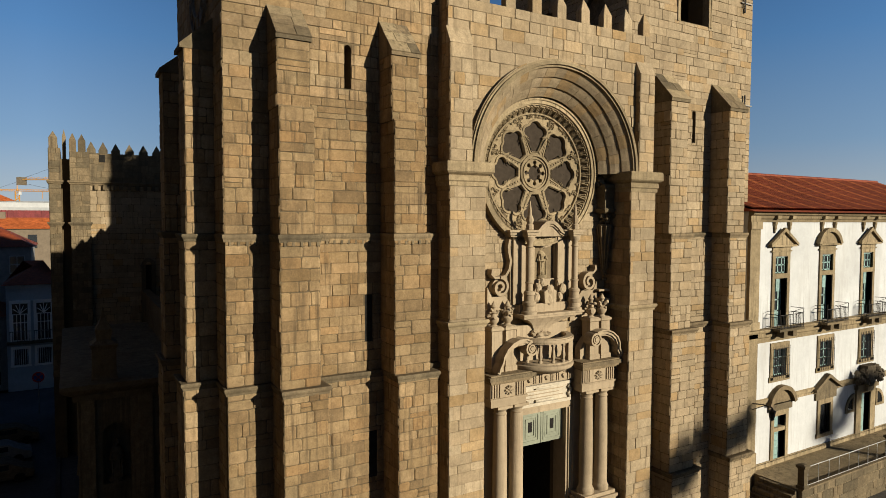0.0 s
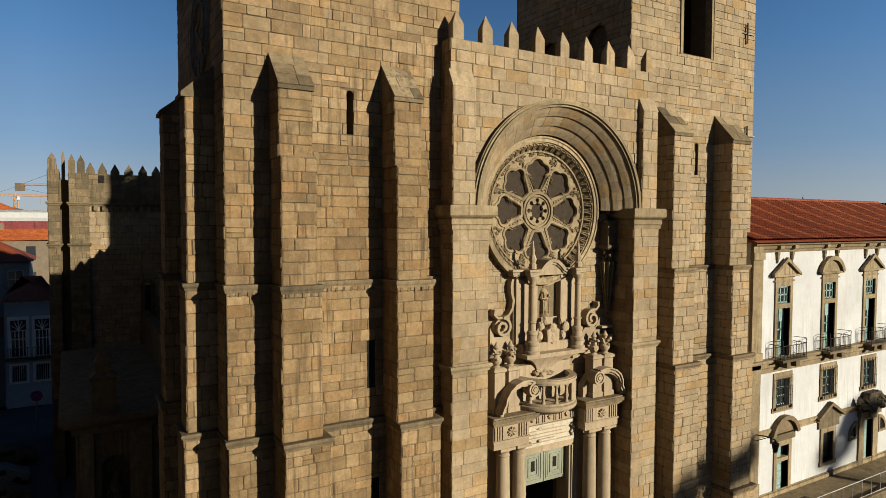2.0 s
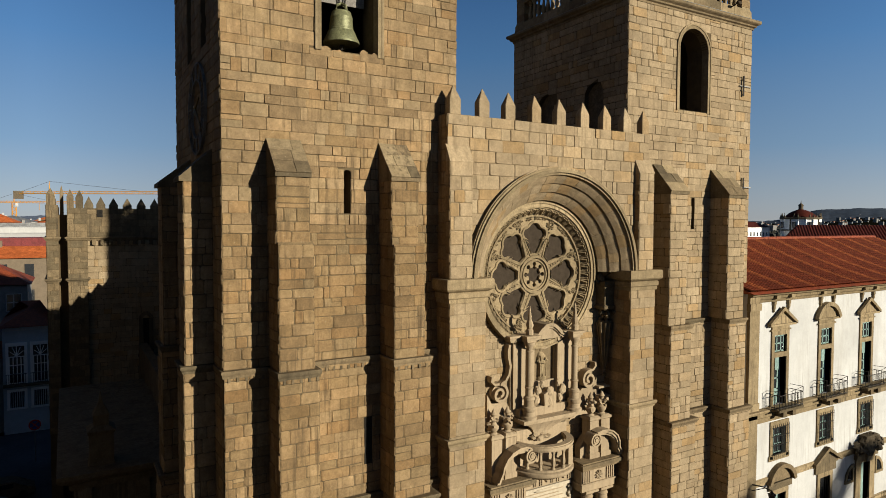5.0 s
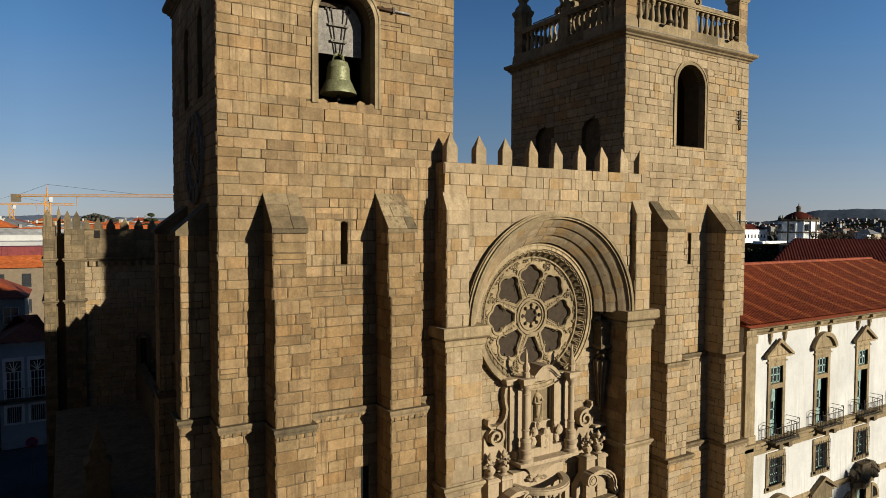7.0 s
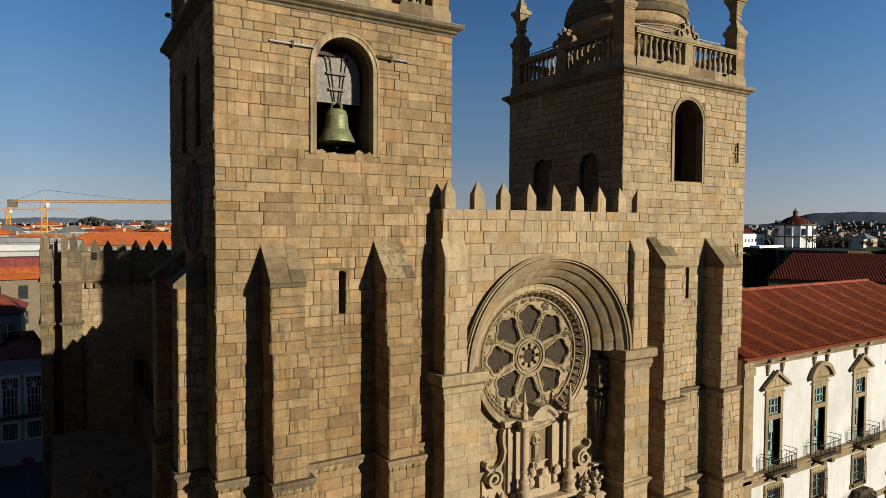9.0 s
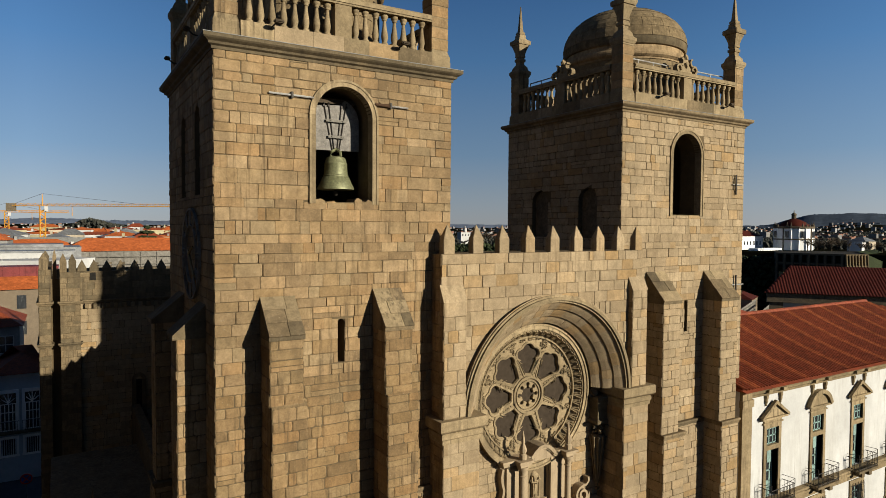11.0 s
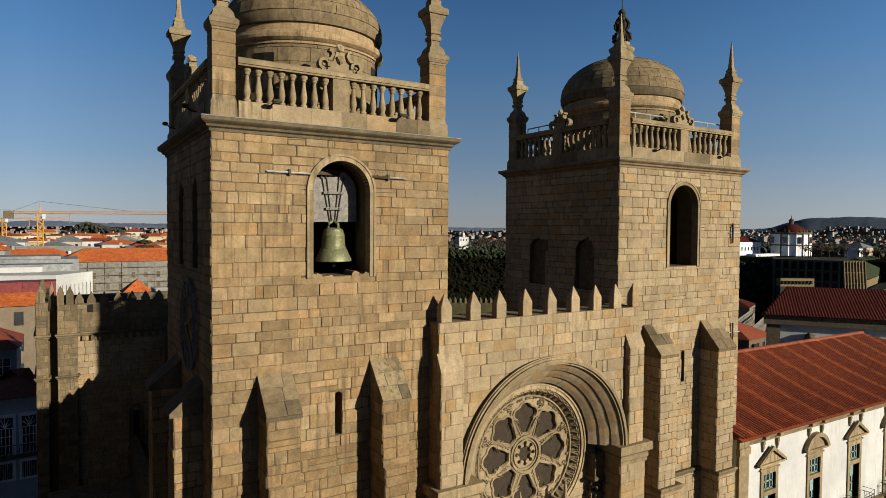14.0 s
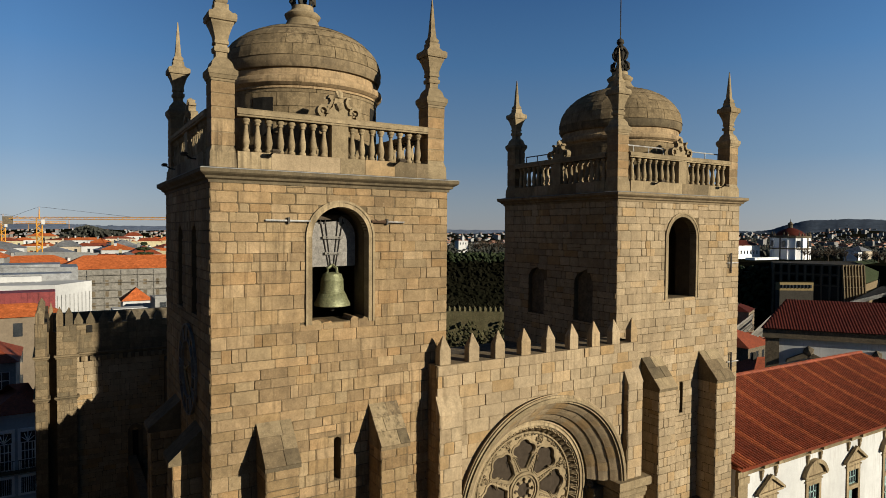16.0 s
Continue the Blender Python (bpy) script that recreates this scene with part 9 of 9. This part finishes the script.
        part("pier", along(B, C, s, s + 0.75, 0.6, 1.9, -24, 3.2, 2.6), WEATHERED, e)
    for z in (-23, -11.2, -4.4, 2.4):
        part("band", along(B, C, 0, L, 0.6, 1.6, z, z + 1.0, 2.4 * (2.4 - z) / 20), WEATHERED, e)
    part("back_wall", along(B, C, 0, L, 0.005, 0.3, -24, 3.2, 0.5), SHADE_AND_SOOT, e)
    em = thing("embankment", "grassy bank above a pale sloping parapet", "bank", (470, 215, -10))
    bm = bmesh.new()
    q = [bm.verts.new(v) for v in ((443.5, 206.2, -9.5), (482, 208.5, -5.0), (520, 222, -2), (520, 236, 4.6), (490, 228, 4.6), (462, 221, 4.3), (445, 207, 3.2))]
    bm.faces.new(q)
    bmesh.ops.triangulate(bm, faces=bm.faces[:])
    part("grass", bm, FOLIAGE, em)
    for P, Q, z0, z1 in ((Vector((443.5, 206.0)), Vector((482, 208.3)), -10, -5.2),):
        u = (Q - P).normalized()
        bm = bmesh.new()
        v = [bm.verts.new(w) for w in ((P.x, P.y, -45), (Q.x, Q.y, -45), (Q.x, Q.y, z1), (P.x, P.y, z0), (P.x, P.y + 0.8, -45), (Q.x, Q.y + 0.8, -45), (Q.x, Q.y + 0.8, z1), (P.x, P.y + 0.8, z0))]
        for f in ((0, 1, 2, 3), (5, 4, 7, 6), (3, 2, 6, 7), (0, 3, 7, 4), (1, 5, 6, 2)):
            bm.faces.new([v[i] for i in f])
        part("parapet", bm, WEATHERED, em)
    ro = thing("viaduct", "grey road deck with a pale parapet above the river", "road", (430, 190, -16))
    bm = bmesh.new()
    v = [bm.verts.new(w) for w in ((398, 196, -19), (470, 190, -11), (482, 207.5, -9.5), (444, 205, -15.5))]
    bm.faces.new(v)
    bmesh.ops.solidify(bm, geom=bm.faces[:], thickness=1.2)
    part("road_deck", bm, ASPHALT, ro)
    bm = bmesh.new()
    v = [bm.verts.new(w) for w in ((398, 195.6, -20.5), (470, 189.6, -12.5), (470, 189.6, -10), (398, 195.6, -18))]
    bm.faces.new(v)
    bmesh.ops.solidify(bm, geom=bm.faces[:], thickness=0.5)
    part("parapet", bm, GREY_WALL, ro)
    part("abutment", boxes((441, 462, 180, 189, -45, -13.5)), BEIGE_WALL, ro)
    chp = thing("small_chapel", "small white chapel with a gabled grey roof", "church", (505, 243, 4))
    part("wall", boxes((500, 506, 236, 246, 3, 10.5)), CHURCH_WHITE, chp)
    bm = bmesh.new()
    hip_roof(bm, 500, 516, 234, 246, 10.5, 4, False)
    part("roof", bm, ZINC, chp)
    part("side_wall", boxes((506.01, 516, 234, 246, 3, 10.5)), BEIGE_WALL, chp)
    yb = thing("warehouse", "yellow riverside warehouse with a row of small windows", "building", (398, 225, -30))
    bm = bmesh.new()
    prism(bm, [(390, 229.5), (408, 218.3), (411, 223), (393, 234)], -12.8, -7.6, lambda u, v, d: (u, v, d))
    part("wall", bm, OCHRE_WALL, yb)
    bm = bmesh.new()
    prism(bm, [(390, 229.5), (408, 218.3), (411, 223), (393, 234)], -45, -12.82, lambda u, v, d: (u, v, d))
    part("base", bm, SHADE_AND_SOOT, yb)
    a, b2 = Vector((390, 229.5)), Vector((408, 218.3))
    for k in range(9):
        p = a + (b2 - a) * ((k + 0.6) / 9.5)
        part("window", boxes((p.x - 0.7, p.x + 0.7, p.y - 0.6, p.y + 0.4, -11.2, -9.2)), PANE, yb)
    part("roof", (lambda m: (prism(m, [(389.7, 229.5), (408.2, 218), (411.4, 223), (393, 234.4)], -7.6, -7.2, lambda u, v, d: (u, v, d)), m)[1])(bmesh.new()), EARTH, yb)
    for k in range(24):
        ang = 61.2 + k * 0.27 + rng.uniform(-0.1, 0.1)
        d = rng.uniform(538, 570)
        tx, ty = d * math.sin(radians(ang)), d * math.cos(radians(ang))
        bare_tree(tx, ty, 1.8, rng.uniform(9, 13), 400 + k)


round_church()
wh = thing("white_house", "small white house with a square tower on a far ridge", "house", (340, 521, 2))
part("wall", boxes((335, 346, 518, 525, 0, 14)), WHITE_WALL, wh)
part("tower", boxes((339, 341.4, 517.6, 521, 14, 18)), WHITE_WALL, wh)
bm = bmesh.new()
hip_roof(bm, 335, 346, 518, 525, 14, 1.6)
part("roof", bm, HAZY_ROOF, wh)
bm = bmesh.new()
lathe(bm, [(1.5, 18), (1.0, 19.2), (0.15, 20.2), (0, 21.5)], 340.2, 519.3, 8)
part("spire", bm, GREY_WALL, wh)
for k in range(3):
    part("window", boxes((336.4 + k * 3.2, 337.5 + k * 3.2, 517.85, 518.02, 10.2, 12.2)), PANE, wh)
for k, (tx, ty, th) in enumerate(((356, 509, 18), (370, 500.5, 17.5), (350.5, 513, 14), (375, 498, 14), (359, 506, 16), (365, 503, 15), (352, 508, 13), (378, 494, 17))):
    bare_tree(tx, ty, 1, th, 700 + k)


spots = []
for k in range(1500):
    ang, d = rng.uniform(30.4, 38.5), 498 + 16 * rng.random()
    x, y = d * math.sin(radians(ang)), d * math.cos(radians(ang))
    spots.append((x, y, rng.uniform(-2, 4.5) + 2.5 * noise.noise((ang * 1.7, 3.0, 0))))
clumps("wood", "dark trees and gardens along the far valley edge", FOLIAGE, spots, 1.3, 21)
spots = []
for k in range(2600):
    ang, d = rng.uniform(29.5, 39.0), 150 + 350 * rng.random() ** 0.7
    x, y = d * math.sin(radians(ang)), d * math.cos(radians(ang))
    spots.append((x, y, ground_height(x, y) - 0.5 + 2.0 * rng.random()))
# woods take the near-black ground colour as painted shade
clumps("wood", "valley slope woods in a near-black shade colour", EARTH, spots, 1.5, 22)


# ---- bishop's palace behind the chapter house ----
def palace():
    p = thing("palace", "white palace wing under a long red tiled roof", "building", (72, 36, -10))
    A = Vector((70.0, 42.7))
    u, n = Vector((0.6, -0.8)), Vector((0.8, 0.6))
    e, rise, L, half = 12.45, 2.75, 48.0, 6.2

    def at(s, d, z):
        q = A + u * s + n * d
        return (q.x, q.y, z)

    def block(s0, s1, d0, d1, z0, z1, name, mat, parent):
        bm = bmesh.new()
        prism(bm, [(s0, d0), (s1, d0), (s1, d1), (s0, d1)], z0, z1, at)
        return part(name, bm, mat, parent)
    bm = bmesh.new()
    prism(bm, [(0, 0), (L, 0), (L, 2 * half), (2.6, 2 * half)], -20, e - 0.05, at)
    part("wall", bm, LIME, p)
    block(-0.4, L, -0.5, -0.004, e - 1.1, e - 0.05, "cornice", DARK_STONE, p)
    block(0.0, 1.3, -0.25, -0.005, -20, e - 1.1, "corner_pilaster", DARK_STONE, p)
    bm = bmesh.new()
    prism(bm, [(-0.12, -0.25), (-0.004, -0.25), (2.596, 2 * half), (2.48, 2 * half)], -20, e - 0.06, at)
    part("end_wall", bm, DARK_STONE, p)
    deck = bmesh.new()
    k0 = 2.6
    v = [deck.verts.new(at(*q)) for q in ((-0.7, -0.8, e - 0.03), (L, -0.8, e - 0.03), (L, 2 * half + 0.8, e - 0.03), (4.2, 2 * half + 0.8, e - 0.03), (k0, half, e + rise - 0.04), (L, half, e + rise - 0.04))]
    for f in ((0, 1, 5, 4), (2, 3, 4, 5), (3, 0, 4)):
        deck.faces.new([v[i] for i in f])
    # the slope's shade comes from this darker tile colour
    part("roof_deck", deck, DARK_SHADED_TILE, p)
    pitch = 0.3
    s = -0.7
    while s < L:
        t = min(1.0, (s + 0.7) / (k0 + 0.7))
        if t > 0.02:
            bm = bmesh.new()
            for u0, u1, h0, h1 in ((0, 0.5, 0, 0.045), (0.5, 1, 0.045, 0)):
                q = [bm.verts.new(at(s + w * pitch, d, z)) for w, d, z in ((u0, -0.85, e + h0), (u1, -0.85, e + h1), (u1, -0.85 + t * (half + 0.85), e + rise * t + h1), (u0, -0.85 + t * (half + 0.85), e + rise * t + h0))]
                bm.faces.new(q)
            part("tile_run", bm, DARK_SHADED_TILE, p)
        s += pitch
    for k in range(6):
        c = 4.2 + k * 6.5
        b = bmesh.new()
        for sg in (-1, 1):
            prism(b, [(c + sg * 2.2, 8.6), (c + sg * 2.1, 9.0), (c + sg * 0.5, 9.8), (c, 9.4)], -0.6, -0.002, lambda s_, z, d: at(s_, d, z))
        blob(b, at(c, -0.3, 10.0), 0.55, k, (1, 1, 1.2), 1, 0.3)
        part("window_crest", b, DARK_STONE, p)
        block(c - 1.1, c + 1.1, -0.1, -0.003, 3.5, 8.3, "window", PANE, p)


palace()
sp = thing("spire", "dark pointed stone finial on a low roof", "finial", (60, 36, 6))
bm = bmesh.new()
lathe(bm, [(0.5, 8.0), (0.4, 9.2), (0.15, 10.4), (0, 11.6)], 61.0, 33.2, square=True)
part("finial_tip", bm, DARK_STONE, sp)
part("low_roof", boxes((50, 66, 31, 36.5, -6, 8.0)), DARK_STONE, sp)


# ---- old town wall and slope between the towers ----
tw = thing("town_wall", "old granite town wall with pointed merlons above a slope", "wall", (74, 107, -6))
a, b = Vector((55, 118.5)), Vector((95, 94))
d = (b - a).normalized()
n = Vector((d.y, -d.x))
bm = bmesh.new()
prism(bm, [tuple(a), tuple(b), tuple(b + Vector((0.5, 1.2))), tuple(a + Vector((0.5, 1.2)))], -14, 6.8, lambda u, v, w: (u, v, w))
part("wall", bm, MOSSY, tw)
for k in range(44):
    p = a + d * (0.6 + k * 1.05) + Vector((0.25, 0.5))
    m = bmesh.new()
    lathe(m, [(0.28, 6.8), (0.28, 7.4), (0, 7.95)], p.x, p.y, square=True)
    part("merlon", m, MOSSY, tw)
spots = []
for k in range(3200):
    p = a + d * rng.uniform(0, 46) - Vector((0.3, 1.0)) * rng.uniform(0.4, 16)
    spots.append((p.x, p.y, -8 + 13 * rng.random() ** 1.6))
clumps("scrub", "brown and green scrub on the slope below the wall", SCRUB, spots, 0.36, 9, "scrub")


# ---- north porch ----
def porch():
    p = thing("north_porch", "dark stone porch with niche and heavy cornice", "porch", (2.5, 40, -5))
    bm = bmesh.new()
    wall_core(bm, 0.1, 3.9, -6, 3.2, 33.0, 33.9, [(1.65, 0.6, -1.0, 1.3, True)])
    part("front_pier", bm, WEATHERED, p)
    part("niche_back", boxes((0.9, 2.4, 33.8, 33.95, -1.2, 2.2)), WEATHERED, p)
    part("pilaster", boxes((0.2, 0.75, 32.8, 33.0, -6, 3.1), (2.6, 3.2, 32.8, 33.0, -6, 3.1)), WEATHERED, p)
    c = bmesh.new()
    mould(c, [(0, 3.1), (0.1, 3.1), (0.16, 3.4), (0.5, 3.6), (0.62, 3.75), (0.62, 3.95), (0, 4.0)], [(0.0, 50), (0.0, 32.9), (4.2, 32.9)])
    part("cornice", c, WEATHERED, p)
    part("roof", boxes((0.0, 5.2, 32.9, 50, 3.2, 4.0)), WEATHERED, p)
    for y in (38, 43.5, 49):
        bm = bmesh.new()
        lathe(bm, [(0.5, -6), (0.4, -5), (0.36, 2.6), (0.5, 3.1)], 0.5, y, 14)
        part("column", bm, WEATHERED, p, smooth=True)
    part("back_wall", boxes((4.6, 5.2, 33.9, 53.4, -6, 6.0)), WEATHERED, p)
    bm = bmesh.new()
    lathe(bm, [(0.55, 4.0), (0.5, 4.2), (0.5, 5.4), (0.6, 5.6), (0.3, 5.8), (0.35, 6.3), (0.1, 6.8), (0, 7.4)], 1.2, 33.5, square=True)
    part("pedestal", bm, WEATHERED, p)


porch()
statue(1.65, 33.4, -1.0, 2.0, "statue", "dark stone figure in the porch niche", DARK_STONE)


# ---- street below ----
single("road", boxes((-45, 4.5, 27, 75.9, -6.35, -6.0)), ASPHALT, "shaded cobbled street along the church", "road", kind="structure")
for k in range(2):
    single("kerb", boxes((-1.2 - 6.6 * k, -0.95 - 6.6 * k, 27, 75.8, -5.996, -5.86)), PAVING, "worn granite kerb along the street", "kerb", kind="structure")


def car(x, y, z, turn, paint, label):
    c = thing("car", label, "car", (x, y, z), "parked cars")
    b = bmesh.new()
    prism(b, [(-2.1, 0.25), (2.1, 0.25), (2.15, 0.7), (1.5, 0.9), (0.7, 1.4), (-1.2, 1.42), (-1.8, 0.95), (-2.1, 0.85)], -0.85, 0.85, lambda u, v, d: (x + u, y + d, z + v))
    bmesh.ops.bevel(b, geom=b.edges[:], offset=0.06, segments=2, affect="EDGES")
    part("body", b, paint, c, smooth=True)
    part("window", boxes((x - 1.1, x + 0.7, y - 0.87, y - 0.855, z + 0.95, z + 1.3)), PANE, c)
    for dx in (-1.3, 1.3):
        for dy in (-0.8, 0.8):
            w = bmesh.new()
            prism(w, arc(dx + x, z + 0.32, 0.32, 0, 345, 16), y + dy - 0.1, y + dy + 0.1, FRONT)
            part("wheel", w, DARK, c)
    c.rotation_euler = (0, 0, radians(turn))


car(-4.6, 58.5, -6.0, 5, DARK_STONE, "dark parked car on the shaded street")
car(-4.9, 54.2, -6.0, 5, GREY_WALL, "grey parked car on the shaded street")
car(-4.6, 50.2, -6.0, 5, DARK_STONE, "dark parked car on the shaded street")
sg = thing("no_stopping_sign", "round blue and red road sign on a grey post", "road sign", (-2.7, 66, -6))
BLUE = surface("sign_blue", [(0.03, 0.06, 0.3), (0.04, 0.07, 0.32)], rough=0.4, stain=0.1)
RED = surface("sign_red", [(0.45, 0.02, 0.02), (0.5, 0.03, 0.03)], rough=0.4, stain=0.1)
bm = bmesh.new()
prism(bm, arc(-2.7, -2.65, 0.4, 0, 345, 24), 66.0, 66.03, FRONT)
part("disc", bm, BLUE, sg)
bm = bmesh.new()
ring(bm, -2.7, -2.65, 0.37, 0.47, 65.97, 66.04, 0, 360, 28)
for s in (-1, 1):
    prism(bm, [(-2.7 - 0.3, -2.65 - s * 0.25), (-2.7 - 0.25, -2.65 - s * 0.32), (-2.7 + 0.3, -2.65 + s * 0.25), (-2.7 + 0.25, -2.65 + s * 0.32)], 65.975, 65.995, FRONT)
part("red_ring", bm, RED, sg)
bm = bmesh.new()
tube(bm, [(-2.7, 66.06, -6), (-2.7, 66.06, -2.3)], 0.05, 6)
part("post", bm, GREY_WALL, sg)

# unseen plain houses, added behind and to the north to block sky light
for i, (x, y, w, d, h) in enumerate(((-17, 26, 14, 42, 30), (-34, -12, 14, 34, 30), (-38, 62, 16, 40, 26), (-24, -58, 60, 16, 28), (70, -80, 50, 16, 22))):
    town_house(x, y, w, d, GROUND - 3, h, 3.0, DARK_STONE, DARK_SHADED_TILE, "unseen plain dark house added to block sky light", 4, 6, w > d, 0, "houses round the square")


def cedar(x, y, z, h, w):
    """A dark spreading cedar: short trunk and flat tiers of foliage."""
    t = thing("cedar_tree", "dark spreading cedar among the red roofs", "tree", (x, y, z))
    r = random.Random(91)
    tr = bmesh.new()
    tube(tr, [(x, y, z), (x + 0.2, y, z + h * 0.5), (x, y, z + h * 0.95)], h * 0.05, 6, h * 0.012)
    part("trunk", tr, TWIGS, t)
    cr = bmesh.new()
    for k in range(420):
        f = r.random()
        tier = round(f * 5) / 5
        a, rr = r.uniform(0, 6.28), w / 2 * (1.05 - tier) ** 0.7 * math.sqrt(r.random()) * r.uniform(0.6, 1.1)
        blob(cr, (x + rr * math.cos(a), y + rr * math.sin(a), z + h * (0.3 + 0.68 * tier) + r.uniform(-0.35, 0.35)), r.uniform(0.25, 0.6), k, (1.3, 1.3, 0.5), 1, 0.4)
    part("crown", cr, FOLIAGE, t)


cedar(22.6, 207, 8.0, 11.2, 9.0)


# ---- steel bridge and riverside roofs ----
br = thing("steel_bridge", "grey lattice steel bridge deck far below", "bridge", (170, 108, -6))
A, B = Vector((120, 84.5)), Vector((215, 129.5))
for off in (0.0, 6.0):
    bm = bmesh.new()
    w = Vector((-(B - A).y, (B - A).x)).normalized() * off
    for z in (-10.2, -6.0):
        tube(bm, [(A.x + w.x, A.y + w.y, z), (B.x + w.x, B.y + w.y, z)], 0.35, 4)
    for k in range(40):
        q0, q1 = A + (B - A) * (k / 40) + w, A + (B - A) * ((k + 1) / 40) + w
        tube(bm, [(q0.x, q0.y, -10.2), (q1.x, q1.y, -6.0)], 0.18, 4)
        tube(bm, [(q0.x, q0.y, -6.0), (q1.x, q1.y, -10.2)], 0.18, 4)
    part("truss", bm, NETTING, br)
rng = random.Random(77)
spots = []
for k in range(1300):
    ang, d = rng.uniform(52.5, 62.5), rng.uniform(497, 509)
    spots.append((d * math.sin(radians(ang)), d * math.cos(radians(ang)), rng.uniform(-38, -1.5)))
clumps("shrubs", "dark shrubs on the shaded river cliff", FOLIAGE, spots, 1.5, 31, "shrubs")
# walls and roofs darkened: riverside shade is in their colour
for hx, hy, turn in ((262, 196, 12), (281, 199, -20), (298, 215, 5), (276, 182, 25), (246, 180, -10), (318, 226, 15)):
    town_house(hx, hy, rng.uniform(15, 20), 11, -36, rng.uniform(18, 23), 2.6, rng.choice((SHADE_AND_SOOT, BROWN_WALL)), DARK_SHADED_TILE, "old riverside house with a dark red tiled roof", 4, 5, True, turn, "riverside houses")
for k in range(26):
    x, y = rng.uniform(125, 330), 0
    y = x * rng.uniform(0.5, 0.74)
    z0 = ground_height(x, y) - 2
    town_house(x, y, rng.uniform(9, 16), rng.uniform(9, 14), z0, rng.uniform(12, 19), 3.0, rng.choice((BROWN_WALL, DARK_STONE, SHADE_AND_SOOT)), TILE, "old riverside house with a dark red tiled roof", 4, 4, True, rng.uniform(-40, 40), "riverside houses")


def shade_tree(x, y, z, top, seed):
    """An unseen tall slender pine with a small open crown, added to cast a shadow."""
    t = thing("unseen_shade_tree", "unseen slender pine placed for its soft shadow", "tree", (x, y, z), "trees in the square")
    r = random.Random(seed)
    tr = bmesh.new()
    tube(tr, [(x, y, z), (x + 0.2, y, z + (top - z) * 0.5), (x, y, top - 0.6)], 0.3, 8, 0.06)
    for k in range(9):
        a = r.uniform(0, 6.28)
        zz = top - r.uniform(0.7, 1.9)
        tube(tr, [(x, y, zz - 0.3), (x + 1.1 * math.cos(a), y + 1.1 * math.sin(a), zz + 0.4)], 0.06, 5, 0.02)
    part("trunk", tr, TWIGS, t)
    cr = bmesh.new()
    for k in range(150):
        a, rr = r.uniform(0, 6.28), 1.7 * math.sqrt(r.random())
        zz = top - 0.9 + r.uniform(-0.9, 0.9) * math.sqrt(max(0.05, 1 - (rr / 1.8) ** 2))
        blob(cr, (x + rr * math.cos(a), y + rr * math.sin(a), zz), r.uniform(0.1, 0.28), k, (1.2, 1.2, 0.7), 1, 0.4)
    part("crown", cr, FOLIAGE, t)


# unseen pines set back along the sun from shadow spots on the front
for i, (fx, fz) in enumerate(((22.7, 0.9), (21.6, 0.2), (25.2, 1.2), (27.2, 1.6), (36.4, 0.5), (38.4, 2.0))):
    s = (18.2 + 62) / -SUN.y
    shade_tree(fx + SUN.x * s, -62, -2.6, fz + SUN.z * s + 0.9, 60 + i)
